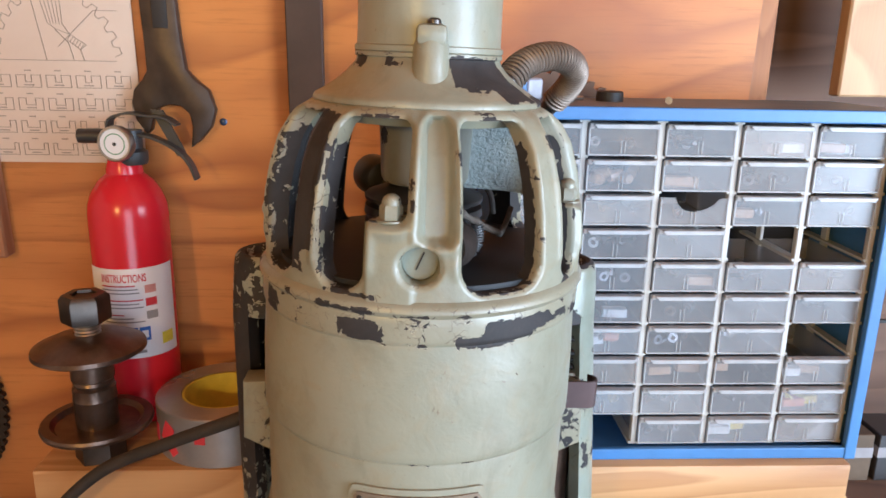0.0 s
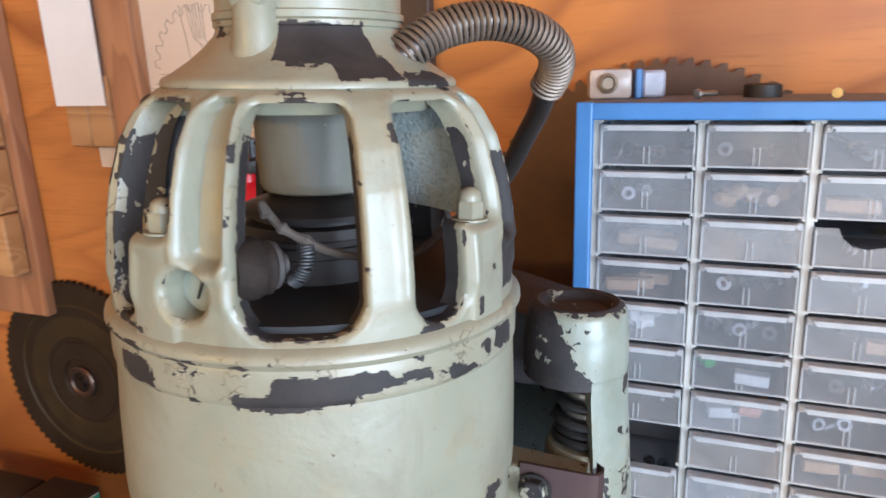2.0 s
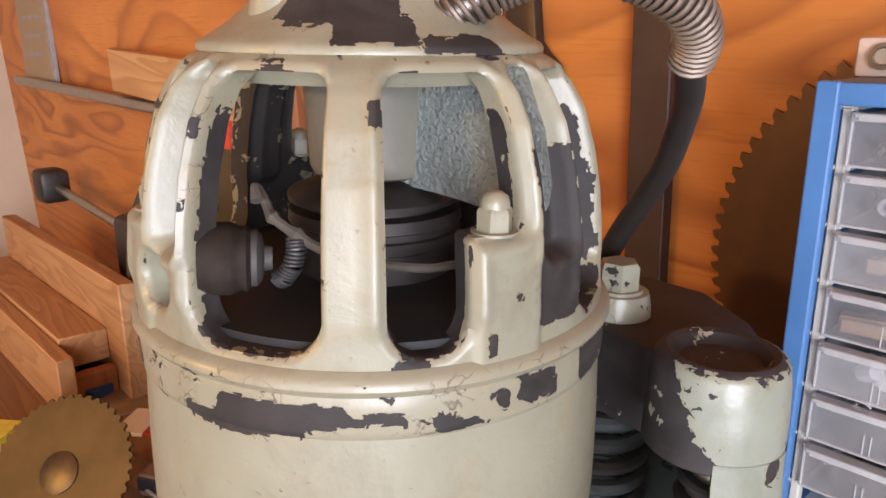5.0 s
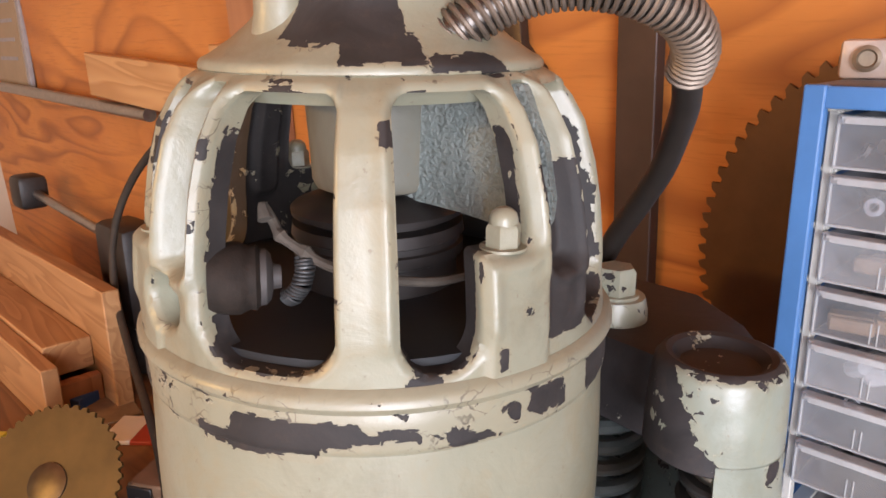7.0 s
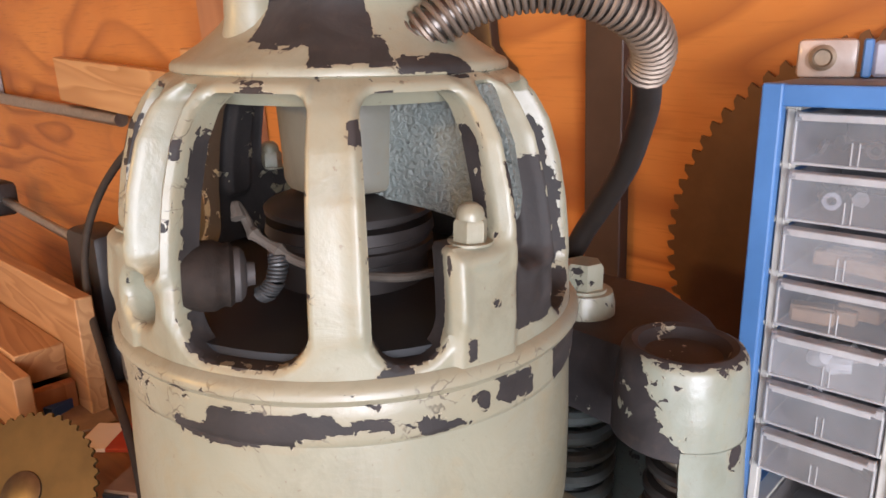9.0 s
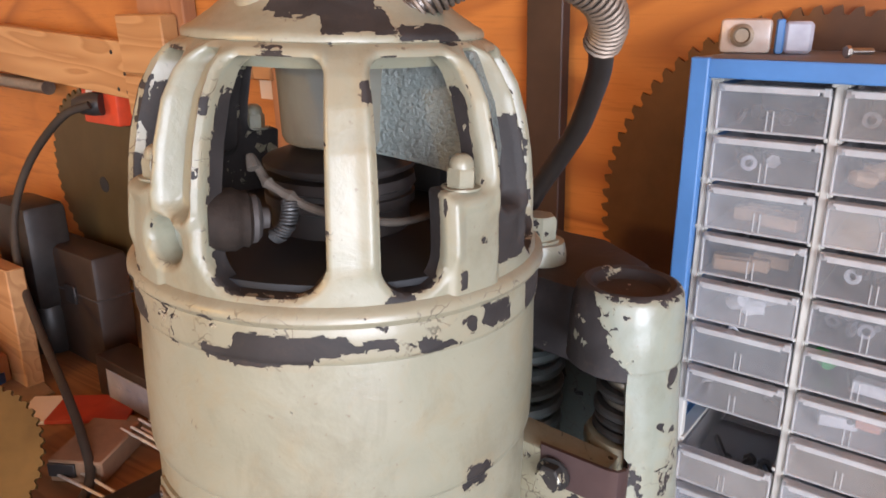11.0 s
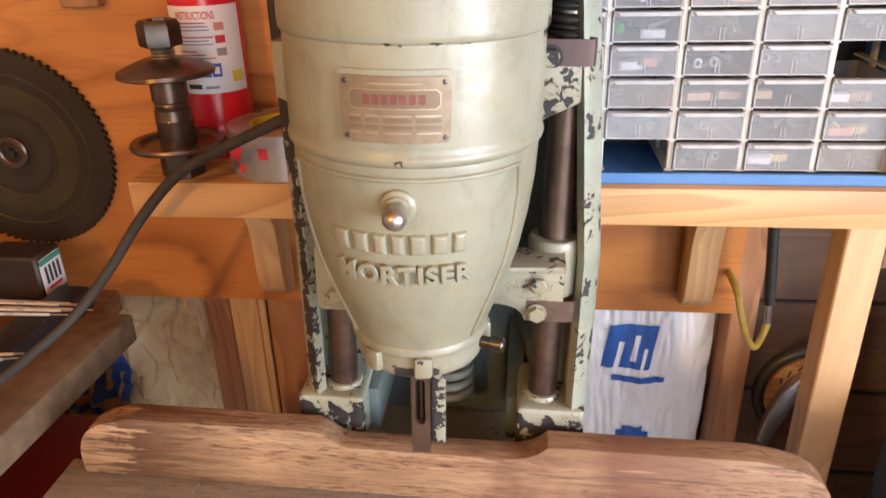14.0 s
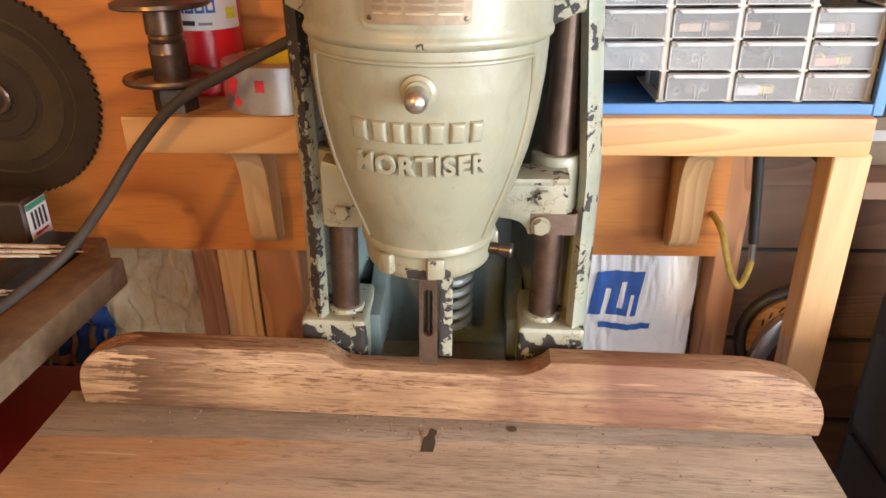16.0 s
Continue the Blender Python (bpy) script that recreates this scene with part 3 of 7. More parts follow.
def chips(co):
    """Where the enamel of the motor has flaked."""
    az, z = math.degrees(math.atan2(co.x, -co.y)), co.z
    f = blob(az, z, FLAKES)
    f = max(f, 0.24 * smoothstep(1.3565, 1.3590, z) * smoothstep(1.3790, 1.3760, z), 0.32 * bump1(z, 1.4605, 0.002), 0.27 * bump1(z, 1.2975, 0.0012), 0.27 * bump1(z, 1.2285, 0.0014), 0.30 * bump1(z, 1.3710, 0.0012), 0.30 * bump1(z, 1.4845, 0.0012))
    return f


BODY = [(0.0826, 1.3785), (0.0845, 1.3772), (0.0858, 1.3757), (0.0860, 1.3738), (0.085, 1.3722), (0.0838, 1.3710), (0.0842, 1.3697), (0.0843, 1.367), (0.0843, 1.3605),
        (0.0841, 1.3588), (0.0832, 1.3576), (0.0834, 1.350), (0.0842, 1.330), (0.0845, 1.305), (0.0843, 1.299), (0.0836, 1.2978), (0.0822, 1.2972), (0.0824, 1.294),
        (0.0826, 1.270), (0.0822, 1.2360), (0.0832, 1.2343), (0.0838, 1.2323), (0.0834, 1.2300), (0.0818, 1.2285), (0.0806, 1.2275), (0.0808, 1.224), (0.0795, 1.201),
        (0.0762, 1.1755), (0.0712, 1.1495), (0.0640, 1.1255), (0.0560, 1.1035), (0.0505, 1.0885), (0.0494, 1.0842), (0.0503, 1.0828), (0.0503, 1.0790), (0.0488, 1.0776),
        (0.0478, 1.0760), (0.0474, 1.0650), (0.0462, 1.0602), (0.0425, 1.0568), (0.0, 1.0568)]


def resample(prof, step):
    out = [prof[0]]
    for (r0, z0), (r1, z1) in zip(prof, prof[1:]):
        n = max(1, int(math.hypot(r1 - r0, z1 - z0) / step))
        out += [(r0 + (r1 - r0) * k / n, z0 + (z1 - z0) * k / n) for k in range(1, n + 1)]
    return out


def radius_at(z):
    for (r0, z0), (r1, z1) in zip(BODY, BODY[1:]):
        if z1 <= z <= z0 and z0 > z1:
            return r0 + (r1 - r0) * (z0 - z) / (z0 - z1)
    return 0.08


body = part("motor_housing", lathe(resample(BODY, 0.003), 168), ENAMEL, mortiser, "cream enamelled cylindrical motor housing tapering to the chisel", field=chips)

# vented dome: four times rib, window with a boss, groove, plain window
DOME_Z = [1.3775, 1.392, 1.400, 1.414, 1.428, 1.4425, 1.4515, 1.457, 1.4610]
DOME_R = [0.0825, 0.0826, 0.0821, 0.0805, 0.0779, 0.0735, 0.0683, 0.0632, 0.0568]


def dome_r(z):
    return float(np.interp(z, DOME_Z, DOME_R))


def rbox(u, v, hw, hh, rad):
    qx, qy = abs(u) - hw + rad, abs(v) - hh + rad
    return math.hypot(max(qx, 0), max(qy, 0)) + min(max(qx, qy), 0) - rad


def dome_fields(az, z):
    """Distance to the nearest opening (positive on metal), and the outward relief."""
    R = 0.081
    a = (az + 48) % 90 - 48
    rel = 0.0
    u = lambda c: radians(a - c) * R
    plainw = min(rbox(u(26.2), z - 1.4345, 0.0216, 0.0222, 0.0065), rbox(u(26.2), z - 1.4075, 0.0216, 0.0270, 0.0135))
    whole = rbox(u(-21.5), z - 1.4345, 0.0212, 0.0222, 0.0065)
    low = rbox(u(-28.2), z - 1.4070, 0.0117, 0.0265, 0.0108)
    boss = rbox(u(-11.4), z - 1.386, 0.0122, 0.0275, 0.0020)
    sd = min(plainw, max(whole, -boss), low)
    hole = 1.0
    if abs(az + 2) < 12:
        hole = math.hypot(radians(az + 2) * R, z - 1.3944) - 0.0090
        sd = min(sd, hole)
    gro = rbox(u(3.2), z - 1.4310, 0.0080, 0.0275, 0.0055)
    rel -= 0.0066 * smoothstep(0.0006, -0.0026, gro)
    rel += 0.0014 * bump1(gro, 0.0020, 0.0018)
    rel += 0.0012 * bump1(min(plainw, whole, low), 0.003, 0.0024) * smoothstep(1.386, 1.394, z)
    if boss < 0:
        rel += 0.0014 * smoothstep(0, -0.003, boss)
    rel -= 0.0018 * (1 - smoothstep(0.0, 0.0024, sd)) ** 2
    return sd, rel


def dome_mesh():
    NA, NZ = 480, 72
    zs = [1.3775 + (1.4610 - 1.3775) * k / NZ for k in range(NZ + 1)]
    azs = [360 * k / NA - 180 for k in range(NA)]
    F = [[dome_fields(a, z) for a in azs] for z in zs]
    verts, faces, tag = [], [], []
    vid = {}

    def vert(key, az, z, rel, layer):
        k = (key, layer)
        if k not in vid:
            vid[k] = len(verts)
            rr = dome_r(z)
            verts.append(on(az, (rr + rel) * (1 - layer) + (rr - 0.0105 + min(0, rel) * 0.5) * layer, z))
        return vid[k]

    def walls(p, q):
        for l0, l1 in ((0, 0.25), (0.25, 0.5), (0.5, 0.75), (0.75, 1)):
            faces.append((vert(p[0], p[1], p[2], p[3], l0), vert(p[0], p[1], p[2], p[3], l1), vert(q[0], q[1], q[2], q[3], l1), vert(q[0], q[1], q[2], q[3], l0)))

    for j in range(NZ):
        for i in range(NA):
            i2 = (i + 1) % NA
            cs = [(j, i), (j, i2), (j + 1, i2), (j + 1, i)]
            sds = [F[a][b][0] for a, b in cs]
            if max(sds) <= 0:
                continue
            poly = []
            for k in range(4):
                a, b = cs[k], cs[(k + 1) % 4]
                sa, sb = sds[k], sds[(k + 1) % 4]
                aza = azs[a[1]] + (360 if i == NA - 1 and a[1] == 0 else 0)
                azb = azs[b[1]] + (360 if i == NA - 1 and b[1] == 0 else 0)
                if sa > 0:
                    poly.append((a, aza, zs[a[0]], F[a[0]][a[1]][1], False))
                if (sa > 0) != (sb > 0):
                    t = sa / (sa - sb)
                    rl = F[a[0]][a[1]][1] * (1 - t) + F[b[0]][b[1]][1] * t
                    poly.append(((min(a, b), max(a, b)), aza + (azb - aza) * t, zs[a[0]] + (zs[b[0]] - zs[a[0]]) * t, rl, True))
            if len(poly) < 3:
                continue
            faces.append([vert(p[0], p[1], p[2], p[3], 0) for p in poly])
            faces.append([vert(p[0], p[1], p[2], p[3], 1) for p in poly][::-1])
            for k in range(len(poly)):
                p, q = poly[k], poly[(k + 1) % len(poly)]
                if p[4] and q[4]:
                    walls(p, q)
    return verts, faces


dv, df = dome_mesh()
bm = bmesh.new()
bv = [bm.verts.new(v) for v in dv]
for f in df:
    try:
        bm.faces.new([bv[i] for i in f])
    except ValueError:
        pass
bmesh.ops.recalc_face_normals(bm, faces=bm.faces)


DOME_FLAKES = [(54.5, 62.5, 1.3780, 1.3806, 0.78), (73.4, 75.2, 1.3790, 1.3862, 0.8), (50.5, 53.0, 1.4435, 1.4500, 0.85), (86, 100, 1.3840, 1.4360, 0.9), (88, 97, 1.4300, 1.4420, 0.8), (-37, -33, 1.3850, 1.4480, 0.75),
               (-36, -30, 1.4420, 1.4540, 0.7), (9.0, 11.5, 1.4380, 1.4450, 0.75), (9.5, 11.0, 1.4160, 1.4230, 0.7), (-5.6, -4.0, 1.4180, 1.4330, 0.75), (12.5, 16, 1.3980, 1.4120, 0.75), (11, 14, 1.4440, 1.4490, 0.7), (-30, -12, 1.4560, 1.4585, 0.75),
               (14, 34, 1.4558, 1.4580, 0.6), (-34, -14, 1.3785, 1.3805, 0.8), (-66, -43, 1.3850, 1.4575, 0.82), (-50, -38, 1.3950, 1.4570, 0.80), (-80, -70, 1.3900, 1.4500, 0.6), (-100, -84, 1.385, 1.44, 0.8), (-150, -110, 1.38, 1.45, 0.55), (41, 42.5, 1.402, 1.405, 0.7),
               (79, 81, 1.395, 1.397, 0.7), (100, 104, 1.385, 1.400, 0.8), (106, 112, 1.380, 1.390, 0.8), (76, 79, 1.4170, 1.4300, 0.75)]


def dome_chips(co):
    az, z = math.degrees(math.atan2(co.x, -co.y)), co.z
    r = math.hypot(co.x, co.y)
    sd, rel = dome_fields(az, z)
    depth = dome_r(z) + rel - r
    # torn paint on the jambs; field rises with depth, so inner walls turn black
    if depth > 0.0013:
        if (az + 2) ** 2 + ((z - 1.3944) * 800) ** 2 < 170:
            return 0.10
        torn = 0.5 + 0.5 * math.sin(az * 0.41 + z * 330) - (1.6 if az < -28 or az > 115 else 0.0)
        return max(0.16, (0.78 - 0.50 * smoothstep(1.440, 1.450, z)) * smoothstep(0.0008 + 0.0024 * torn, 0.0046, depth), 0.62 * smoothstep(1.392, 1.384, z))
    f = blob(az, z, DOME_FLAKES, 1.3, 0.0015)
    ragged = 0.5 + 0.5 * math.sin(az * 0.37 + z * 210)
    f = max(f, 0.47 * (1 - smoothstep(0.0, 0.0015, sd)) * ragged)
    f = max(f, 0.56 * (1 - smoothstep(0.0, 0.0016, sd)) * smoothstep(1.390, 1.383, z))
    return max(f, 0.30 * bump1(z, 1.46, 0.0018))


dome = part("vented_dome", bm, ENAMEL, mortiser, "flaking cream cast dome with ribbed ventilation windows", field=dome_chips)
dome.data.set_sharp_from_angle(angle=radians(60))

# cone, neck and cap above the dome
NECK = [(0.050, 1.452), (0.0566, 1.4602), (0.0582, 1.4612), (0.0582, 1.4628), (0.0572, 1.4642), (0.0545, 1.4655), (0.047, 1.4705), (0.0415, 1.4752), (0.0372, 1.4800),
        (0.0362, 1.4826), (0.0372, 1.4832), (0.0372, 1.4850), (0.0366, 1.4853), (0.0374, 1.4858), (0.0374, 1.4882), (0.0362, 1.4888), (0.0360, 1.5), (0.0360, 1.56), (0.034, 1.566), (0, 1.568)]
part("neck", lathe(resample(NECK, 0.0025), 120), ENAMEL, mortiser, "cream cone and neck with a dark flaked patch", field=chips)
bm = bmesh.new()
add_lathe(bm, [(0.0145, 1.4625), (0.0118, 1.4655), (0.0098, 1.471), (0.0086, 1.478), (0.0082, 1.489), (0.0070, 1.4915), (0, 1.4915)], 28, pose(0, -0.0360, 0))
add_box(bm, (0.0145, 0.010, 0.010), (0, -0.0385, 1.4935), 0.003, seg=2)
part("neck_boss", bm, ENAMEL, mortiser, field=lambda c: 0.15)
part("boss_screw", lathe([(0, 0), (0.0032, 0), (0.0032, 0.0016), (0.002, 0.0026), (0, 0.0026)], 12, pose(0.001, -0.0385, 1.4985)), STEEL_DARK, mortiser)

# acorn nuts on the dome bosses
for k, az in enumerate((-12.2, 77.8, 167.8, 257.8)):
    bm = bmesh.new()
    p = on(az, 0.0750, 1.4132)
    m = Matrix.Translation(p)
    add_lathe(bm, [(0, 0), (0.0068, 0), (0.0068, 0.0008), (0, 0.0008)], 20, m)
    add_lathe(bm, [(0.0, 0.0008), (0.0052, 0.0008), (0.0052, 0.0064), (0.0046, 0.0074), (0, 0.0074)], 6, m)
    add_lathe(bm, [(0.0042, 0.007), (0.0042, 0.0088), (0.0036, 0.0106), (0.002, 0.0119), (0, 0.0122)], 16, m)
    part("acorn_nut", bm, ENAMEL, mortiser, "cream painted acorn nut", field=lambda c: 0.2)
# slotted plug in the round hole
bm = bmesh.new()
add_lathe(bm, [(0, 0), (0.0087, 0), (0.0087, 0.0016), (0.008, 0.0024), (0, 0.0024)], 32, Matrix.Translation(on(-2, 0.0705, 1.3944)) @ pose(0, 0, 0, 90, 0, -2))
plug = part("slotted_plug", bm, ENAMEL_COL, mortiser, "grey-green slotted brush plug", field=lambda c: 0.12)
part("slot", box((0.0007, 0.0012, 0.009), on(-2, 0.0731, 1.3950), 0, (0, 22, -2)), IRON_BLACK, plug)

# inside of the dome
# cream enamel lowered: the dome's shade on the housing put into the colour
SHADED_CREAM = chipped_paint("dusty_cream", (0.130, 0.125, 0.100), (0.18, 0.172, 0.135), (0.15, 0.12, 0.075), (0.0115, 0.0095, 0.0095), 0.5, 0.0)
bm = lathe(resample([(0.0, 1.4575), (0.036, 1.4575), (0.0262, 1.4535), (0.0243, 1.448), (0.0236, 1.436), (0.0230, 1.4215), (0.0218, 1.4190), (0.0196, 1.4180), (0.0, 1.4180)], 0.002), 64)
part("bearing_housing", bm, SHADED_CREAM, mortiser, "cream cast bearing housing inside the dome", field=lambda c: max(0.10, 0.40 * bump1(c.z, 1.4195, 0.0012), 0.55 * bump1(math.degrees(math.atan2(c.x, -c.y)), -62, 14) * bump1(c.z, 1.441, 0.012)))
# casting colour lowered for the dim dome, darker still in hollows of the lumps
ROUGH_CAST, nt, bs = material("rough_grey_casting")
lump, fine = noise_tex(nt, coords(nt), 520, 3, 0.55, 0.4), noise_tex(nt, coords(nt), 60, 4, 0.6)
c = mix_col(nt, ramp(nt, fine, [(0.35, (0, 0, 0)), (0.68, (1, 1, 1))]), (0.125, 0.145, 0.135), (0.185, 0.20, 0.18))
nt.links.new(mix_col(nt, ramp(nt, lump, [(0.30, (0.7, 0.7, 0.7)), (0.48, (0, 0, 0))]), c, (0.085, 0.085, 0.07)), bs.inputs["Base Color"])
bs.inputs["Roughness"].default_value = 0.45
bump(nt, bs, fine, 0.4, 0.003, bump(nt, bs, lump, 1.0, 0.0016))
bm = prism([(0.016, 1.4575), (0.062, 1.4575), (0.0700, 1.440), (0.0735, 1.4240), (0.0735, 1.4090), (0.0600, 1.4112), (0.0500, 1.4132), (0.0400, 1.4145), (0.026, 1.4156), (0.016, 1.4160)], 0.008, pose(0, 0, 0, 0, 0, 8) @ pose(0, 0.004, 0, 90))
web = part("inner_web", bm, ROUGH_CAST, mortiser, "pale rough cast web inside the dome")
part("casting_mark", prism([(0.0375, 1.4172), (0.0430, 1.4172), (0.0430, 1.4212), (0.0375, 1.4212)], 0.0007, pose(0, 0, 0, 0, 0, 8) @ pose(0, -0.0036, 0, 90), 0.0002), ROUGH_CAST, web)
bm = lathe([(0, 1.4180), (0.014, 1.4178), (0.020, 1.4165), (0.0302, 1.4125), (0.0315, 1.4112), (0.0312, 1.4092), (0.0262, 1.4085), (0.0262, 1.4068), (0.0310, 1.4060), (0.0316, 1.4020), (0.0300, 1.4012), (0.0300, 1.3990), (0.0312, 1.3984), (0.0312, 1.3945), (0.029, 1.3935), (0.029, 1.372), (0, 1.372)], 64)
# commutator and deck colours carry the shade under the dome
part("commutator", bm, plain("sooty_copper", (0.030, 0.025, 0.023), 0.5, 0.4, 0.4, 60), mortiser, "dark grooved commutator and armature rings")
part("brush_deck", lathe([(0, 1.3835), (0.0755, 1.3835), (0.0755, 1.381), (0, 1.381)], 64), plain("oily_black", (0.009, 0.010, 0.012), 0.6), mortiser, "black deck inside the dome")
HOLD = Matrix.Translation(on(11.5, 0.0650, 1.4012)) @ (on(19.0, 0.0550, 1.4010) - on(4.0, 0.0735, 1.4020)).to_track_quat("Z", "Y").to_matrix().to_4x4()
# holder darkened too, as little light gets in at the window
part("brush_holder", lathe([(0, -0.010), (0.0105, -0.010), (0.0110, -0.006), (0.0112, -0.001), (0.0104, 0.0004), (0.0098, 0.0018), (0.0102, 0.0036), (0.0088, 0.0048), (0, 0.0048)], 28, HOLD), plain("dusty_bakelite", (0.022, 0.015, 0.011), 0.75, 0.0, 0.6, 160, 0.8, 0.25), mortiser, "dusty black brush holder")
part("brush_cap", lathe([(0.0080, 0.0040), (0.0088, 0.0050), (0.0086, 0.0066), (0.0070, 0.0080), (0.0040, 0.0086), (0.0036, 0.0110), (0, 0.0112)], 24, HOLD), plain("worn_cap_steel", (0.075, 0.066, 0.062), 0.65, 0.2, 0.4, 90), mortiser, "worn steel cap of the brush holder")
part("brush_holder", lathe([(0, -0.012), (0.0125, -0.012), (0.0128, 0.001), (0.0112, 0.0048), (0.0100, 0.0072), (0.005, 0.0092), (0, 0.0092)], 28, Matrix.Translation(on(204, 0.0640, 1.4100)) @ (on(24, 0.03, 1.4095) - on(204, 0.069, 1.4105)).to_track_quat("Z", "Y").to_matrix().to_4x4()), IRON_BLACK, mortiser, "dusty black brush holder")
# block added to stop the red extinguisher showing through the windows
part("terminal_block", box((0.036, 0.010, 0.030), on(-169, 0.0635, 1.3990), 0.003, (0, 0, -169), 2), RUBBER, mortiser, "black baffle block at the back of the dome")
rear = smooth_path([on(205, 0.056, 1.4080), on(190, 0.050, 1.4180), on(165, 0.050, 1.4195), on(146, 0.056, 1.4140), on(138, 0.060, 1.4050), on(136, 0.062, 1.3920)], 8)
part("brush_lead", sweep(rear, 0.0018, 8), plain("dark_cloth", (0.05, 0.04, 0.032), 0.85, 0.0, 0.4, 300), mortiser, "cloth covered brush lead wire")
wire = smooth_path([on(13, 0.0560, 1.4175), on(10.5, 0.0545, 1.4212), on(12, 0.0535, 1.4185), on(14, 0.0535, 1.4160), on(18, 0.0550, 1.4128), on(26, 0.0540, 1.4080), on(34, 0.0535, 1.4042), on(46, 0.0500, 1.4000), on(62, 0.0440, 1.3955), on(80, 0.0420, 1.3930), on(98, 0.0460, 1.3945), on(112, 0.0540, 1.4010)], 8)
part("brush_lead", sweep(wire, lambda k: 0.0016 + 0.0008 * bump1(k, 0.0, 0.05) + 0.0009 * bump1(k, 0.36, 0.014) + 0.0011 * bump1(k, 0.455, 0.016), 8), plain("tan_cloth", (0.075, 0.060, 0.046), 0.85, 0.0, 0.4, 300), mortiser, "cloth covered brush lead wire")
sp = helix_on([on(26, 0.0545, 1.4068), on(26.5, 0.0555, 1.4030), on(25.5, 0.0565, 1.3985), on(23, 0.0570, 1.3950), on(20.5, 0.0570, 1.3938)], 0.0027, 15)
part("brush_spring", sweep(sp, 0.0006, 6), plain("dull_spring", (0.10, 0.10, 0.10), 0.5, 0.8), mortiser, "small coiled brush spring")

# conduit of wound steel and the black hose after it, given in shed places and brought into the machine's own
INV = LEAN.inverted()
cond = smooth_path([INV @ Vector(p) for p in ((-0.0060, 0.4600, 1.4440), (0.0010, 0.4630, 1.4500), (0.0095, 0.4720, 1.4575), (0.0200, 0.4800, 1.4615), (0.0310, 0.4890, 1.4620), (0.0405, 0.5010, 1.4588), (0.0460, 0.5140, 1.4522), (0.0445, 0.5260, 1.4440), (0.0380, 0.5345, 1.4348))], 8)
conduit = part("flexible_conduit", sweep(cond, 0.0066, 14), STEEL_DARK, mortiser, "flexible conduit of wound steel strip")
part("conduit_coil", sweep(helix_on(cond, 0.0072, 46, 14), 0.00095, 6), plain("worn_brown_coil", (0.24, 0.19, 0.15), 0.5, 0.55, 0.45, 60, col2=(0.09, 0.066, 0.048)), conduit, "worn steel coil")
hose = smooth_path([INV @ Vector(p) for p in ((0.0400, 0.5310, 1.4380), (0.0380, 0.5350, 1.4345), (0.0315, 0.5480, 1.4245), (0.0232, 0.5600, 1.4140), (0.0095, 0.5750, 1.3945), (-0.0070, 0.5860, 1.3745), (-0.0270, 0.5950, 1.3480), (-0.0500, 0.6000, 1.3000), (-0.0550, 0.6000, 1.2000))], 8)
part("hose", sweep(hose, 0.0054, 14), plain("dark_sheath", (0.020, 0.015, 0.012), 0.5, 0.0, 0.5, 60), mortiser, "dark grey cable sheath")

# nameplate
def on_plate(u, v, d=0.0):
    az = math.degrees(u / 0.083)
    return on(az, radius_at(min(1.2965, max(1.2396, 1.2625 + v))) + d, 1.2625 + v)


def curved_slab(w, h, rad, d0, d1, nu=24, c=(0, 0)):
    """A rounded plate wrapped on the housing."""
    bm = bmesh.new()
    cols = []
    for i in range(nu + 1):
        u = -w / 2 + w * i / nu
        e = max(0, abs(u) - (w / 2 - rad))
        hh = h / 2 - (rad - math.sqrt(max(0, rad * rad - e * e)))
        col = []
        for j in range(7):
            v = -hh + 2 * hh * j / 6
            col.append((bm.verts.new(on_plate(u + c[0], v + c[1], d1)), bm.verts.new(on_plate(u + c[0], v + c[1], d0))))
        cols.append(col)
    for a, b in zip(cols, cols[1:]):
        for j in range(6):
            bm.faces.new((a[j][0], b[j][0], b[j + 1][0], a[j + 1][0]))
        bm.faces.new((a[0][0], a[0][1], b[0][1], b[0][0]))
        bm.faces.new((a[6][0], b[6][0], b[6][1], a[6][1]))
    for col, s in ((cols[0], 1), (cols[-1], -1)):
        for j in range(6):
            bm.faces.new((col[j][0], col[j + 1][0], col[j + 1][1], col[j][1])[::s])
    bmesh.ops.recalc_face_normals(bm, faces=bm.faces)
    return bm


part("plate_pad", curved_slab(0.0675, 0.0440, 0.005, -0.002, 0.0014, 36), ENAMEL, mortiser, "raised cream pad round the nameplate", field=lambda c: 0.12)
plate = part("nameplate", curved_slab(0.0615, 0.0375, 0.003, 0.0, 0.0024, 36), BRASS, mortiser, "dull brass nameplate with worn red lettering")
for sx in (-1, 1):
    for sz in (-1, 1):
        part("rivet", lathe([(0.0016, 0), (0.0013, 0.0007), (0, 0.001)], 10, Matrix.Translation(on_plate(sx * 0.0275, sz * 0.0155, 0.0023)) @ pose(0, 0, 0, 90, 0, math.degrees(sx * 0.0275 / 0.083))), STEEL_DARK, plate)
INK_WORN = plain("worn_red_fill", (0.17, 0.050, 0.042), 0.6, 0.0, 0.5, 500)
PLATE_LT = plain("raised_plate_print", (0.42, 0.33, 0.23), 0.4, 0.7)
PLATE_DK = plain("etched_plate", (0.19, 0.14, 0.09), 0.5, 0.5)
part("brand_panel", curved_slab(0.0505, 0.0112, 0.002, 0.0023, 0.00262, 24, (0, 0.0062)), PLATE_LT, plate)
part("brand_field", curved_slab(0.0492, 0.0100, 0.002, 0.0025, 0.0028, 24, (0, 0.0062)), PLATE_DK, plate)
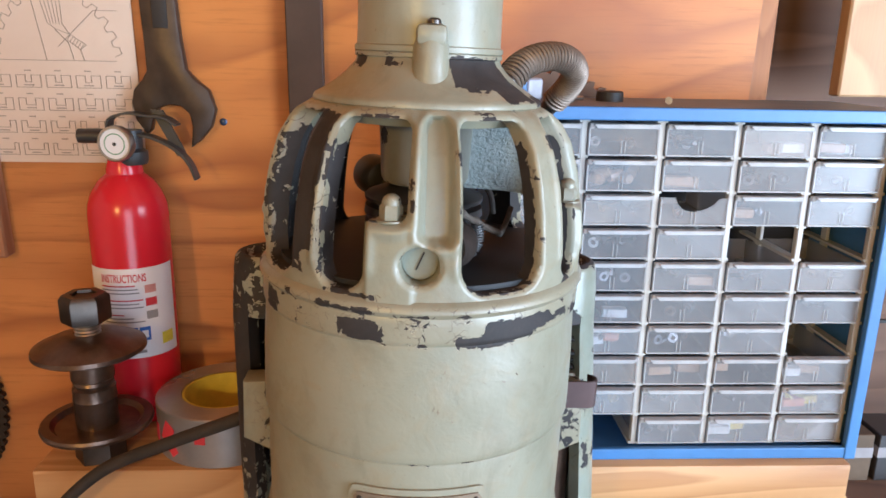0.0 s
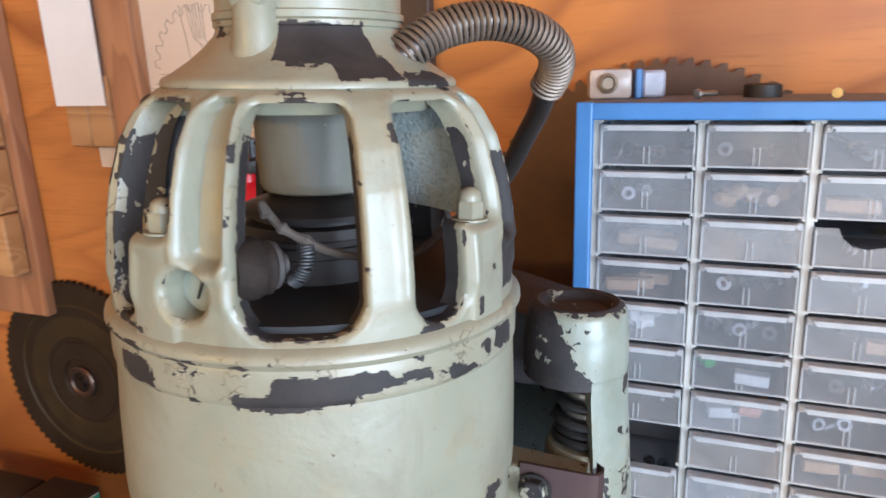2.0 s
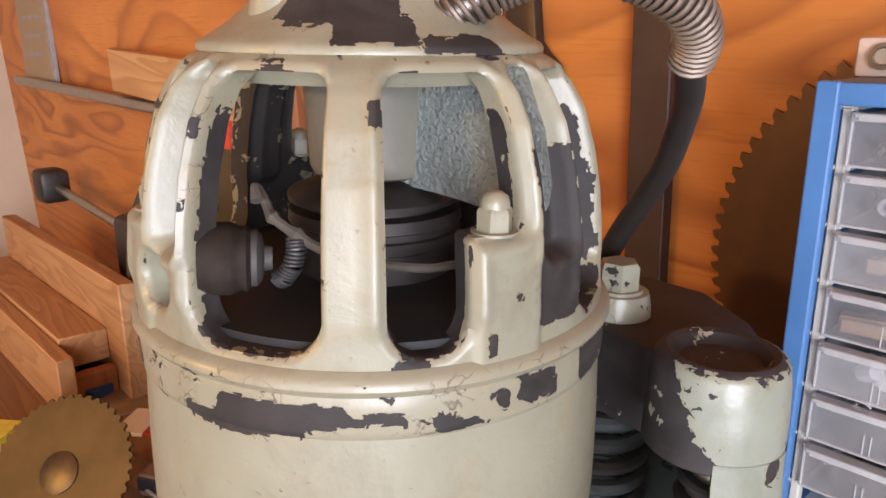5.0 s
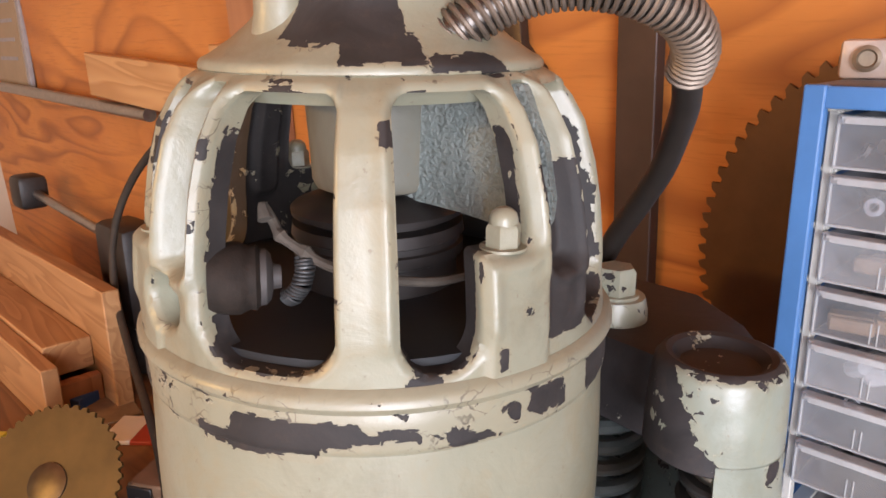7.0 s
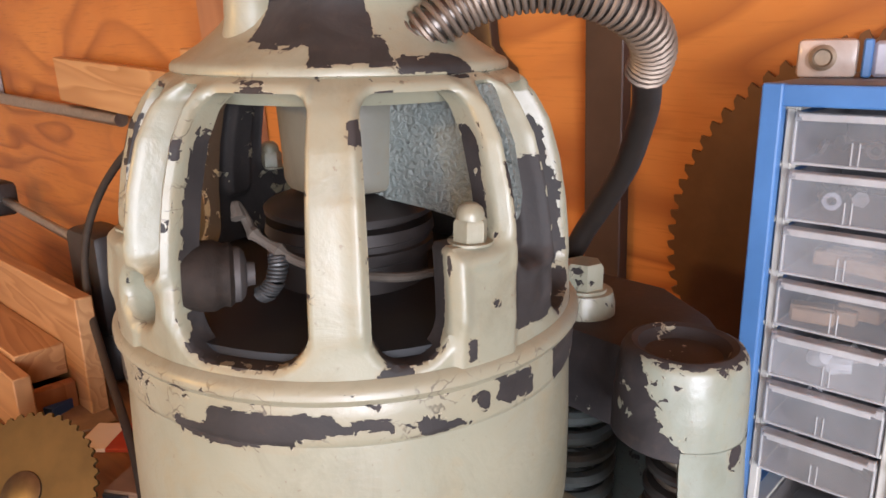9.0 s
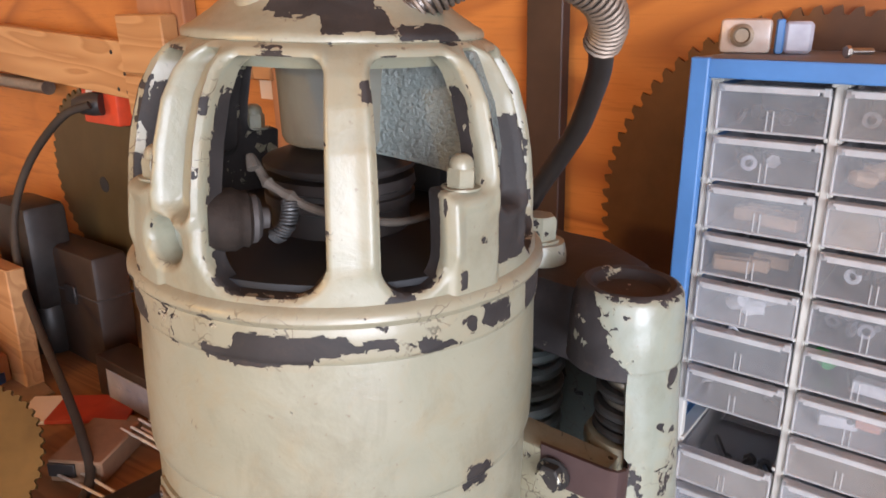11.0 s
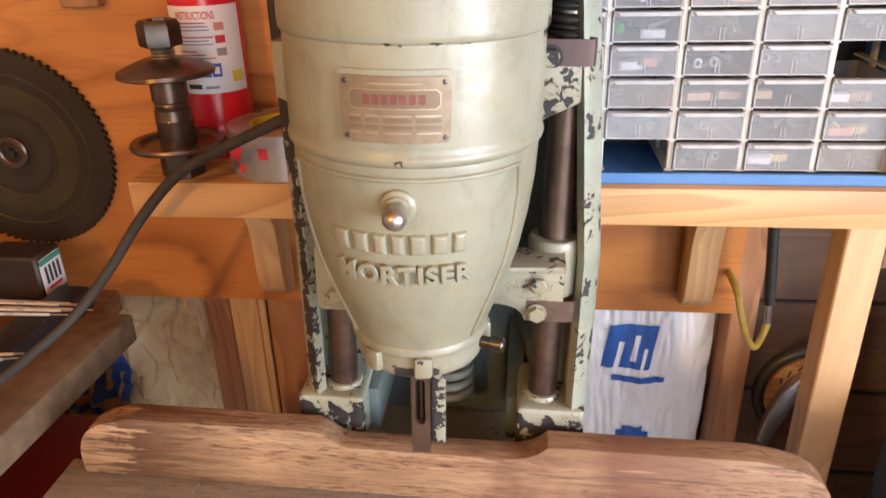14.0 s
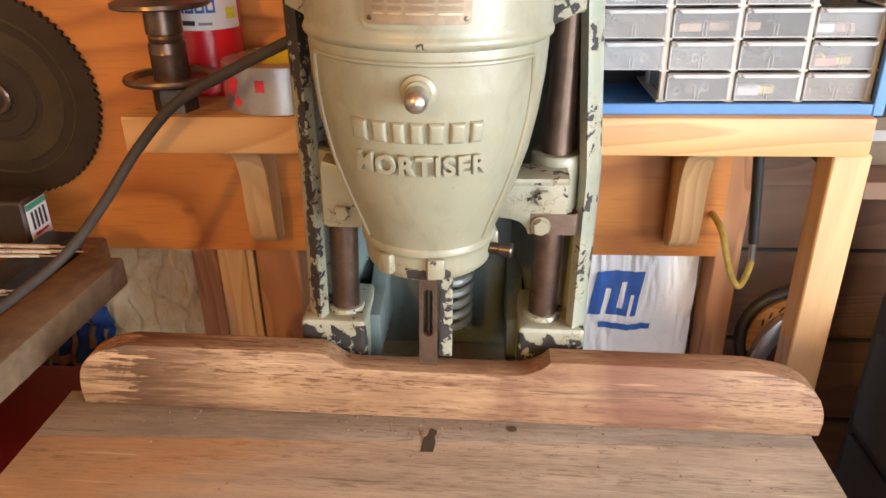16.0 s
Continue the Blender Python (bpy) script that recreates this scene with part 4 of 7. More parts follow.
for k in range(7):
    part("brand_bar", curved_slab(0.0036, 0.0056, 0.0004, 0.0026, 0.0031, 3, (-0.0150 + k * 0.0050, 0.0062)), INK_WORN, plate)
for row, (v, n) in enumerate(((0.0148, 1), (-0.0030, 4), (-0.0058, 4), (-0.0098, 4), (-0.0128, 4))):
    for k in range(n):
        w = 0.030 if n == 1 else (0.007, 0.008, 0.016, 0.014)[k]
        c = 0 if n == 1 else (-0.022, -0.0125, 0.0015, 0.0185)[k]
        part("plate_line", curved_slab(w, 0.0011 if row in (0, 1, 4) else 0.0024, 0.0003, 0.0023, 0.0027, 4, (c, v)), PLATE_LT if row in (0, 1, 4) else PLATE_DK, plate)

# raised border of the cone, knob and cast lettering
def cone_pt(az, z, d=0.0):
    return on(az, radius_at(z) + d, z)


rim = [cone_pt(-58 + 2.0 * k / 1.0, 1.2205, 0.0003) for k in range(0, 59)]
down = [cone_pt(58 + 6 * math.sin(k / 20 * 3.1) * (1 - k / 20) - 4 * (k / 20), 1.2205 - 0.1335 * k / 20, 0.0003) for k in range(1, 21)]
downl = [Vector((-p.x, p.y, p.z)) for p in down]
part("border_bead", sweep(downl[::-1] + rim + down, 0.0016, 8), ENAMEL, mortiser, field=lambda c: 0.16)
m = Matrix.Translation(cone_pt(0, 1.2040)) @ pose(0, 0, 0, 97, 0, 0)
part("knob_base", lathe([(0.0115, -0.003), (0.0108, 0.0015), (0.0085, 0.003), (0.0080, 0.0045), (0, 0.0045)], 32, m), ENAMEL, mortiser, field=lambda c: 0.1)
part("knob", lathe([(0.0056, 0.003), (0.0058, 0.007), (0.0067, 0.011), (0.0071, 0.0145), (0.0066, 0.0178), (0.0050, 0.0203), (0.0024, 0.0217), (0, 0.0220)], 32, m), STEEL_BRIGHT, mortiser, "small bare steel knob")


def text_on_cone(name, words, z0, height, width, parent):
    cu = bpy.data.curves.new(name, "FONT")
    cu.body, cu.size, cu.align_x, cu.extrude, cu.bevel_depth, cu.bevel_resolution, cu.resolution_u = words, 1.0, "CENTER", 0.035, 0.026, 2, 4
    cu.offset, cu.space_character = 0.022, 1.12
    tmp = new(name, cu)
    dg = bpy.context.evaluated_depsgraph_get()
    me = bpy.data.meshes.new_from_object(tmp.evaluated_get(dg))
    bpy.data.objects.remove(tmp)
    bpy.data.curves.remove(cu)
    xs = [v.co.x for v in me.vertices]
    ys = [v.co.y for v in me.vertices]
    w0, h0 = max(xs) - min(xs), max(ys)
    for v in me.vertices:
        x, y, d = v.co.x / w0 * width, v.co.y / h0 * height, v.co.z * 0.052
        z = z0 + y
        r = radius_at(z)
        v.co = on(math.degrees(x / r), r + d + 0.0007, z)
    me.materials.append(ENAMEL)
    at = me.attributes.new("chip", "FLOAT", "POINT")
    at.data.foreach_set("value", [0.04] * len(me.vertices))
    ob = new(name, me)
    ob.parent = parent
    return ob


text_on_cone("cast_word", "MORTISER", 1.1490, 0.0135, 0.086, mortiser)
for k, w in enumerate((0.0120, 0.0100, 0.0080, 0.0080, 0.0100, 0.0096, 0.0080)):
    x = (-0.0372, -0.0240, -0.0122, -0.0016, 0.0100, 0.0226, 0.0342)[k] * 1.04
    bm = bmesh.new()
    rows = []
    for (inset, d) in ((-0.0008, -0.001), (-0.0004, 0.0008), (0.0002, 0.0022), (0.0012, 0.0029), (0.0024, 0.0031)):
        ring = []
        for cx, cz in [(-1, -1), (-0.33, -1), (0.33, -1), (1, -1), (1, -0.33), (1, 0.33), (1, 1), (0.33, 1), (-0.33, 1), (-1, 1), (-1, 0.33), (-1, -0.33)]:
            xx = x + cx * (w * 0.46 - inset)
            z = 1.1775 + cz * (0.0066 - inset)
            ring.append(bm.verts.new(cone_pt(math.degrees(xx / 0.0762), z, d)))
        rows.append(ring)
    for a, b in zip(rows, rows[1:]):
        for i in range(12):
            bm.faces.new((a[i], a[(i + 1) % 12], b[(i + 1) % 12], b[i]))
    bm.faces.new(rows[-1])
    bmesh.ops.recalc_face_normals(bm, faces=bm.faces)
    part("cast_bar", bm, ENAMEL, mortiser, field=lambda c: 0.04)

# collar lugs, side screw, chisel
for az in (-34, 10, 100, 190):
    part("collar_lug", box((0.013, 0.010, 0.0165), on(az, 0.0478, 1.0700), 0.0024, (0, 0, az), 2), ENAMEL, mortiser, field=lambda c: 0.22)
bm = bmesh.new()
m = Matrix.Translation((0.044, -0.010, 1.070)) @ pose(0, 0, 0, 0, 90, -14)
add_lathe(bm, [(0, 0), (0.0045, 0), (0.0045, 0.010), (0.0056, 0.0105), (0.0056, 0.019), (0.0048, 0.020), (0, 0.020)], 20, m)
part("set_screw", bm, STEEL_DARK, mortiser, "dark steel set screw")
S = 0.0072
out_ = [(-S, 0.958), (S, 0.958), (S, 1.056), (-S, 1.056)]
slot_ = [(0.0040 * math.cos(radians(a)), (1.0255 if a < 180 else 0.990) + 0.0040 * math.sin(radians(a))) for a in range(0, 360, 20)]
bm = bmesh.new()
rows = []
for y in (-S, S):
    rows.append(([bm.verts.new((x, y, z)) for x, z in out_], [bm.verts.new((x, y, z)) for x, z in slot_]))
for (o, q), flip in zip(rows, (1, -1)):
    es = [bm.edges.new((o[i], o[(i + 1) % 4])) for i in range(4)] + [bm.edges.new((q[i], q[(i + 1) % len(q)])) for i in range(len(q))]
    bmesh.ops.triangle_fill(bm, edges=es, use_beauty=True)
for k in (0, 1):
    a, b = rows[0][k], rows[1][k]
    for i in range(len(a)):
        bm.faces.new((a[i], a[(i + 1) % len(a)], b[(i + 1) % len(a)], b[i]))
bmesh.ops.recalc_face_normals(bm, faces=bm.faces)
chisel = part("hollow_chisel", bm, STEEL_BROWN, mortiser, "square hollow mortise chisel with a slot", smooth=False)
part("auger_bit", lathe([(0, 0.958), (0.002, 0.96), (0.0024, 0.97), (0.0024, 1.045), (0, 1.046)], 10), STEEL_DARK, chisel)

# column: back plate, side cheeks, top caps, rods
def fine_box(size, loc, n, bevel=0.003):
    bm = box(size, loc, bevel, seg=2)
    for ax, cuts in zip("xyz", n):
        for k in range(1, cuts):
            i = "xyz".index(ax)
            co = Vector(loc)
            co[i] += -size[i] / 2 + size[i] * k / cuts
            no = [0, 0, 0]
            no[i] = 1
            bmesh.ops.bisect_plane(bm, geom=bm.verts[:] + bm.edges[:] + bm.faces[:], plane_co=co, plane_no=no)
    return bm


def rod_x(s, z):
    """The column stands a little askew under the motor."""
    return s * 0.0915 + 0.008 + (z - 1.04) * 0.016


part("column_back", fine_box((0.165, 0.016, 1.28), (0.004, 0.186, 0.65), (8, 1, 30)), TEAL, mortiser, "dark teal cast column back", field=lambda c: 0.12 + 0.2 * smoothstep(1.1, 1.25, c.z))
for s in (-1, 1):
    bm = prism([(0.070, 0.178), (0.078, 0.178), (0.1130, 0.117), (0.1130, 0.110), (0.102, 0.110)], 0.395, pose(0, 0, 0.905))
    bmesh.ops.transform(bm, matrix=Matrix.Diagonal((s, 1, 1, 1)), verts=bm.verts)
    bmesh.ops.recalc_face_normals(bm, faces=bm.faces)
    part("column_web", bm, TEAL, mortiser, field=lambda c: 0.15)
for s in (-1, 1):
    CXP = s * 0.0960 - 0.0005

    def cap_chips(co, s=s, CXP=CXP):
        if math.hypot(co.x - CXP, co.y - 0.089) < 0.0225 and co.z > 1.340:
            return 0.74
        if s < 0:
            return 0.62
        side = (co.x - CXP) + 0.0075 - 0.50 * (1.352 - co.z)
        isle = max(bump1(co.x, CXP - 0.0150, 0.0016) * bump1(co.z, 1.3290, 0.0022), bump1(co.x, CXP - 0.0085, 0.0018) * bump1(co.z, 1.3265, 0.0020))
        return max(0.80 * smoothstep(0.010, -0.005, side) * (1 - isle), 0.17, 0.52 * bump1(co.z, 1.3515, 0.0028), 0.62 * bump1(co.x, CXP + 0.0090, 0.0020) * bump1(co.z, 1.3440, 0.0022) * (1 if co.y < 0.089 else 0))
    bm = lathe(resample([(0, 1.3478), (0.0150, 1.3476), (0.0165, 1.3492), (0.0180, 1.3518), (0.0205, 1.3528), (0.0228, 1.3518), (0.0244, 1.3490), (0.0254, 1.3420), (0.0262, 1.3300), (0.0266, 1.3135), (0.0256, 1.3125), (0, 1.3125)], 0.0022), 72, pose(CXP, 0.089, 0))
    part("pillar_cap", bm, ENAMEL_COL, mortiser, "pillar cap, cream paint half flaked off the black casting", field=cap_chips)
    bm = bmesh.new()
    n = 16
    a0 = -62
    zz = [1.318 - 0.004 * j for j in range(103)]
    grid = []
    for z in zz:
        drift = (min(0.0155, max(0.0, 1.308 - z) * 0.075) if s > 0 else min(0.006, max(0.0, 1.308 - z) * 0.03))
        ro = 0.0268 + min(0.001, (1.318 - z) * 0.01)
        row = []
        for k in range(n + 1):
            a = radians(a0 + (90 - a0) * k / n)
            q = []
            for r_ in (ro, ro - 0.0105):
                q.append(bm.verts.new((CXP + drift + s * r_ * math.cos(a), 0.089 + r_ * math.sin(a), z)))
            row.append(q)
        grid.append(row)
    for a, b in zip(grid, grid[1:]):
        for i in range(n):
            bm.faces.new((a[i][0], a[i + 1][0], b[i + 1][0], b[i][0]))
            bm.faces.new((a[i][1], b[i][1], b[i + 1][1], a[i + 1][1]))
        for i in (0, n):
            bm.faces.new((a[i][0], b[i][0], b[i][1], a[i][1]))
    bmesh.ops.recalc_face_normals(bm, faces=bm.faces)

    def wall_chips(c, s=s):
        rim = bump1(c.y, 0.089 - 0.0215, 0.0045)
        wide = 0.5 + 0.5 * math.sin(c.z * 95 + 1.3 * math.sin(c.z * 41))
        if s > 0:
            torn = max(bump1(c.y, 0.0845, 0.0048) * bump1(c.z, 1.3145, 0.0095), bump1(c.y, 0.0850, 0.0055) * bump1(c.z, 1.2870, 0.0028), bump1(c.y, 0.0880, 0.0040) * bump1(c.z, 1.2710, 0.0095), bump1(c.y, 0.0800, 0.0035) * bump1(c.z, 1.2905, 0.0020))
            return max(0.12, 0.74 * torn, 0.42 * rim * wide + 0.1, 0.62 * bump1(c.y, 0.080, 0.006) * smoothstep(0.60, 0.90, wide))
        return max(0.27, 0.78 * rim, 0.74 * smoothstep(1.12, 1.22, c.z))
    part("pillar_wall", bm, ENAMEL_COL, mortiser, "half-round grey-green pillar wall with flaked edge", field=wall_chips)
    bm = bmesh.new()
    add_sweep(bm, [Vector((rod_x(s, 0.945 + 0.0615 * k), 0.0875, 0.945 + 0.0615 * k)) for k in range(7)], 0.0128, 32)
    rod = part("guide_rod", bm, STEEL_BROWN, mortiser, "browned steel guide rod")
    for k, (z, r_, h_) in enumerate(((1.3105, 0.0165, 0.0022), (1.3055, 0.0140, 0.0030), (1.3005, 0.0180, 0.0022), (1.2955, 0.0145, 0.0026), (1.2905, 0.0184, 0.0024), (1.2850, 0.0172, 0.0020), (1.2800, 0.0180, 0.0022))):
        hard = k in (1, 3)
        part("spacer_ring" if hard else "rubber_bumper", lathe([(0.0118, z - h_), (r_ - 0.0014, z - h_), (r_, z - h_ * 0.4), (r_, z + h_ * 0.4), (r_ - 0.0014, z + h_), (0.0118, z + h_)], 32, pose(rod_x(s, z), 0.0875, 0)), STEEL_BRIGHT if hard else RUBBER, rod, "worn metal spacer ring" if hard else "black rubber bumper ring")
    # rod foot: socket, block and a web running back
    fx = rod_x(s, 0.95)
    bm = lathe(resample([(0.0128, 0.9600), (0.0162, 0.9595), (0.0170, 0.9580), (0.0172, 0.950), (0, 0.950)], 0.003), 40, pose(fx, 0.0885, 0))
    part("rod_socket", bm, ENAMEL_COL, mortiser, "cast rod socket with flaked edge", field=lambda c: 0.36)
    part("rod_foot", fine_box((0.060, 0.076, 0.052), (fx + s * 0.008, 0.100, 0.9290), (10, 10, 8), 0.004), ENAMEL_COL, mortiser, "cast rod foot, paint flaked to black", field=lambda c: 0.70 if c.y < 0.066 and c.z < 0.944 + 0.006 * math.sin(c.x * 260) else 0.24)
    bm = prism([(0.0, 0.90), (0.115, 0.90), (0.115, 1.00), (0.045, 0.955), (0.0, 0.947)], 0.016, Matrix.Translation((fx - s * 0.024 - 0.008, 0.088, 0)) @ Matrix(((0, 0, 1, 0), (1, 0, 0, 0), (0, 1, 0, 0), (0, 0, 0, 1))), 0.003)
    for k in range(1, 8):
        bmesh.ops.bisect_plane(bm, geom=bm.verts[:] + bm.edges[:] + bm.faces[:], plane_co=(0, 0.088 + 0.0145 * k, 0), plane_no=(0, 1, 0))
    part("foot_web", bm, TEAL, mortiser, "cast web behind the rod foot", field=lambda c: 0.20)

    # carriage arms with split clamps
    def arm_chips(c):
        return max(0.14, 0.40 * bump1(c.z, 1.1045, 0.0022), 0.42 * bump1(c.z, 1.0575, 0.003), 0.40 * bump1(c.z, 1.2255, 0.006), 0.44 * bump1(c.x, 0.1075, 0.002))
    # lower
    bm = bmesh.new()
    add_lathe(bm, resample([(0.0130, 1.066), (0.0205, 1.066), (0.0213, 1.070), (0.0213, 1.1135), (0.0195, 1.1160), (0.0130, 1.1160)], 0.005), 36, pose(rod_x(s, 1.09), 0.0875, 0))
    if s > 0:
        ol = [(0.020, 1.0712), (0.052, 1.0708), (0.0625, 1.0700), (0.0705, 1.0675), (0.0755, 1.0625), (0.0780, 1.0565), (0.1085, 1.0575), (0.1080, 1.1030), (0.020, 1.1020)]
        add_prism(bm, ol, 0.020, pose(0, 0.064, 0, 90), 0.0018)
        add_prism(bm, [(0.018, 0.030), (0.058, 0.036), (0.1085, 0.0415), (0.1090, 0.075), (0.030, 0.078)], 0.0062, pose(0, 0, 1.1020), 0.0015)
    else:
        add_prism(bm, [(-0.0915, 1.060), (-0.0870, 1.0575), (-0.0590, 1.0575), (-0.052, 1.066), (-0.022, 1.068), (-0.022, 1.106), (-0.062, 1.108), (-0.0895, 1.1165), (-0.0915, 1.112)], 0.022, pose(0, 0.066, 0, 90), 0.0018)
    bmesh.ops.recalc_face_normals(bm, faces=bm.faces)
    arm = part("carriage_arm", bm, ENAMEL, mortiser, "cream cast carriage arm with split clamp", field=arm_chips)
    for k, (xb, zb) in enumerate(((0.0882, 1.0909), (0.0875, 1.0658)) if s > 0 else ((-0.0754, 1.0723),)):
        bm = bmesh.new()
        yf = 0.0418 if s > 0 and k else 0.0440
        add_lathe(bm, [(0.0082, 0), (0.0082, 0.001), (0, 0.001)], 20, pose(xb, yf + 0.0004, zb, 90))
        add_hex(bm, 0.0068, 0.0056, pose(xb, yf, zb, 90, 25 * k, 0))
        part("clamp_bolt", bm, ENAMEL, arm, field=lambda c: 0.26)
    # upper
    bm = bmesh.new()
    add_lathe(bm, resample([(0.0130, 1.232), (0.0205, 1.232), (0.0213, 1.236), (0.0213, 1.2735), (0.0195, 1.2765), (0.0130, 1.2765)], 0.003), 36, pose(rod_x(s, 1.26), 0.0875, 0))
    add_prism(bm, [(s * 0.060, 1.2210), (s * 0.0826, 1.2233), (s * 0.1095, 1.2372), (s * 0.1090, 1.2770), (s * 0.060, 1.2795)][::s], 0.020, pose(0, 0.064, 0, 90), 0.0018)
    bmesh.ops.recalc_face_normals(bm, faces=bm.faces)
    arm = part("carriage_arm", bm, ENAMEL, mortiser, "cream cast carriage arm with split clamp", field=lambda c: max(0.15, arm_chips(c), 0.36 * bump1(c.z, 1.255, 0.005)))
    for k, (xb, zb) in enumerate(((0.0873, 1.2696), (0.0878, 1.2460))):
        bm = bmesh.new()
        yf = 0.0418 if s > 0 and not k else 0.0440
        add_lathe(bm, [(0.0082, 0), (0.0082, 0.001), (0, 0.001)], 20, pose(s * xb, yf + 0.0004, zb, 90))
        add_hex(bm, 0.0068, 0.0056, pose(s * xb, yf, zb, 90, 25 * k, 0))
        part("clamp_bolt", bm, ENAMEL, arm, field=lambda c, k=k: 0.34 if k else 0.6)
    if s > 0:
        for zs, mat_, lb in ((1.0668, STEEL_BROWN, "brown bent steel strap across the clamp"), (1.2722, plain("purple_brown_steel", (0.075, 0.045, 0.042), 0.5, 0.4, 0.3, 60), "dark brown bent steel strap across the clamp")):
            bm = bmesh.new()
            pts = [(0.0795, 0.0435), (0.1120, 0.0435), (0.1165, 0.0450), (0.1185, 0.0485), (0.1180, 0.0530), (0.1150, 0.0555)]
            outl = [(x, y) for x, y in pts] + [(x - 0.0014, y + (0.002 if k_ < 2 else 0.0012)) for k_, (x, y) in list(enumerate(pts))[::-1]]
            add_prism(bm, outl, 0.0185, pose(0, 0, zs - 0.00925))
            bmesh.ops.recalc_face_normals(bm, faces=bm.faces)
            part("rod_strap", bm, mat_, mortiser, lb)
# bridge, counter spring and centre bar
arch = [(-0.094, 0.108), (-0.070, 0.098), (-0.040, 0.118), (-0.020, 0.130), (0.014, 0.116), (0.030, 0.096), (0.070, 0.092), (0.094, 0.104), (0.098, 0.130), (0.080, 0.152), (0.045, 0.176), (-0.045, 0.176), (-0.080, 0.152), (-0.098, 0.130)]
bm = prism(arch, 0.043, pose(0, 0, 1.298), 0.005)
for k in range(1, 20):
    bmesh.ops.bisect_plane(bm, geom=bm.verts[:] + bm.edges[:] + bm.faces[:], plane_co=(-0.1 + 0.01 * k, 0, 0), plane_no=(1, 0, 0))
part("bridge", bm, ENAMEL_COL, mortiser, "black flaked bridge casting between the pillar caps", field=lambda c: 0.86)
bm = bmesh.new()
add_lathe(bm, resample([(0, 1.326), (0.0165, 1.326), (0.0155, 1.346), (0.0140, 1.3520), (0, 1.3520)], 0.003), 32, pose(0.031, 0.1165, 0))
part("bolt_boss", bm, ENAMEL_COL, mortiser, field=lambda c: 0.24)
bm = bmesh.new()
add_lathe(bm, [(0, 1.3520), (0.0112, 1.3520), (0.0112, 1.3535), (0, 1.3535)], 28, pose(0.031, 0.1165, 0))
add_hex(bm, 0.0096, 0.0130, pose(0.031, 0.1165, 1.3532, 0, 0, 12))
part("bridge_bolt", bm, ENAMEL_COL, mortiser, "large painted hex bolt head", field=lambda c: 0.3)
sp = [Vector((0.010 + 0.0195 * math.cos(2 * math.pi * k / 20), 0.150 + 0.0195 * math.sin(2 * math.pi * k / 20), 0.90 + 0.0128 * k / 20)) for k in range(20 * 31)]
part("counter_spring", sweep(sp, 0.0044, 8), plain("grey_spring", (0.20, 0.235, 0.23), 0.42, 0.2, 0.35, 60), mortiser, "thick coiled grey-blue counterbalance spring")
bm = fine_box((0.0108, 0.006, 0.092), (0.0134, 0.004, 1.008), (4, 1, 26), 0.0008)
part("depth_bar", bm, ENAMEL_COL, mortiser, "flat dark depth bar with torn paint along one edge", field=lambda c: 0.62 if c.x < 0.0125 else 0.44 + 0.1 * math.sin(c.z * 300))
part("pedestal", box((0.30, 0.34, 0.86), (0, 0.06, 0.43), 0.02, seg=2), ENAMEL_COL, mortiser, "cast pedestal under the table", field=lambda c: 0.2)

# wooden table and fence, bolted to the machine
TB = 0.875
part("table_board", prism([(-0.346, -0.255), (0.338, -0.255), (0.338, 0.0130), (-0.346, -0.0205)], 0.030, pose(0, 0, TB - 0.030), 0.0012), OAK_GREY, mortiser, "weathered oak table board with chisel marks")
# tapered band beside the fence, darker than the board, modelled as its own piece
part("table_strip", prism([(-0.346, -0.0200), (0.338, 0.0135), (0.338, 0.045), (-0.346, 0.045)], 0.0297, pose(0, 0, TB - 0.030), 0.0008), OAK_DARK, mortiser, "darker tapered band of the table along the fence")
OUT = [(-0.3235, 0.0), (-0.3245, 0.021), (-0.319, 0.042), (-0.302, 0.0575), (-0.273, 0.0670), (-0.100, 0.0670), (-0.092, 0.0640), (-0.079, 0.0545), (-0.069, 0.0515), (0.068, 0.0515), (0.082, 0.0530),
       (0.0965, 0.0600), (0.1035, 0.0670), (0.273, 0.0670), (0.309, 0.0600), (0.333, 0.045), (0.344, 0.022), (0.344, 0.0)]
def rounded(pts):
    return [(p.x, p.y) for p in smooth_path([Vector((x, y, 0)) for x, y in pts], 3)]


OUT = rounded(OUT[:5]) + rounded(OUT[5:9]) + rounded(OUT[9:13]) + rounded(OUT[13:])
part("fence", prism(OUT, 0.024, pose(0, 0.051, TB, 90, 0, 0), 0.0012), OAK, mortiser, "reddish oak fence board with a central notch and rounded ends")
part("mortise_scar", prism([(-0.0060, -0.018), (0.0050, -0.0175), (0.0062, -0.006), (0.0050, 0.002), (0.0068, 0.010), (0.0010, 0.0135), (-0.0020, 0.004), (-0.0050, -0.002)], 0.0012, pose(0.0, 0, TB - 0.0007)), plain("mortise_dark", (0.045, 0.035, 0.022), 0.9), mortiser, "dark chiselled scar in the table")
part("torn_chip", box((0.0060, 0.007, 0.0020), (-0.004, 0.006, TB + 0.0002), 0.0008, (4, 3, -16)), plain("torn_wood", (0.24, 0.17, 0.11), 0.8, 0.0, 0.5, 200), mortiser, "torn chip beside the chisel scar")
part("table_knot", lathe([(0, 0.0004), (0.0042, 0.0004), (0.0045, 0.0)], 9, pose(0.073, 0.018, TB, 0, 0, 30)), plain("knot_dark", (0.07, 0.045, 0.03), 0.9), mortiser)
r_ = random.Random(31)
bm = bmesh.new()
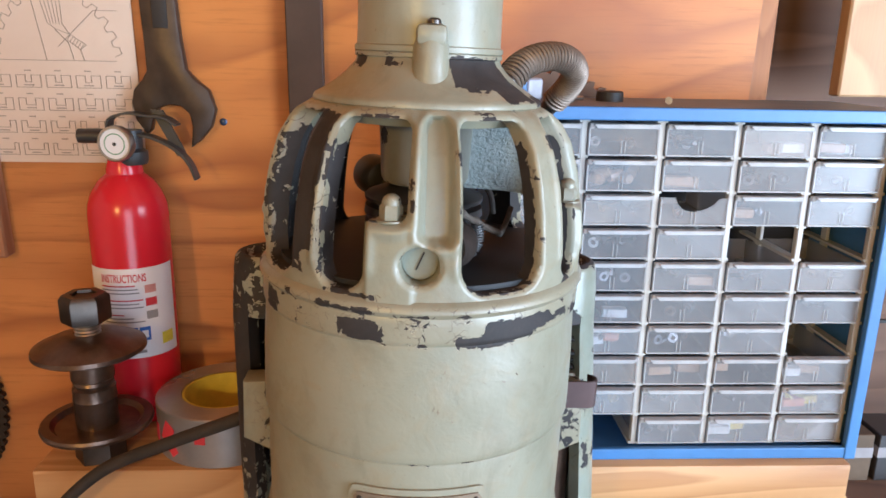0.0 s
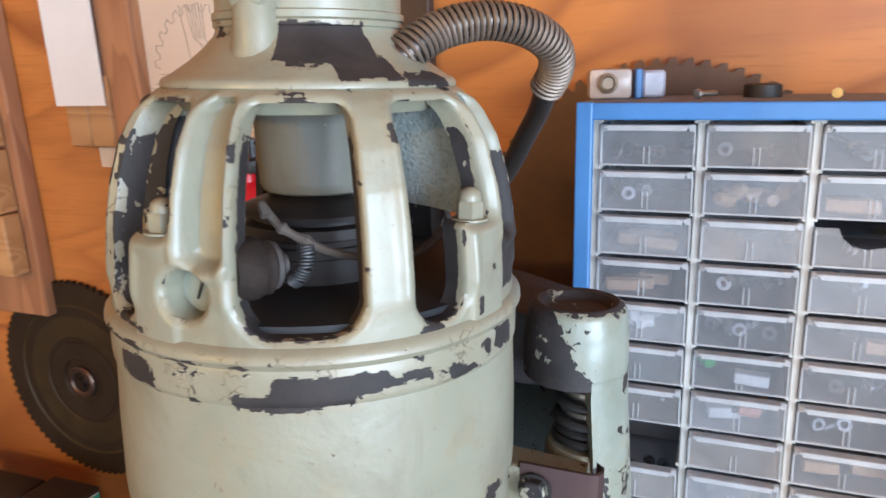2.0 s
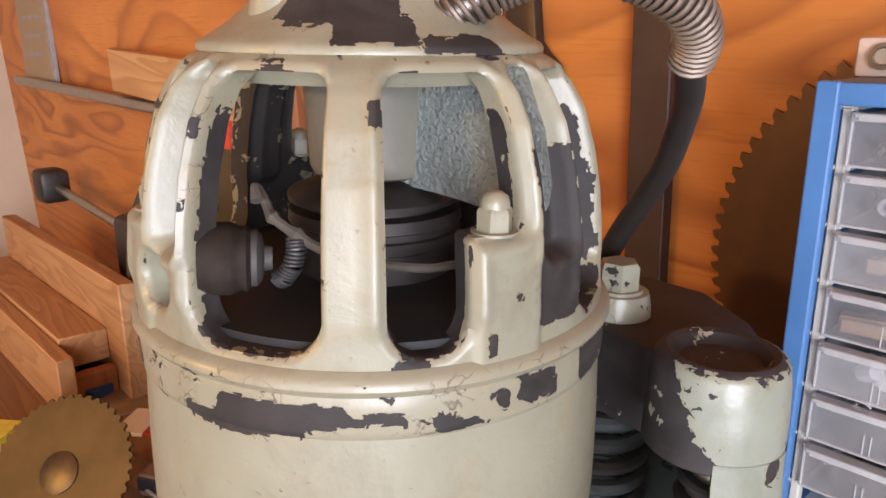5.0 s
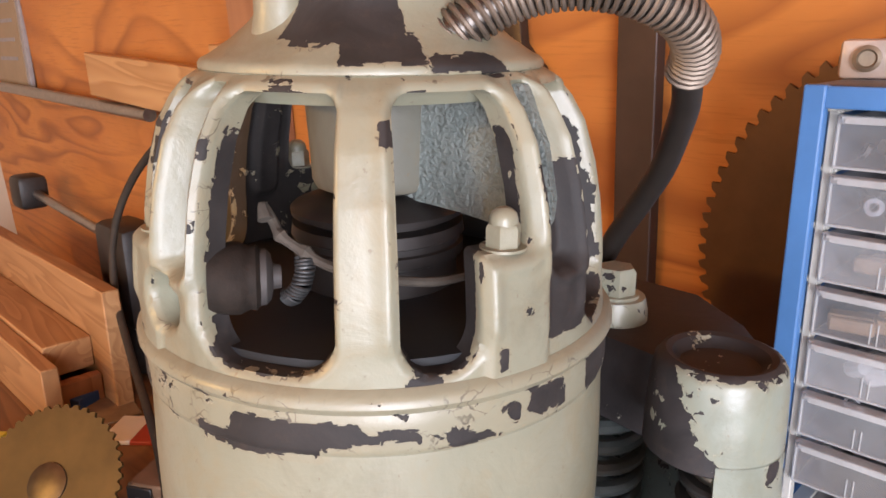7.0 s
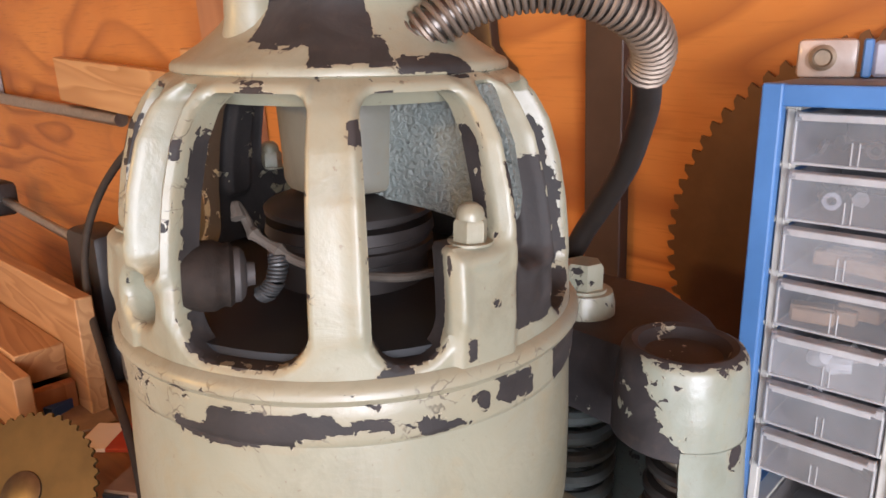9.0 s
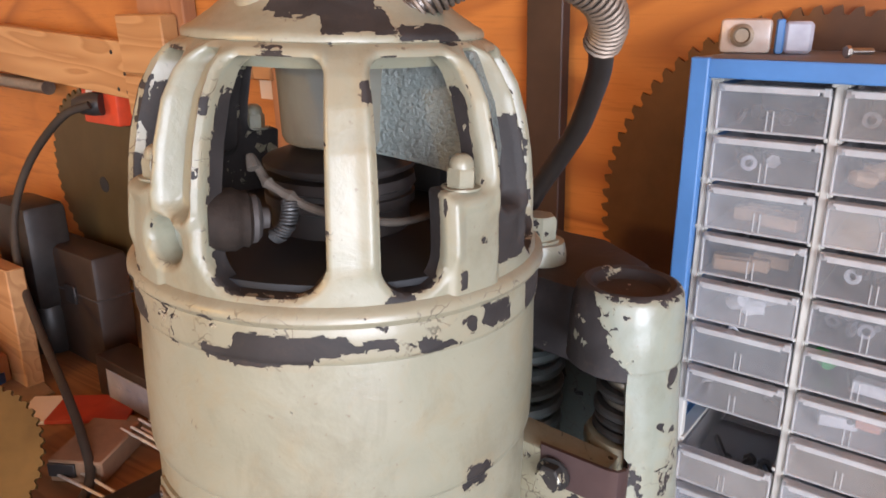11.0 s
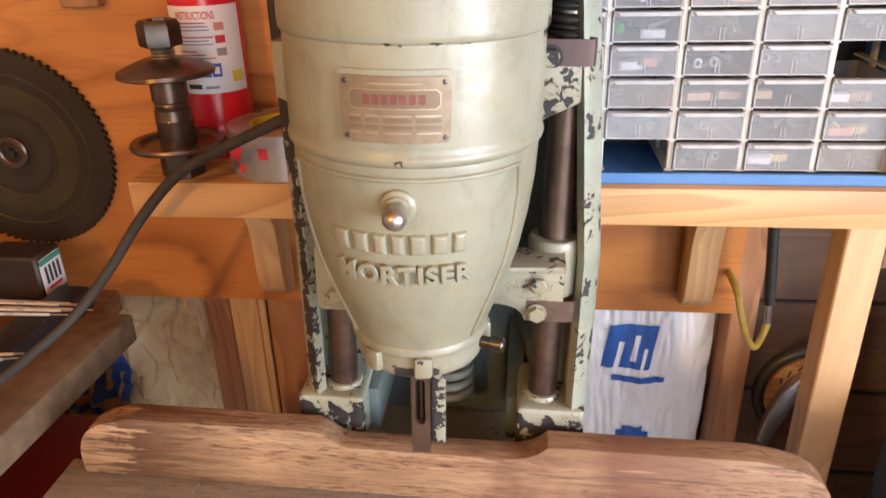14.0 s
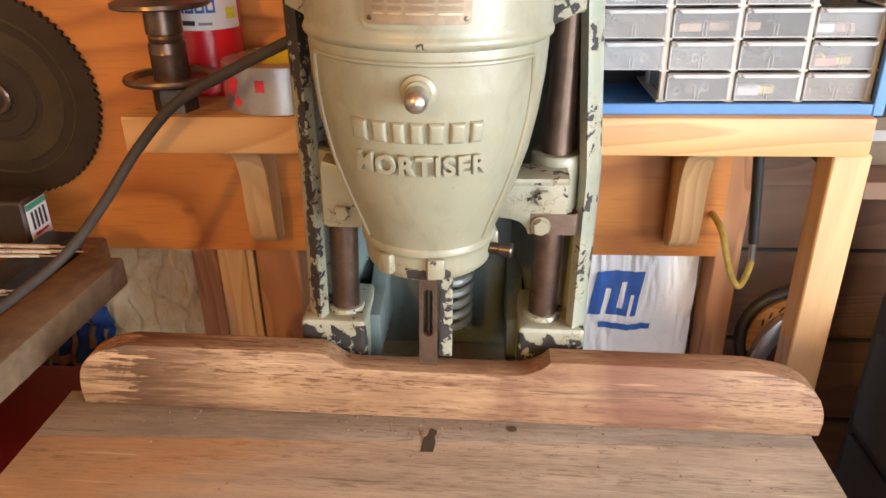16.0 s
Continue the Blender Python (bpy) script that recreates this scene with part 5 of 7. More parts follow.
for k in range(170):
    near = k % 3
    x = r_.gauss(0.0, 0.05) if near == 0 else r_.uniform(-0.30, 0.31)
    y = 0.026 - abs(r_.gauss(0, 0.022)) if near < 2 else r_.uniform(-0.20, 0.02)
    g = r_.uniform(0.0005, 0.0013)
    add_box(bm, (g * r_.uniform(1, 2.4), g, g * 0.8), (x, y, TB + g * 0.3), 0, (r_.uniform(-20, 20), r_.uniform(-20, 20), r_.uniform(0, 180)))
tagged(part("sawdust", bm, plain("sawdust_bits", (0.30, 0.22, 0.15), 0.9, 0.0, 0.7, 400, col2=(0.06, 0.045, 0.03)), mortiser, "loose crumbs of sawdust", False), kind="stuff")

# ---- shelf and its brackets ----
ST = 1.0995
shelf = thing("wall_shelf", pose(0, 0, 0), "thick pine plank shelf on curved wooden brackets", "shelf")
part("plank", box((0.744, 0.164, 0.039), (-0.0065, 0.760, ST - 0.0195), 0.0025, seg=2), PINE, shelf, "pale laminated pine plank")


def bracket_outline():
    pts = [(0, 0), (0.100, 0), (0.100, -0.014), (0.092, -0.022)]
    for k in range(11):
        a = radians(90 * k / 10)
        pts.append((0.086 - 0.040 * math.sin(a), -0.095 + 0.066 * math.cos(a)))
    pts += [(0.044, -0.125), (0.040, -0.150), (0.030, -0.164), (0.014, -0.170), (0.0, -0.168)]
    return pts


for x in (-0.291, 0.238):
    br = part("bracket", prism(bracket_outline(), 0.034, Matrix.Translation((x - 0.017, wall_y(1.02), ST - 0.039)) @ Matrix(((0, 0, 1, 0), (-1, 0, 0, 0), (0, 1, 0, 0), (0, 0, 0, 1))), 0.002), PINE_Z, shelf, "curved pine shelf bracket")
for x in (0.355,):
    part("leg", box((0.038, 0.036, 1.06), (x, 0.705, 0.53), 0.002), PINE_Z, shelf, "upright pine leg of the shelf")

# ---- drawer cabinet ----
CX, CZ, CY, P, Q = 0.033, 1.110, 0.700, 0.066, 0.0300
cab = thing("drawer_cabinet", pose(0.198, 0.765, ST), "blue steel small-parts cabinet with cloudy plastic drawers, some missing", "cabinet")
IC = cab.matrix_world.inverted()


def cpart(name, bm, mat, label="", parent=None, smooth=False):
    bmesh.ops.transform(bm, matrix=IC, verts=bm.verts)
    return part(name, bm, mat, parent or cab, label, smooth)


x0, x1, z0, z1, y0, y1 = 0.0215, 0.3745, ST, 1.4225, 0.690, 0.820
cx_, cy_, cz_ = (x0 + x1) / 2, (y0 + y1) / 2, (z0 + z1) / 2
cpart("top_panel", box((x1 - x0, y1 - y0, 0.003), (cx_, cy_, z1 - 0.0015), 0.0008), plain("dusty_blue_top", (0.17, 0.20, 0.25), 0.6, 0.0, 0.3, 30), "dusty blue-grey steel top")
cpart("bottom_panel", box((x1 - x0, y1 - y0, 0.003), (cx_, cy_, z0 + 0.0015), 0.0008), BLUE)
for x in (x0 + 0.0015, x1 - 0.0015):
    cpart("side_panel", box((0.003, y1 - y0 - 0.004, z1 - z0 - 0.006), (x, cy_ + 0.002, cz_), 0.0008), BLUE)
# back coloured near black, the shade inside the cabinet put into the colour
cpart("back_panel", box((x1 - x0 - 0.006, 0.003, z1 - z0 - 0.006), (cx_, y1 - 0.0015, cz_)), SHADED_IN)
for x in (x0 + 0.0055, x1 - 0.0055):
    cpart("front_stile", box((0.011, 0.007, z1 - z0 + 0.001), (x, y0 + 0.002, cz_), 0.0012, seg=2), BLUE, "blue steel front rim")
for z, h in ((z1 - 0.0055, 0.011), (z0 + 0.0055, 0.011)):
    cpart("front_rail", box((x1 - x0 - 0.020, 0.006, h), (cx_, y0 + 0.0024, z), 0.0012, seg=2), BLUE, "blue steel front rim")
rail = box((0.0090, 0.108, 0.0026), (0, 0, 0), 0.0004)
rail_me = bpy.data.meshes.new("rail")
rail.to_mesh(rail_me)
rail.free()
rail_me.materials.append(WHITE_PLASTIC)
for k in range(6):
    cpart("divider", box((0.0052, 0.007, 10 * Q), (CX + k * P, CY + 0.0055, CZ + 5 * Q), 0.0008), WHITE_PLASTIC, "white plastic upright")
    cpart("divider", box((0.0034, 0.010, 10 * Q), (CX + k * P, CY + 0.075, CZ + 5 * Q), 0.0006), WHITE_PLASTIC)
    for r in range(11):
        share("rail", rail_me, cab, IC @ pose(CX + k * P, CY + 0.0565, CZ + r * Q))

# one drawer, shared by all
W, H = P - 0.0064, Q - 0.0022
def tray(front_pts):
    """A drawer: moulded front, floor, sides and back in one piece."""
    bm = bmesh.new()
    add_prism(bm, front_pts, 0.0016, pose(0, 0.0012, 0, 90))
    for s in (-1, 1):
        add_box(bm, (0.0012, 0.095, H - 0.006), (s * (W / 2 - 0.0010), 0.0480, H / 2 - 0.003), 0)
    add_box(bm, (W - 0.001, 0.096, 0.0012), (0, 0.0475, 0.0010), 0)
    bmesh.ops.recalc_face_normals(bm, faces=bm.faces)
    return bm


def rim(lip=True):
    """The thick edges of a drawer: top lip, bead round the front, twin grip fins."""
    bm = bmesh.new()
    if lip:
        add_box(bm, (W - 0.006, 0.0085, 0.0021), (0, -0.0030, H - 0.0018), 0.0005)
        add_box(bm, (W - 0.010, 0.0012, 0.0034), (0, -0.0066, H - 0.0029), 0.0004)
        for s in (-1, 1):
            add_box(bm, (0.0040, 0.0045, 0.0046), (s * (W / 2 - 0.0022), -0.0012, H - 0.0029), 0.0006)
    add_box(bm, (W, 0.0022, 0.0014), (0, -0.0003, 0.0007), 0.0003)
    for s in (-1, 1):
        add_box(bm, (0.0013, 0.0022, H - 0.005), (s * (W / 2 - 0.0006), -0.0003, H / 2 - 0.002), 0.0003)
        add_box(bm, (0.0007, 0.0012, 0.0115), (s * 0.0017, -0.0005, 0.0072), 0.0002)
    bmesh.ops.recalc_face_normals(bm, faces=bm.faces)
    me = bpy.data.meshes.new("rim")
    bm.to_mesh(me)
    bm.free()
    me.materials.append(DRAWER_RIM)
    return me


rim_me, rim_low = rim(), rim(False)
bm = bmesh.new()
bmesh.ops.create_cube(bm, size=1.0, matrix=Matrix.Translation((0, 0.0475, (H - 0.003) / 2)) @ Matrix.Diagonal((W, 0.0965, H - 0.003, 1)))
bmesh.ops.delete(bm, geom=[f for f in bm.faces if f.normal.z > 0.9], context="FACES_ONLY")
bmesh.ops.solidify(bm, geom=bm.faces[:], thickness=0.0013)
bmesh.ops.recalc_face_normals(bm, faces=bm.faces)
dm = bpy.data.meshes.new("drawer")
bm.to_mesh(dm)
bm.free()
dm.materials.append(DRAWER)
# a drawer whose front is broken away in a scoop
out = [(-W / 2, 0), (W / 2, 0), (W / 2, H - 0.003), (W * 0.36, H - 0.004), (W * 0.30, H - 0.009), (W * 0.16, H - 0.0135), (0, H - 0.0155), (-W * 0.14, H - 0.014), (-W * 0.24, H - 0.009), (-W * 0.28, H - 0.003), (-W / 2, H - 0.003)]
bm = tray(out)
dbroken = bpy.data.meshes.new("drawer_broken")
bm.to_mesh(dbroken)
bm.free()
dbroken.materials.append(DRAWER)
HARD = [plain("hardware_%s" % n, c, 0.4, m_, 0.3, 200) for n, c, m_ in (("zinc", (0.30, 0.30, 0.31), 0.8), ("steel", (0.16, 0.15, 0.14), 0.8), ("brass", (0.55, 0.38, 0.10), 0.8),
        ("green", (0.04, 0.45, 0.10), 0.0), ("orange", (0.60, 0.22, 0.12), 0.0), ("white", (0.7, 0.7, 0.68), 0.0), ("yellow", (0.65, 0.5, 0.08), 0.0), ("tan", (0.45, 0.30, 0.18), 0.0))]


def small_piece(name, bm, kind):
    bmesh.ops.recalc_face_normals(bm, faces=bm.faces)
    me = bpy.data.meshes.new(name)
    bm.to_mesh(me)
    bm.free()
    me.materials.append(HARD[kind])
    return me


def bolt_piece(kind, length=0.020):
    bm = bmesh.new()
    add_lathe(bm, [(0, 0), (0.0046, 0), (0.0046, 0.003), (0.0022, 0.003), (0.0022, length), (0, length)], 6)
    return small_piece("bolt", bm, kind)


def ring_piece(kind, r=0.0048):
    bm = bmesh.new()
    add_lathe(bm, [(r * 0.5, 0), (r, 0), (r, 0.0022), (r * 0.5, 0.0022), (r * 0.5, 0)], 12)
    return small_piece("washer", bm, kind)


def peg_piece(kind, r=0.0050, h=0.014):
    bm = bmesh.new()
    add_lathe(bm, [(0, 0), (r, 0), (r * 1.05, h * 0.4), (r * 0.8, h * 0.92), (0, h)], 10)
    return small_piece("peg", bm, kind)


def packet_piece(kind, w=0.022, d=0.010, h=0.008):
    return small_piece("packet", box((w, d, h), (0, 0, h / 2), 0.0008), kind)


BOLTS = {k: bolt_piece(k) for k in (0, 1, 2)}
LONG = bolt_piece(0, 0.034)
RINGS = {k: ring_piece(k) for k in (0, 1, 2, 5, 6)}
PEGS = {k: peg_piece(k) for k in (3, 4, 5, 7)}
PACKS = {k: packet_piece(k) for k in (3, 4, 5, 6, 7)}
GONE = {(4, 4), (5, 4), (5, 7), (2, 10), (1, 8)}
# what lies in the drawers that show it: a list of (mesh, how many)
FILL = {(2, 2): [(PEGS[7], 9)], (2, 6): [(PEGS[3], 1), (PACKS[5], 1), (LONG, 2)], (2, 7): [(PEGS[7], 1), (PACKS[5], 1), (PEGS[4], 1), (BOLTS[1], 2)], (2, 5): [(RINGS[0], 4), (BOLTS[0], 3)], (2, 4): [(RINGS[5], 1), (BOLTS[1], 3)],
        (2, 9): [(RINGS[2], 2), (RINGS[0], 2)], (1, 5): [(PEGS[5], 7)], (1, 1): [(RINGS[1], 2), (BOLTS[1], 2)], (1, 2): [(RINGS[0], 1), (BOLTS[1], 2)], (3, 6): [(RINGS[0], 3), (BOLTS[0], 3)], (3, 7): [(BOLTS[0], 4), (RINGS[0], 2)],
        (3, 4): [(LONG, 2)], (3, 5): [(PACKS[7], 1), (BOLTS[1], 2)], (3, 10): [(RINGS[0], 8)], (4, 10): [(PACKS[6], 1), (PACKS[5], 2)], (5, 9): [(RINGS[6], 2), (PACKS[6], 1), (PACKS[4], 1)], (5, 8): [(PACKS[7], 1), (PACKS[5], 1)],
        (4, 3): [(PACKS[7], 1), (RINGS[0], 1)], (4, 1): [(PACKS[5], 2), (PACKS[7], 1)], (5, 1): [(PACKS[5], 2), (PACKS[7], 2)], (1, 10): [(BOLTS[0], 4), (RINGS[0], 2)], (4, 8): [(PACKS[7], 2)], (3, 8): [(PACKS[7], 2)]}
for c in range(1, 6):
    for r in range(1, 11):
        if (c, r) in GONE:
            continue
        jig = rnd.uniform(-0.0008, 0.0012)
        m = IC @ pose(CX + (c - 0.5) * P, CY + jig, CZ + (10 - r) * Q + 0.0012, 0, 0, rnd.uniform(-0.25, 0.25))
        d = share("drawer", dbroken if (c, r) == (3, 3) else dm, cab, m)
        if (c, r) == (3, 3):
            d["label"] = "drawer with a broken scooped front"
        share("rim", rim_low if (c, r) == (3, 3) else rim_me, d, Matrix())
        fill = FILL.get((c, r)) or [(rnd.choice((BOLTS[0], BOLTS[1], BOLTS[1], RINGS[1], RINGS[1], PACKS[7])), rnd.randint(2, 5))]
        for me, count in fill:
            for k in range(count):
                x = rnd.uniform(-0.021, 0.021)
                kind = me.name.split(".")[0]
                deep = {"bolt": 0.026, "peg": 0.018, "packet": 0.012, "washer": 0.010}[kind] + (0.012 if me is LONG else 0)
                share(kind, me, d, pose(x * (0.5 if me is LONG else 1), deep + rnd.uniform(0, 0.016), 0.0066 + rnd.uniform(0, 0.003) - (0.0055 if kind == "packet" else 0), rnd.uniform(60, 100) if kind != "packet" else 0, rnd.uniform(-20, 20) if kind != "packet" else 0, rnd.uniform(0, 360) if kind != "packet" else rnd.uniform(-15, 15)))

# ---- extinguisher ----
ext = thing("fire_extinguisher", pose(-0.318, 0.796, ST), "small red fire extinguisher with black handle and white label", "extinguisher")
RX = 0.0368
part("cylinder", lathe([(0, 0.0), (RX - 0.004, 0.0), (RX, 0.004), (RX, 0.208), (RX - 0.001, 0.218), (RX - 0.005, 0.229), (RX - 0.012, 0.240), (RX - 0.020, 0.247), (0.0165, 0.2515), (0.0140, 0.260), (0, 0.260)], 56), RED, ext, "glossy red steel cylinder")


def wrap(u0, u1, v0, v1, d, mat, name, parent, n=20):
    bm = bmesh.new()
    a = [[bm.verts.new((( RX + dd) * math.sin(u), -(RX + dd) * math.cos(u), v + 0.0095)) for v in (v0, v1)] for dd in (d,) for u in [(u0 + (u1 - u0) * k / n) / 0.0415 for k in range(n + 1)]]
    for p, q in zip(a, a[1:]):
        bm.faces.new((p[0], q[0], q[1], p[1]))
    return part(name, bm, mat, parent)


label_ = wrap(-0.052, 0.052, 0.062, 0.152, 0.0004, WHITE_PAPER, "label", ext, 40)
label_["label"] = "white printed instruction label"
label_.rotation_euler.z = radians(12)
r_ = random.Random(5)
for k in range(11):
    v = 0.1345 - 0.0036 * k
    if k in (3, 7):
        continue
    u1 = 0.004 + r_.uniform(-0.012, 0.010)
    wrap(-0.030, u1, v, v + 0.0013, 0.0007, RED_INK if k in (0, 4, 8) else GREY_INK, "print_line", label_, 8)
for k, (u, v) in enumerate(((0.021, 0.127), (0.021, 0.114), (0.021, 0.101))):
    wrap(u - 0.006, u + 0.006, v, v + 0.008, 0.0007, plain("pale_red_ink", (0.55, 0.25, 0.22), 0.6) if k == 0 else RED_INK if k == 1 else GREY_INK, "print_picture", label_, 4)
for k in range(4):
    wrap(-0.031 + 0.0125 * k, -0.0200 + 0.0125 * k, 0.0795, 0.0935, 0.0007, BLUE_INK, "print_panel", label_, 4)
    wrap(-0.0285 + 0.0125 * k, -0.0225 + 0.0125 * k, 0.0825, 0.0900, 0.0010, WHITE_PAPER, "print_panel", label_, 4)
wrap(0.030, 0.045, 0.072, 0.084, 0.0007, YELLOW, "print_panel", label_, 4)
wrap(-0.026, -0.008, 0.067, 0.072, 0.0007, BLACK_INK, "brand_bar", label_, 4)
wrap(-0.004, 0.012, 0.067, 0.070, 0.0007, GREY_INK, "print_line", label_, 4)
cu = bpy.data.curves.new("instructions", "FONT")
cu.body, cu.size, cu.align_x, cu.offset = "INSTRUCTIONS", 0.0108, "CENTER", 0.00022
tmp = new("instructions", cu)
me = bpy.data.meshes.new_from_object(tmp.evaluated_get(bpy.context.evaluated_depsgraph_get()))
bpy.data.objects.remove(tmp)
for v in me.vertices:
    a = (v.co.x * 0.62 - 0.006) / 0.0415
    v.co = Vector(((RX + 0.0008) * math.sin(a), -(RX + 0.0008) * math.cos(a), 0.1485 + v.co.y))
me.materials.append(RED_INK)
share("printed_word", me, label_, Matrix())
val = part("valve", lathe([(0.0135, 0.268), (0.0150, 0.272), (0.0150, 0.280), (0.011, 0.283), (0.011, 0.300), (0, 0.300)], 24), BLACK_PLASTIC, ext, "black valve body")
g = part("gauge", lathe([(0, 0), (0.0165, 0), (0.0165, 0.007), (0.0155, 0.0085), (0.0140, 0.0085), (0.0138, 0.0070), (0, 0.0070)], 32, pose(-0.006, -0.014, 0.289, 90, 0, -6)), STEEL_BRIGHT, ext, "round pressure gauge with a bright rim")
part("dial", lathe([(0, 0.0073), (0.0137, 0.0073)], 32, pose(-0.006, -0.014, 0.289, 90, 0, -6)), WHITE_PAPER, g)
part("dial_zone", lathe([(0.0088, 0.0076), (0.0100, 0.0076)], 24, pose(-0.006, -0.014, 0.289, 90, 0, -6)), plain("green_dial_arc", (0.20, 0.34, 0.22), 0.5), g)
part("dial_hub", lathe([(0, 0.0084), (0.0017, 0.0084), (0.0017, 0.0078)], 12, pose(-0.006, -0.014, 0.289, 90, 0, -6)), BLACK_INK, g)
part("hose_outlet", lathe([(0, 0), (0.0068, 0), (0.0068, 0.030), (0.0055, 0.031), (0, 0.029)], 20, pose(-0.016, -0.002, 0.294, 0, -90, 0)), BLACK_PLASTIC, ext)
hd = smooth_path([Vector(p) for p in ((-0.018, 0, 0.298), (-0.016, 0, 0.310), (0.0, 0, 0.3155), (0.018, 0, 0.3135), (0.034, 0, 0.312), (0.045, 0, 0.305))], 6)
bm = bmesh.new()
for a, b in zip(hd, hd[1:]):
    d = b - a
    add_box(bm, (d.length + 0.0006, 0.016, 0.0022), (a + b) / 2, 0.0003, (0, -math.degrees(math.atan2(d.z, d.x)), 0))
part("carry_handle", bm, BLACK_PLASTIC, ext)
hd = smooth_path([Vector(p) for p in ((0.008, 0, 0.296), (0.022, 0, 0.293), (0.040, 0, 0.284), (0.053, 0, 0.271), (0.060, 0, 0.254))], 6)
bm = bmesh.new()
for a, b in zip(hd, hd[1:]):
    d = b - a
    add_box(bm, (d.length + 0.0006, 0.014, 0.0028), (a + b) / 2, 0.0003, (0, -math.degrees(math.atan2(d.z, d.x)), 0))
part("squeeze_lever", bm, BLACK_PLASTIC, ext)
part("bracket_arm", prism([(0, 0), (0.011, 0), (0.030, -0.040), (0.022, -0.044)], 0.004, pose(0.018, 0.012, 0.318, 90)), BLACK_PLASTIC, ext)
for o in ext.children:
    if o.name.split(".")[0] in ("valve", "gauge", "hose_outlet", "carry_handle", "squeeze_lever", "bracket_arm"):
        o.location = (0.008, 0, -0.0125)

# ---- arbor with two collars ----
arb = thing("saw_arbor", pose(-0.3285, 0.7060, ST) @ Matrix.Diagonal((0.98, 0.98, 1.11, 1)), "steel saw arbor standing upright with two flange collars", "arbor")
bm = bmesh.new()
add_lathe(bm, [(0, 0), (0.0225, 0), (0.0225, 0.022), (0.019, 0.025), (0, 0.025)], 6, pose(0, 0, 0, 0, 0, 12))
part("lower_nut", bm, STEEL_DARK, arb)
part("lower_collar", lathe([(0.016, 0.0255), (0.030, 0.0260), (0.048, 0.0285), (0.049, 0.031), (0.048, 0.0335), (0.040, 0.0335), (0.036, 0.030), (0.016, 0.030)], 48), STEEL_BROWN, arb, "dished steel collar")
part("sleeve", lathe([(0, 0.028), (0.0185, 0.028), (0.0185, 0.052), (0.019, 0.053), (0.0185, 0.0545), (0.0185, 0.0625), (0.0165, 0.0640), (0.0175, 0.0665), (0.0165, 0.0690), (0.0185, 0.0705), (0.0185, 0.0940), (0, 0.0950)], 40), STEEL_BROWN, arb, "polished brown steel sleeve")
part("upper_collar", lathe([(0.012, 0.1020), (0.020, 0.1015), (0.030, 0.0990), (0.0465, 0.0930), (0.0485, 0.0943), (0.0478, 0.0975), (0.032, 0.1040), (0.018, 0.1080), (0.0115, 0.1083)], 48), STEEL_BROWN, arb, "conical steel collar")
th = [(0.0105 + (0.0009 if k % 2 else 0), 0.098 + 0.0014 * k) for k in range(18)]
part("threaded_end", lathe([(0, 0.098)] + th + [(0, 0.1225)], 28), STEEL_BRIGHT, arb)
bm = bmesh.new()
add_lathe(bm, [(0, 0.1185), (0.0205, 0.1185), (0.0210, 0.121), (0.0210, 0.137), (0.018, 0.1405), (0.0115, 0.1405), (0.0110, 0.1385), (0, 0.1385)], 6, pose(0, 0, 0, 0, 0, 20))
part("top_nut", bm, STEEL_DARK, arb)

# ---- tape ----
tape = thing("tape_roll", pose(-0.222, 0.742, ST), "roll of silver duct tape with a yellow core", "tape")
part("roll", lathe([(0.040, 0.0), (0.062, 0.0), (0.063, 0.001), (0.063, 0.047), (0.062, 0.048), (0.040, 0.048)], 56), plain("silver_tape", (0.42, 0.41, 0.40), 0.3, 0.7, 0.2, 60), tape)
for k, (a, z, w, h) in enumerate(((-62, 0.020, 0.010, 0.018), (-40, 0.028, 0.014, 0.020), (-34, 0.012, 0.008, 0.010), (-8, 0.030, 0.010, 0.012), (-80, 0.010, 0.008, 0.010))):
    part("red_mark", box((w, 0.0008, h), on(a, 0.0633, z), 0.0003, (0, 25 * (k % 3), a)), RED_INK, tape, "torn red print")
part("core", lathe([(0.0395, 0.0015), (0.0395, 0.0475), (0.0375, 0.0475), (0.0375, 0.0015)], 48), YELLOW, tape, "yellow card core")

# ---- wall hangings ----
wr = thing("open_end_wrench", pose(-0.2745, 0.829, 1.4045), "large black open-end wrench hanging on the wall", "wrench")
jaw = [(-68, -60), (-91, -25), (-98, 15), (-91, 45), (-69, 70), (-57, 90), (-58, 160), (-63, 260), (-66, 760), (24, 760), (21, 260), (27, 160), (35, 95), (57, 70), (86, 46), (99, 0), (88, -40), (58, -75), (36, -91),
       (42, -40), (37, -10), (17, 8), (-12, 12), (-37, 2), (-51, -25), (-57, -50)]
part("wrench_body", prism([(x * 0.0004, z * 0.0004) for x, z in jaw], 0.012, pose(0, 0, 0, 90), 0.002), plain("brown_black_steel", (0.060, 0.040, 0.028), 0.40, 0.5, 0.5, 60), wr, "blackened forged steel")
part("forged_web", prism([(-0.0130, 0.075), (0.0010, 0.075), (0.0000, 0.29), (-0.0165, 0.29)], 0.0014, pose(0, -0.0118, 0, 90), 0.0005), IRON_BLACK, wr, "raised panel along the shank")
ch = thing("paper_chart", pose(-0.424, 0.8272, 1.4525, 2.63), "yellowed paper chart with line drawings pinned to the wall", "chart")
part("sheet", box((0.226, 0.001, 0.330), (0.002, 0, 0.0625), 0), PAPER, ch)


def ink(bm, xa, za, xb, zb, w=0.0006):
    """One ruled line on the chart."""
    add_box(bm, (math.hypot(xb - xa, zb - za) + w, 0.0004, w), ((xa + xb) / 2, -0.0008, (za + zb) / 2), 0, (0, -math.degrees(math.atan2(zb - za, xb - xa)), 0))


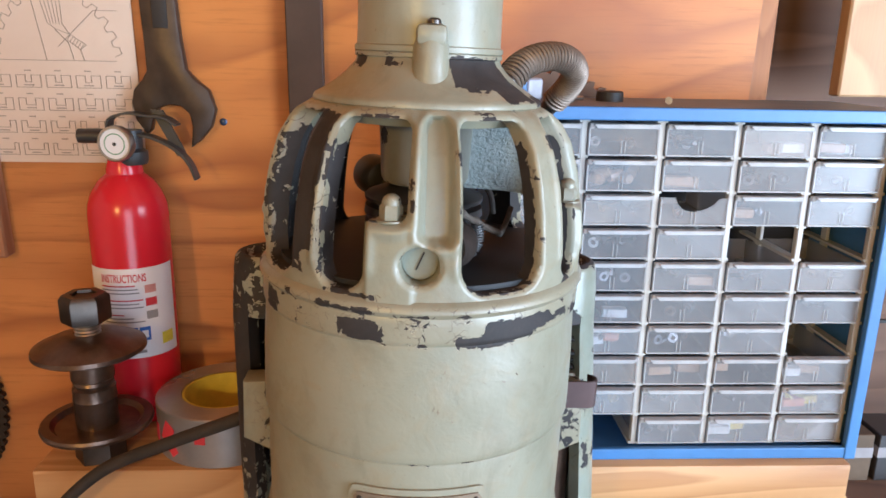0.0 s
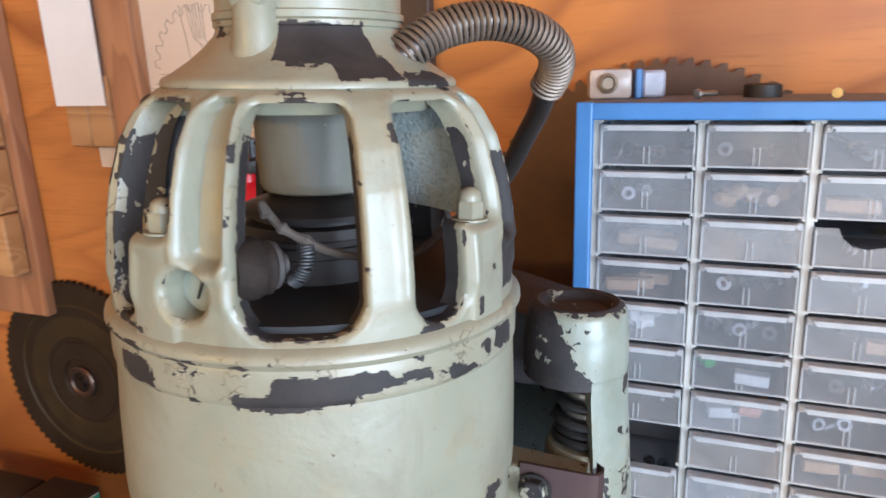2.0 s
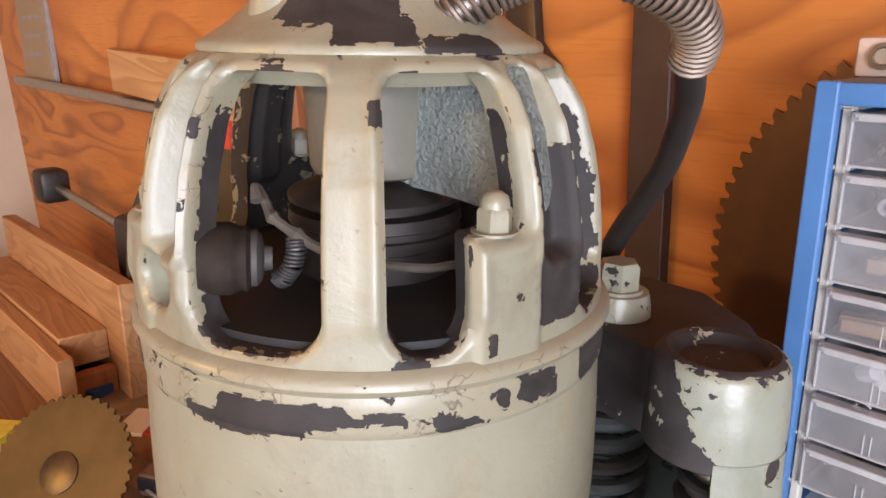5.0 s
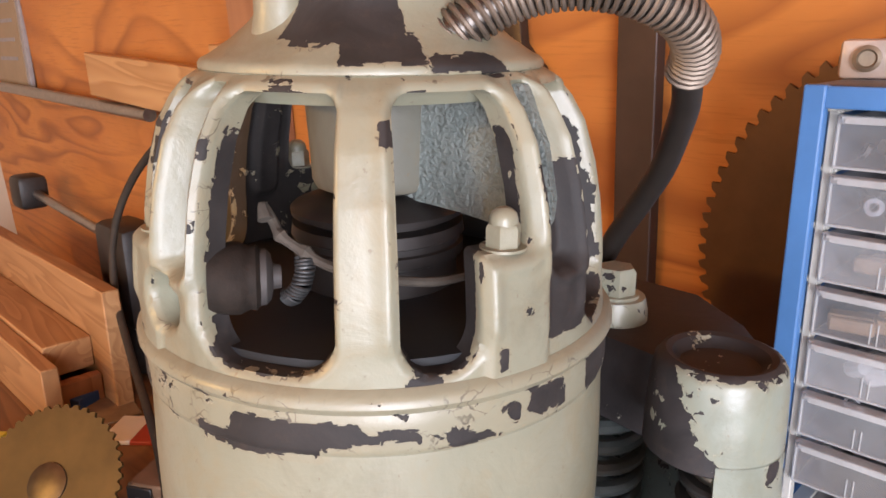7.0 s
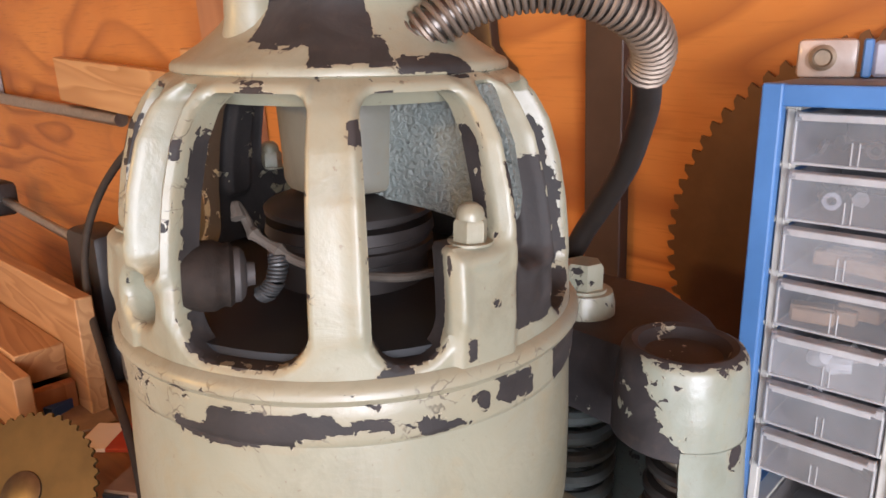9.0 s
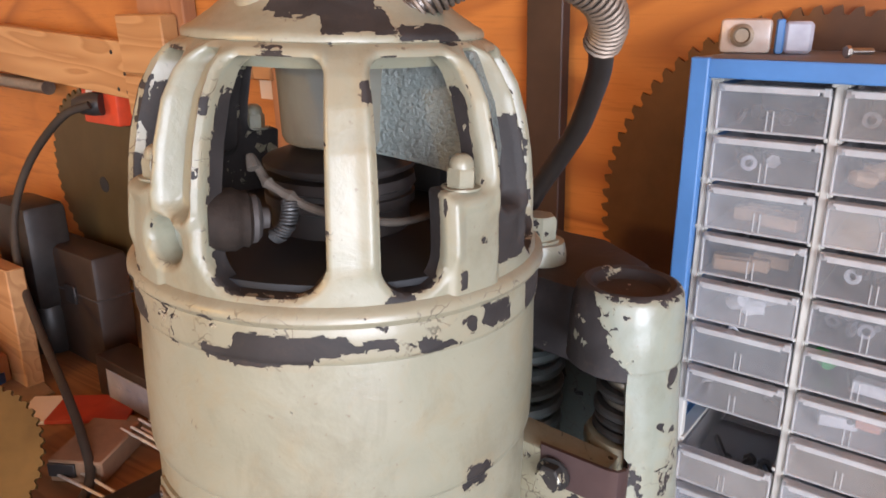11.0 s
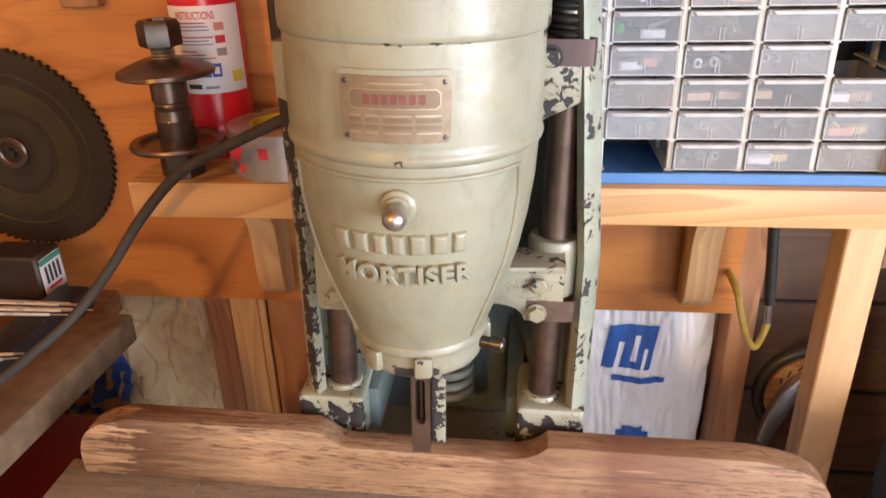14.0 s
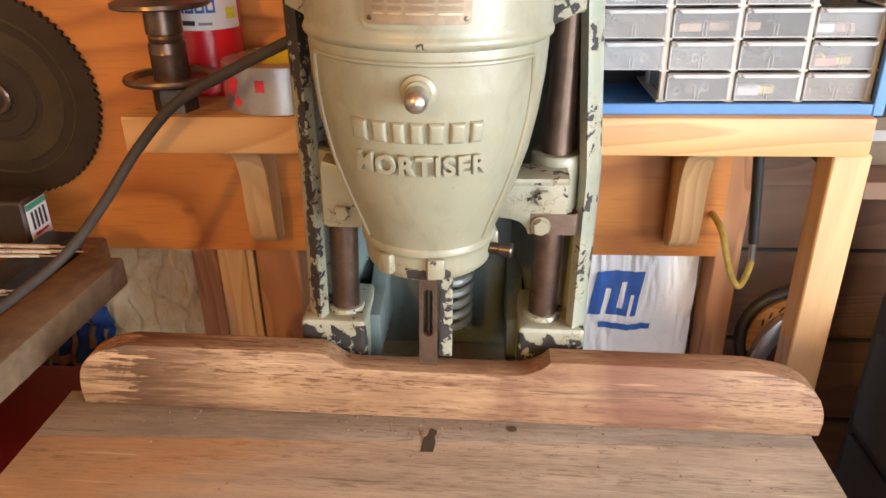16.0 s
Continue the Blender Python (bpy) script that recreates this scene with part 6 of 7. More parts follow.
FAINT_INK = plain("faded_ink", (0.30, 0.25, 0.20), 0.8, 0.0, 0.2, 200)
for r in range(4):
    for c in range(7):
        x, z = 0.0962 - c * 0.0282 - 0.0006 * r, -0.0236 - r * 0.0218
        bm = bmesh.new()
        n_, d_ = 0.0028 + 0.0016 * r, -0.0010
        way = [(-0.0115, 0.0055), (-0.0115, -0.0060), (0.0115, -0.0060), (0.0115, 0.0055), (n_, 0.0055), (n_, d_), (-n_, d_), (-n_, 0.0055), (-0.0115, 0.0055)]
        for (xa, za), (xb, zb) in zip(way, way[1:]):
            ink(bm, x + xa, z + za, x + xb, z + zb)
        ink(bm, x - 0.004, z - 0.0038, x + 0.004, z - 0.0038, 0.0010)
        ink(bm, x - 0.0025, z + 0.0098, x + 0.0025, z + 0.0098, 0.0010)
        part("drawing", bm, FAINT_INK, ch, smooth=False)
# half a toothed wheel over a base line, with a chisel on it
bm = bmesh.new()
CX_, CZ_ = 0.0426, -0.0041
ink(bm, CX_ - 0.054, CZ_, CX_ + 0.054, CZ_)
last = None
for k in range(13):
    for da, rr in ((0.0, 0.0535), (2.0, 0.0600), (7.0, 0.0590), (9.0, 0.0535)):
        a = radians(4 + 13.5 * k + da)
        p = (CX_ + rr * math.cos(a), CZ_ + rr * 1.12 * math.sin(a))
        if last:
            ink(bm, *last, *p)
        last = p
for k in range(6):
    t_ = k / 5
    ink(bm, 0.0300 + 0.0200 * t_, 0.062, 0.0365 + 0.0135 * t_, 0.0300 - 0.0010 * t_, 0.0005)
    ink(bm, 0.0530 + 0.0022 * k, 0.0150 - 0.0018 * k, 0.0562 + 0.0022 * k, 0.0195 - 0.0018 * k, 0.0005)
for a in ((0.0225, 0.0620, 0.0315, -0.0035), (0.0365, 0.0300, 0.0440, 0.0245), (0.0500, 0.0290, 0.0560, 0.0200), (0.0440, 0.0245, 0.0560, 0.0200), (0.0560, 0.0200, 0.0700, 0.0105), (0.0530, 0.0150, 0.0640, 0.0060),
          (0.0700, 0.0105, 0.0640, 0.0060), (0.0430, 0.0240, 0.0540, 0.0120), (0.0540, 0.0120, 0.0570, -0.0040), (0.0640, 0.0060, 0.0665, -0.0040), (0.0440, 0.0090, 0.0800, 0.0420), (0.0800, 0.0420, 0.1010, 0.0420)):
    ink(bm, *a)
part("drawing", bm, FAINT_INK, ch, smooth=False)


def saw_blade(name, x, z, r, teeth, label, y=0.822, mat=None, depth=0.006, tooth=0.004, hole=0.0127):
    b = thing(name, pose(x, y, z, 2.6), label, "saw blade")
    pts = []
    for k in range(teeth):
        a0 = 2 * math.pi * k / teeth
        for da, rr in ((0.0, r - tooth), (0.15, r), (0.5, r - tooth * 0.25), (0.72, r - tooth)):
            a = a0 + da * 2 * math.pi / teeth
            pts.append((rr * math.cos(a), rr * math.sin(a)))
    part("disc", prism(pts, depth, pose(0, depth / 2, 0, 90)), mat or IRON_BLACK, b)
    part("arbor_hole", lathe([(0, 0), (hole, 0), (hole, 0.0006), (0, 0.0006)], 20, pose(0, -depth / 2, 0, 90)), BLACK_INK, b)
    return b


b1 = saw_blade("saw_disc", -0.616, 1.080, 0.131, 80, "dark sooty circular saw blade hung on the plywood", y=0.841, mat=plain("sooty_blade", (0.032, 0.019, 0.010), 0.62, 0.0, 0.5, 22, 0.15, 0.25))
part("hub_ring", lathe([(0.013, 0), (0.021, 0), (0.021, 0.004), (0.019, 0.006), (0.015, 0.006), (0.013, 0.004)], 32, pose(0, -0.004, 0, 90)), STEEL_BROWN, b1, "worn steel hub ring")
for k, (ra, rb, d) in enumerate(((0.030, 0.052, 0.0016), (0.058, 0.086, 0.0010), (0.098, 0.101, 0.0014))):
    part("blade_ring", lathe([(ra, 0), (ra + 0.001, d), (rb - 0.001, d), (rb, 0)], 64, pose(0, -0.003, 0, 90)), plain("sooty_ring", (0.038 + 0.012 * k, 0.025 + 0.008 * k, 0.015), 0.5, 0.1, 0.5, 30, 0.15, 0.3), b1)
part("hub_nut", lathe([(0, 0.008), (0.006, 0.008), (0.007, 0.003), (0.0125, 0.003), (0.0125, 0)], 24, pose(0, -0.004, 0, 90)), STEEL_DARK, b1)
b2 = saw_blade("saw_disc", 0.068, 1.291, 0.161, 78, "large rusty brown saw blade behind the blue cabinet", y=0.8325, mat=plain("rusty_blade", (0.17, 0.09, 0.05), 0.42, 0.6, 0.4, 14, col2=(0.06, 0.035, 0.025)), depth=0.003, tooth=0.0062)
structure("trim_post", box((0.034, 0.014, 1.19), (-0.147, wall_y(1.82) - 0.008, 1.812), 0.001, (2.6, 0, 0)), plain("brown_strip", (0.055, 0.032, 0.024), 0.5, 0.3, 0.4, 30), "dark steel strip fixed upright on the plywood")

# ---- studs, siding and insulation below the plywood ----
structure("stud_right", box((0.034, 0.05, 2.36), (0.310, 0.883, 1.18), 0.002), STUD, "rough brown wall stud at the end of the plywood")
structure("corner_board", box((0.13, 0.02, 0.95), (0.470, 0.872, 1.90), 0.002), PINE_Z, "pale board beside the dark siding")
for x, w, mt, lb in ((-0.402, 0.036, STUD, "rough brown stud"), (-0.363, 0.040, PINE_Z, "weathered pale stud"), (-0.337, 0.010, PINE_Z, "thin pale batten"), (-0.298, 0.060, STUD, "wide brown stud"), (-1.0, 0.04, STUD, "rough brown stud")):
    structure("stud", box((w, 0.06, 0.868), (x, 0.905, 0.434), 0.002), mt, lb + " under the plywood")
for k in range(6):
    structure("siding_joint", box((4.3, 0.006, 0.004), (0, 0.988, 0.35 + 0.155 * k)), BLACK_INK, "dark gap between siding boards")


def bag(x0, x1, z0, z1, y, seed, label, mat, crumple=1.0):
    """A plastic-wrapped bat of insulation, creased."""
    b = thing("insulation_bag", pose((x0 + x1) / 2, y + 0.03, z0), label, "insulation")
    lift = [0.0012]
    bm = bmesh.new()
    nx, nz = 90, 90
    w, h = x1 - x0, z1 - z0
    g = []

    def creases(u, v):
        cr = noise.noise(Vector((u * 7 + seed, v * 3.0, 0.5))) * 0.006 + abs(noise.noise(Vector((u * 16, v * 6 + seed, 1.5)))) * -0.006
        cr += abs(noise.noise(Vector((u * 9 + v * 6, v * 9 - u * 5 + seed, 2.5)))) * -0.012 * (crumple - 0.6)
        return cr * crumple + noise.noise(Vector((u * 40, v * 14, seed + 3.0))) * 0.0014

    for i in range(nx + 1):
        col = []
        for j in range(nz + 1):
            u, v = i / nx, j / nz
            e = min(u, 1 - u, v, 1 - v)
            bulge = -0.022 * (1 - math.exp(-e * 9))
            cr = creases(u, v)
            col.append(bm.verts.new((-w / 2 + w * u, bulge + cr, h * v)))
        g.append(col)
    for i in range(nx):
        for j in range(nz):
            bm.faces.new((g[i][j], g[i + 1][j], g[i + 1][j + 1], g[i][j + 1]))
    back = add_box(bm, (w * 0.98, 0.04, h * 0.98), (0, 0.026, h / 2), 0.006)
    bmesh.ops.recalc_face_normals(bm, faces=bm.faces)
    film = part("film", bm, mat, b)

    def surf(px, pz):
        u, v = (px + w / 2) / w, pz / h
        i, j = min(nx, max(0, int(u * nx))), min(nz, max(0, int(v * nz)))
        e = min(u, 1 - u, v, 1 - v)
        return Vector((px, -0.022 * (1 - math.exp(-e * 9)) + creases(u, v) - lift[0], pz))

    def print_patch(name, cells, s, ox, oz, mat):
        lift[0] = 0.0034 if name.endswith("gap") else 0.0022
        bm = bmesh.new()
        for (cx, cz, cw, ch, sk) in cells:
            n = 18
            gg = [[bm.verts.new(surf(ox + s * (cx + cw * i / n + sk * (cz + ch * j / n)), oz + s * (cz + ch * j / n))) for j in range(n + 1)] for i in range(n + 1)]
            for i in range(n):
                for j in range(n):
                    bm.faces.new((gg[i][j], gg[i + 1][j], gg[i + 1][j + 1], gg[i][j + 1]))
        part(name, bm, mat, film)
    return b, print_patch


LOGO = [(0.0, 0.0, 1.0, 1.0, 0.15)]
LOGO_GAPS = [(0.26, 0.0, 0.11, 0.62, 0.15), (0.56, 0.18, 0.11, 0.60, 0.15), (0.80, 0.0, 0.07, 0.5, 0.15)]
b, pp = bag(0.085, 0.287, 0.46, 0.868, 0.875, 2, "white plastic insulation bag with a blue printed emblem", BAG)
pp("emblem", LOGO, 0.066, -0.048, 0.300, BLUE_INK)
pp("emblem_gap", [(a, c, w, h, k) for a, c, w, h, k in LOGO_GAPS], 0.066, -0.048, 0.300, BAG)
pp("printed_bar", [(0, 0, 1.0, 0.13, 0)], 0.072, -0.032, 0.278, BLUE_INK)
pp("round_stamp", [(0, 0.2, 1.0, 0.6, 0), (0.2, 0, 0.6, 1.0, 0)], 0.045, -0.02, 0.16, BLUE_INK)
b, pp = bag(-0.70, -0.418, 0.46, 0.868, 0.885, 5, "crumpled white plastic insulation bag under the plywood", BAG_WARM, 2.0)
pp("emblem", LOGO, 0.090, -0.105, 0.205, BLUE_INK)
pp("emblem_gap", LOGO_GAPS, 0.090, -0.105, 0.205, BAG_WARM)
pp("printed_bar", [(0, 0, 1.0, 0.13, 0)], 0.10, -0.125, 0.175, BLUE_INK)

# ---- things at the right end ----
hk = thing("wall_hook", pose(0.297, 0.80, 0.852), "bent steel hook with worn yellow coating hanging by the stud", "hook")
pts = smooth_path([Vector(p) for p in ((-0.016, 0.052, 0.076), (-0.015, 0.012, 0.070), (-0.011, 0.0, 0.050), (0.000, -0.001, 0.016), (0.0085, -0.002, 0.003), (0.0135, -0.002, 0.003), (0.0185, -0.002, 0.018), (0.0215, -0.002, 0.036))], 6)
part("coated_bend", sweep(pts, 0.0042, 10), plain("worn_yellow_coat", (0.50, 0.36, 0.08), 0.5, 0.0, 0.45, 80), hk, "yellow dipped plastic coating")
part("bare_tip", sweep([Vector((0.0212, -0.002, 0.034)), Vector((0.0205, -0.002, 0.048)), Vector((0.0195, -0.002, 0.062))], 0.0040, 10), STEEL_BRIGHT, hk, "bright steel tip")
part("black_sleeve", sweep([Vector((0.0196, -0.002, 0.061)), Vector((0.014, 0.0, 0.12)), Vector((0.006, 0.002, 0.208))], 0.0062, 10), RUBBER, hk, "black rubber sleeve")
cs = thing("circular_saw", pose(0.4134, 0.86, 0.746), "hand circular saw with black guard and silver casting, hung up", "saw")
part("guard", sweep([Vector((0.068 * math.cos(radians(a)), 0, 0.068 * math.sin(radians(a)))) for a in range(85, 236, 10)], 0.0085, 10), BLACK_PLASTIC, cs, "black blade guard")
ring_ = [(r * math.cos(radians(a)), r * math.sin(radians(a))) for r, seq in ((0.062, range(85, 226, 10)), (0.045, range(225, 84, -10))) for a in seq]
part("scale_ring", prism(ring_, 0.006, pose(0, -0.004, 0, 90)), PINE, cs, "tan marked ring")
for a in (150, 135, 118, 100):
    part("ring_mark", box((0.010, 0.001, 0.002), (0.0535 * math.cos(radians(a)), -0.0145, 0.0535 * math.sin(radians(a))), 0, (0, 60 - a, 0)), BLACK_INK, cs)
arm_ = [(-0.066, -0.066), (-0.052, -0.072), (-0.041, -0.040), (-0.028, -0.004), (-0.012, 0.008), (0.030, 0.010), (0.030, 0.036), (-0.004, 0.044), (-0.028, 0.036), (-0.048, 0.010), (-0.060, -0.030)]
part("casting", prism(arm_, 0.014, pose(0, -0.010, 0, 90), 0.002), plain("cast_aluminium", (0.55, 0.55, 0.56), 0.34, 0.85, 0.2, 60), cs, "silver cast arm")
chest = thing("tool_chest", pose(0.66, 0.45, 0), "tall dark navy tool chest", "chest")
part("body", box((0.46, 0.52, 0.90), (0, 0, 0.45), 0.008, seg=2), NAVY, chest)
for k in range(6):
    part("chest_drawer", box((0.006, 0.48, 0.130), (-0.232, 0, 0.085 + 0.142 * k), 0.002), NAVY, chest)
pl = thing("black_pole", pose(0.418, 0.42, 0), "black pole leaning upright beside the chest", "pole")
part("shaft", sweep([Vector((0, 0, 0.0)), Vector((0.01, 0.05, 0.6)), Vector((0.026, 0.16, 1.3))], 0.007, 10), BLACK_PLASTIC, pl)
OLD_CARTON = plain("old_brown_carton", (0.11, 0.075, 0.045), 0.8, 0.0, 0.35, 40)
for k, mt in enumerate((OLD_CARTON, BLACK_PLASTIC, OLD_CARTON)):
    cn = thing("paint_carton", pose(0.432 + 0.05 * k, 0.80, 1.02), "small printed carton on the chest", "carton", "cartons")
    part("carton_body", box((0.044, 0.05, 0.055), (0, 0, 0.0275), 0.001), mt, cn)
    cn.location.z = 1.02
    part("printed_band", box((0.0445, 0.0504, 0.012), (0, 0, 0.034), 0), GREY_INK, cn)
sh = thing("side_shelf", pose(0.56, 0.79, 1.0), "dark shelf board carrying cartons", "shelf")
part("board", box((0.34, 0.14, 0.02), (0, 0, 0.01), 0.001), SIDING, sh)
part("bearer", box((0.03, 0.12, 1.0), (0.1, 0, -0.5), 0.001), SIDING, sh)

# ---- on top of the cabinet ----
lk = thing("line_level_block", pose(0.042, 0.757, 1.4226, 0, 0, 14), "small clear and blue plastic block with a brass knob", "block")
part("shell", box((0.030, 0.022, 0.021), (-0.010, 0, 0.0105), 0.003, seg=2), clear_plastic("smoky_clear", (0.55, 0.45, 0.38), 0.15, 0.75), lk)
part("blue_end", box((0.005, 0.0225, 0.0205), (0.0095, 0, 0.0105), 0.001), BLUE, lk)
part("end_block", box((0.016, 0.021, 0.019), (0.020, 0, 0.0100), 0.002), clear_plastic("milky_clear", (0.5, 0.52, 0.6), 0.2, 0.7), lk)
part("knob", lathe([(0, 0), (0.007, 0), (0.007, 0.003), (0.005, 0.004), (0.004, 0.0025), (0, 0.0025)], 20, pose(-0.012, -0.011, 0.011, 90)), BRASS, lk)
for x, y, rz, L in ((0.093, 0.735, 40, 0.016), (0.176, 0.725, 75, 0.018)):
    bt = thing("loose_bolt", pose(x, y, 1.4226 + 0.0034, 0, 90, rz), "small zinc bolt lying on the cabinet", "bolt", "loose bolts")
    bm = bmesh.new()
    add_hex(bm, 0.0034, 0.003, pose(0, 0, 0))
    part("bolt_head", bm, STEEL_BRIGHT, bt)
    part("bolt_shank", lathe([(0, 0.003), (0.0019, 0.003), (0.0019, L), (0, L)], 10), STEEL_BRIGHT, bt)
pk = thing("rubber_foot", pose(0.135, 0.765, 1.4226), "round black rubber foot lying on the cabinet", "rubber foot")
part("puck", lathe([(0, 0), (0.0125, 0), (0.012, 0.008), (0.010, 0.009), (0, 0.009)], 24), RUBBER, pk)

# ---- wall things on the left ----
def board(name, size, loc, mat, label, cat="board", rot=(2.6, 0, 0)):
    b = thing(name, pose(*loc, *rot), label, cat)
    part("timber", box(size, (0, 0, 0), 0.002), mat, b)
    return b


board("hanging_plank", (0.046, 0.018, 0.50), (-0.474, wall_y(1.5) - 0.010, 1.504), STUD, "dark brown plank hung upright on the plywood")
for x in (-0.536, -0.5045):
    board("backing_block", (0.031, 0.020, 0.075), (x, wall_y(1.42) - 0.014, 1.412), DIM_PINE, "small tan wood block under a paper strip", "block")
ps = thing("paper_strip", pose(-0.525, wall_y(1.51) - 0.027, 1.513, 2.6), "blank white paper strip pinned over wood blocks", "paper")
part("sheet", box((0.068, 0.0012, 0.19), (0, 0, 0)), WHITE_PAPER, ps)
board("hanging_plank", (0.098, 0.020, 0.60), (-0.690, wall_y(1.46) - 0.011, 1.466), STUD, "brown plank hung upright behind pale blocks")
for k, z in enumerate((1.259, 1.334, 1.409)):
    board("pale_block", (0.100, 0.024, 0.073), (-0.703, wall_y(z) - 0.034, z), PINE, "pale squared block of pine on the plank")
hb = board("drilled_board", (0.50, 0.020, 0.074), (-0.955, wall_y(1.387) - 0.030, 1.385), PINE, "pale pine batten with drilled holes on the wall", rot=(2.6, 3, 0))
for x, z in ((0.170, 0.022), (0.222, 0.020), (0.196, -0.004), (0.222, -0.028), (0.176, -0.026), (0.198, -0.028)):
    part("drilled_hole", lathe([(0, 0), (0.003, 0), (0.003, 0.0006), (0, 0.0006)], 10, pose(x, -0.0100, z, 90)), BLACK_INK, hb)
ob_ = thing("outlet_box", pose(-0.872, wall_y(1.325) - 0.012, 1.325), "red electrical outlet box with a plug in it", "outlet")
part("cover", box((0.094, 0.024, 0.066), (0, 0, 0), 0.004, seg=2), plain("orange_red_plastic", (0.62, 0.07, 0.025), 0.45), ob_)
part("white_spot", lathe([(0, 0), (0.008, 0), (0.008, 0.002), (0, 0.002)], 16, pose(-0.020, -0.012, 0.012, 90)), WHITE_PAPER, ob_)
pg = thing("power_plug", pose(-0.865, wall_y(1.325) - 0.03, 1.318), "black power plug with a drooping cord", "plug")
part("plug_body", lathe([(0, 0), (0.016, 0), (0.017, 0.012), (0.014, 0.028), (0.008, 0.040), (0, 0.042)], 20, pose(0.014, 0, 0.006, 90, 0, -50)), BLACK_PLASTIC, pg)
cord = smooth_path([Vector(p) - Vector((-0.865, wall_y(1.325) - 0.03, 1.318)) for p in ((-0.842, 0.782, 1.3255), (-0.872, 0.755, 1.3080), (-0.938, 0.732, 1.2420), (-0.962, 0.708, 1.1642), (-0.930, 0.688, 1.0870), (-0.836, 0.662, 1.0300), (-0.715, 0.630, 0.9900), (-0.640, 0.608, 0.9620), (-0.588, 0.585, 0.9350), (-0.560, 0.540, 0.9250), (-0.550, 0.470, 0.9240))], 8)
part("cord", sweep(cord, 0.0058, 10), CABLE, pg)
b3 = saw_blade("saw_disc", -0.935, 1.190, 0.150, 48, "worn yellow-brown saw blade hung on the plywood", y=0.838, mat=plain("lacquered_blade", (0.12, 0.082, 0.034), 0.4, 0.5, 0.35, 12), depth=0.004, tooth=0.007)
for x, z, r in ((-1.245, 1.552, 0.157), (-0.890, 1.563, 0.125)):
    saw_blade("saw_disc", x, z, r, 24, "grey-green abrasive disc hung on the plywood", y=0.828, mat=plain("grey_green_disc", (0.085, 0.07, 0.034), 0.6, 0.2, 0.2, 20), depth=0.004, tooth=0.0)
pp_ = thing("pipe_rail", pose(-1.42, 0.805, 1.349), "grey steel pipe rail along the wall", "pipe")
part("pipe", lathe([(0, -0.42), (0.011, -0.42), (0.011, 0.42), (0, 0.42)], 16, pose(0, 0, 0, 0, 91.5, 0)), STEEL_BRIGHT, pp_)
p2 = thing("pipe_clamp", pose(-1.28, 0.77, 1.13), "bar clamp with cast iron jaws on the wall", "clamp")
part("pipe", lathe([(0, -0.30), (0.009, -0.30), (0.009, 0.22), (0, 0.22)], 16, pose(0, 0, 0, 0, 94, 0)), STEEL_BRIGHT, p2)
part("jaw", box((0.115, 0.07, 0.17), (0.255, -0.015, -0.045), 0.014, seg=2), IRON_BLACK, p2)
# black form added under the jaw for an unidentified dark mass and its shadow
part("screw_handle", lathe([(0, 0), (0.030, 0), (0.034, 0.01), (0.032, 0.07), (0.024, 0.085), (0, 0.087)], 24, pose(0.28, -0.02, -0.205)), IRON_BLACK, p2)
part("jaw", box((0.07, 0.06, 0.07), (-0.27, -0.005, 0.02), 0.012, seg=2), IRON_BLACK, p2)
fr = thing("framed_sheet", pose(-1.72, 0.826, 1.50), "printed sheet in a grey frame", "frame")
part("frame_edge", box((0.22, 0.012, 0.30), (0, 0, 0), 0.003), GREY_INK, fr)
part("sheet", box((0.19, 0.004, 0.27), (0, -0.006, 0)), plain("brown_card", (0.30, 0.22, 0.14), 0.7, 0.0, 0.15, 20), fr)
for k in range(5):
    part("printed_bar", box((0.12, 0.001, 0.008), (0, -0.0085, 0.08 - 0.04 * k)), GREY_INK, fr)

# ---- left bench and its clutter ----
BZ = 0.918
DARK_CASE = plain("dark_brown_plastic", (0.030, 0.017, 0.011), 0.5, 0.0, 0.4, 50)
GREY_CARD = plain("dusty_card", (0.27, 0.20, 0.14), 0.75, 0.0, 0.35, 40)
OLD_ROD = plain("dusty_flux", (0.52, 0.47, 0.40), 0.7, 0.0, 0.25, 120)
bench = thing("work_bench", pose(-1.19, 0.50, 0), "low work bench with a tan top and dark steel edge", "bench")
part("benchtop", box((1.42, 0.60, 0.03), (0, -0.02, BZ - 0.015), 0.003), wood("dusty_bench", (0.12, 0.056, 0.024), (0.27, 0.135, 0.058), "x", 12.0), bench)
part("steel_edge", box((0.056, 0.62, 0.035), (0.728, -0.11, BZ - 0.004), 0.004, (0, 0, -3), 2), plain("worn_brown_edge", (0.19, 0.118, 0.062), 0.62, 0.0, 0.5, 55, 0.6, col2=(0.06, 0.040, 0.026)), bench, "worn dark brown edge beam")
part("steel_edge", box((0.040, 0.60, 0.045), (0.665, -0.06, BZ + 0.004), 0.004, (0, 0, -3), 2), IRON_BLACK, bench)
for x in (-0.62, 0.30):
    for y in (-0.10, 0.20):
        part("leg", box((0.06, 0.06, 0.888), (x, y, 0.444), 0.003), STUD, bench)
rc = thing("red_tool_chest", pose(-0.74, 0.50, 0), "dark red steel tool chest under the bench", "chest")
part("body", box((0.50, 0.46, 0.76), (0, 0, 0.38), 0.008, seg=2), plain("dark_red_enamel", (0.30, 0.018, 0.014), 0.35, 0.0, 0.2, 30), rc)
for k in range(5):
    part("chest_drawer", box((0.47, 0.006, 0.125), (0, -0.232, 0.09 + 0.14 * k), 0.002), RED, rc)
case = thing("tool_case", pose(-0.985, 0.785, BZ), "dark upright tool case standing against the wall", "case")
part("shell", box((0.262, 0.060, 0.186), (0, 0, 0.093), 0.010, seg=2), DARK_CASE, case)
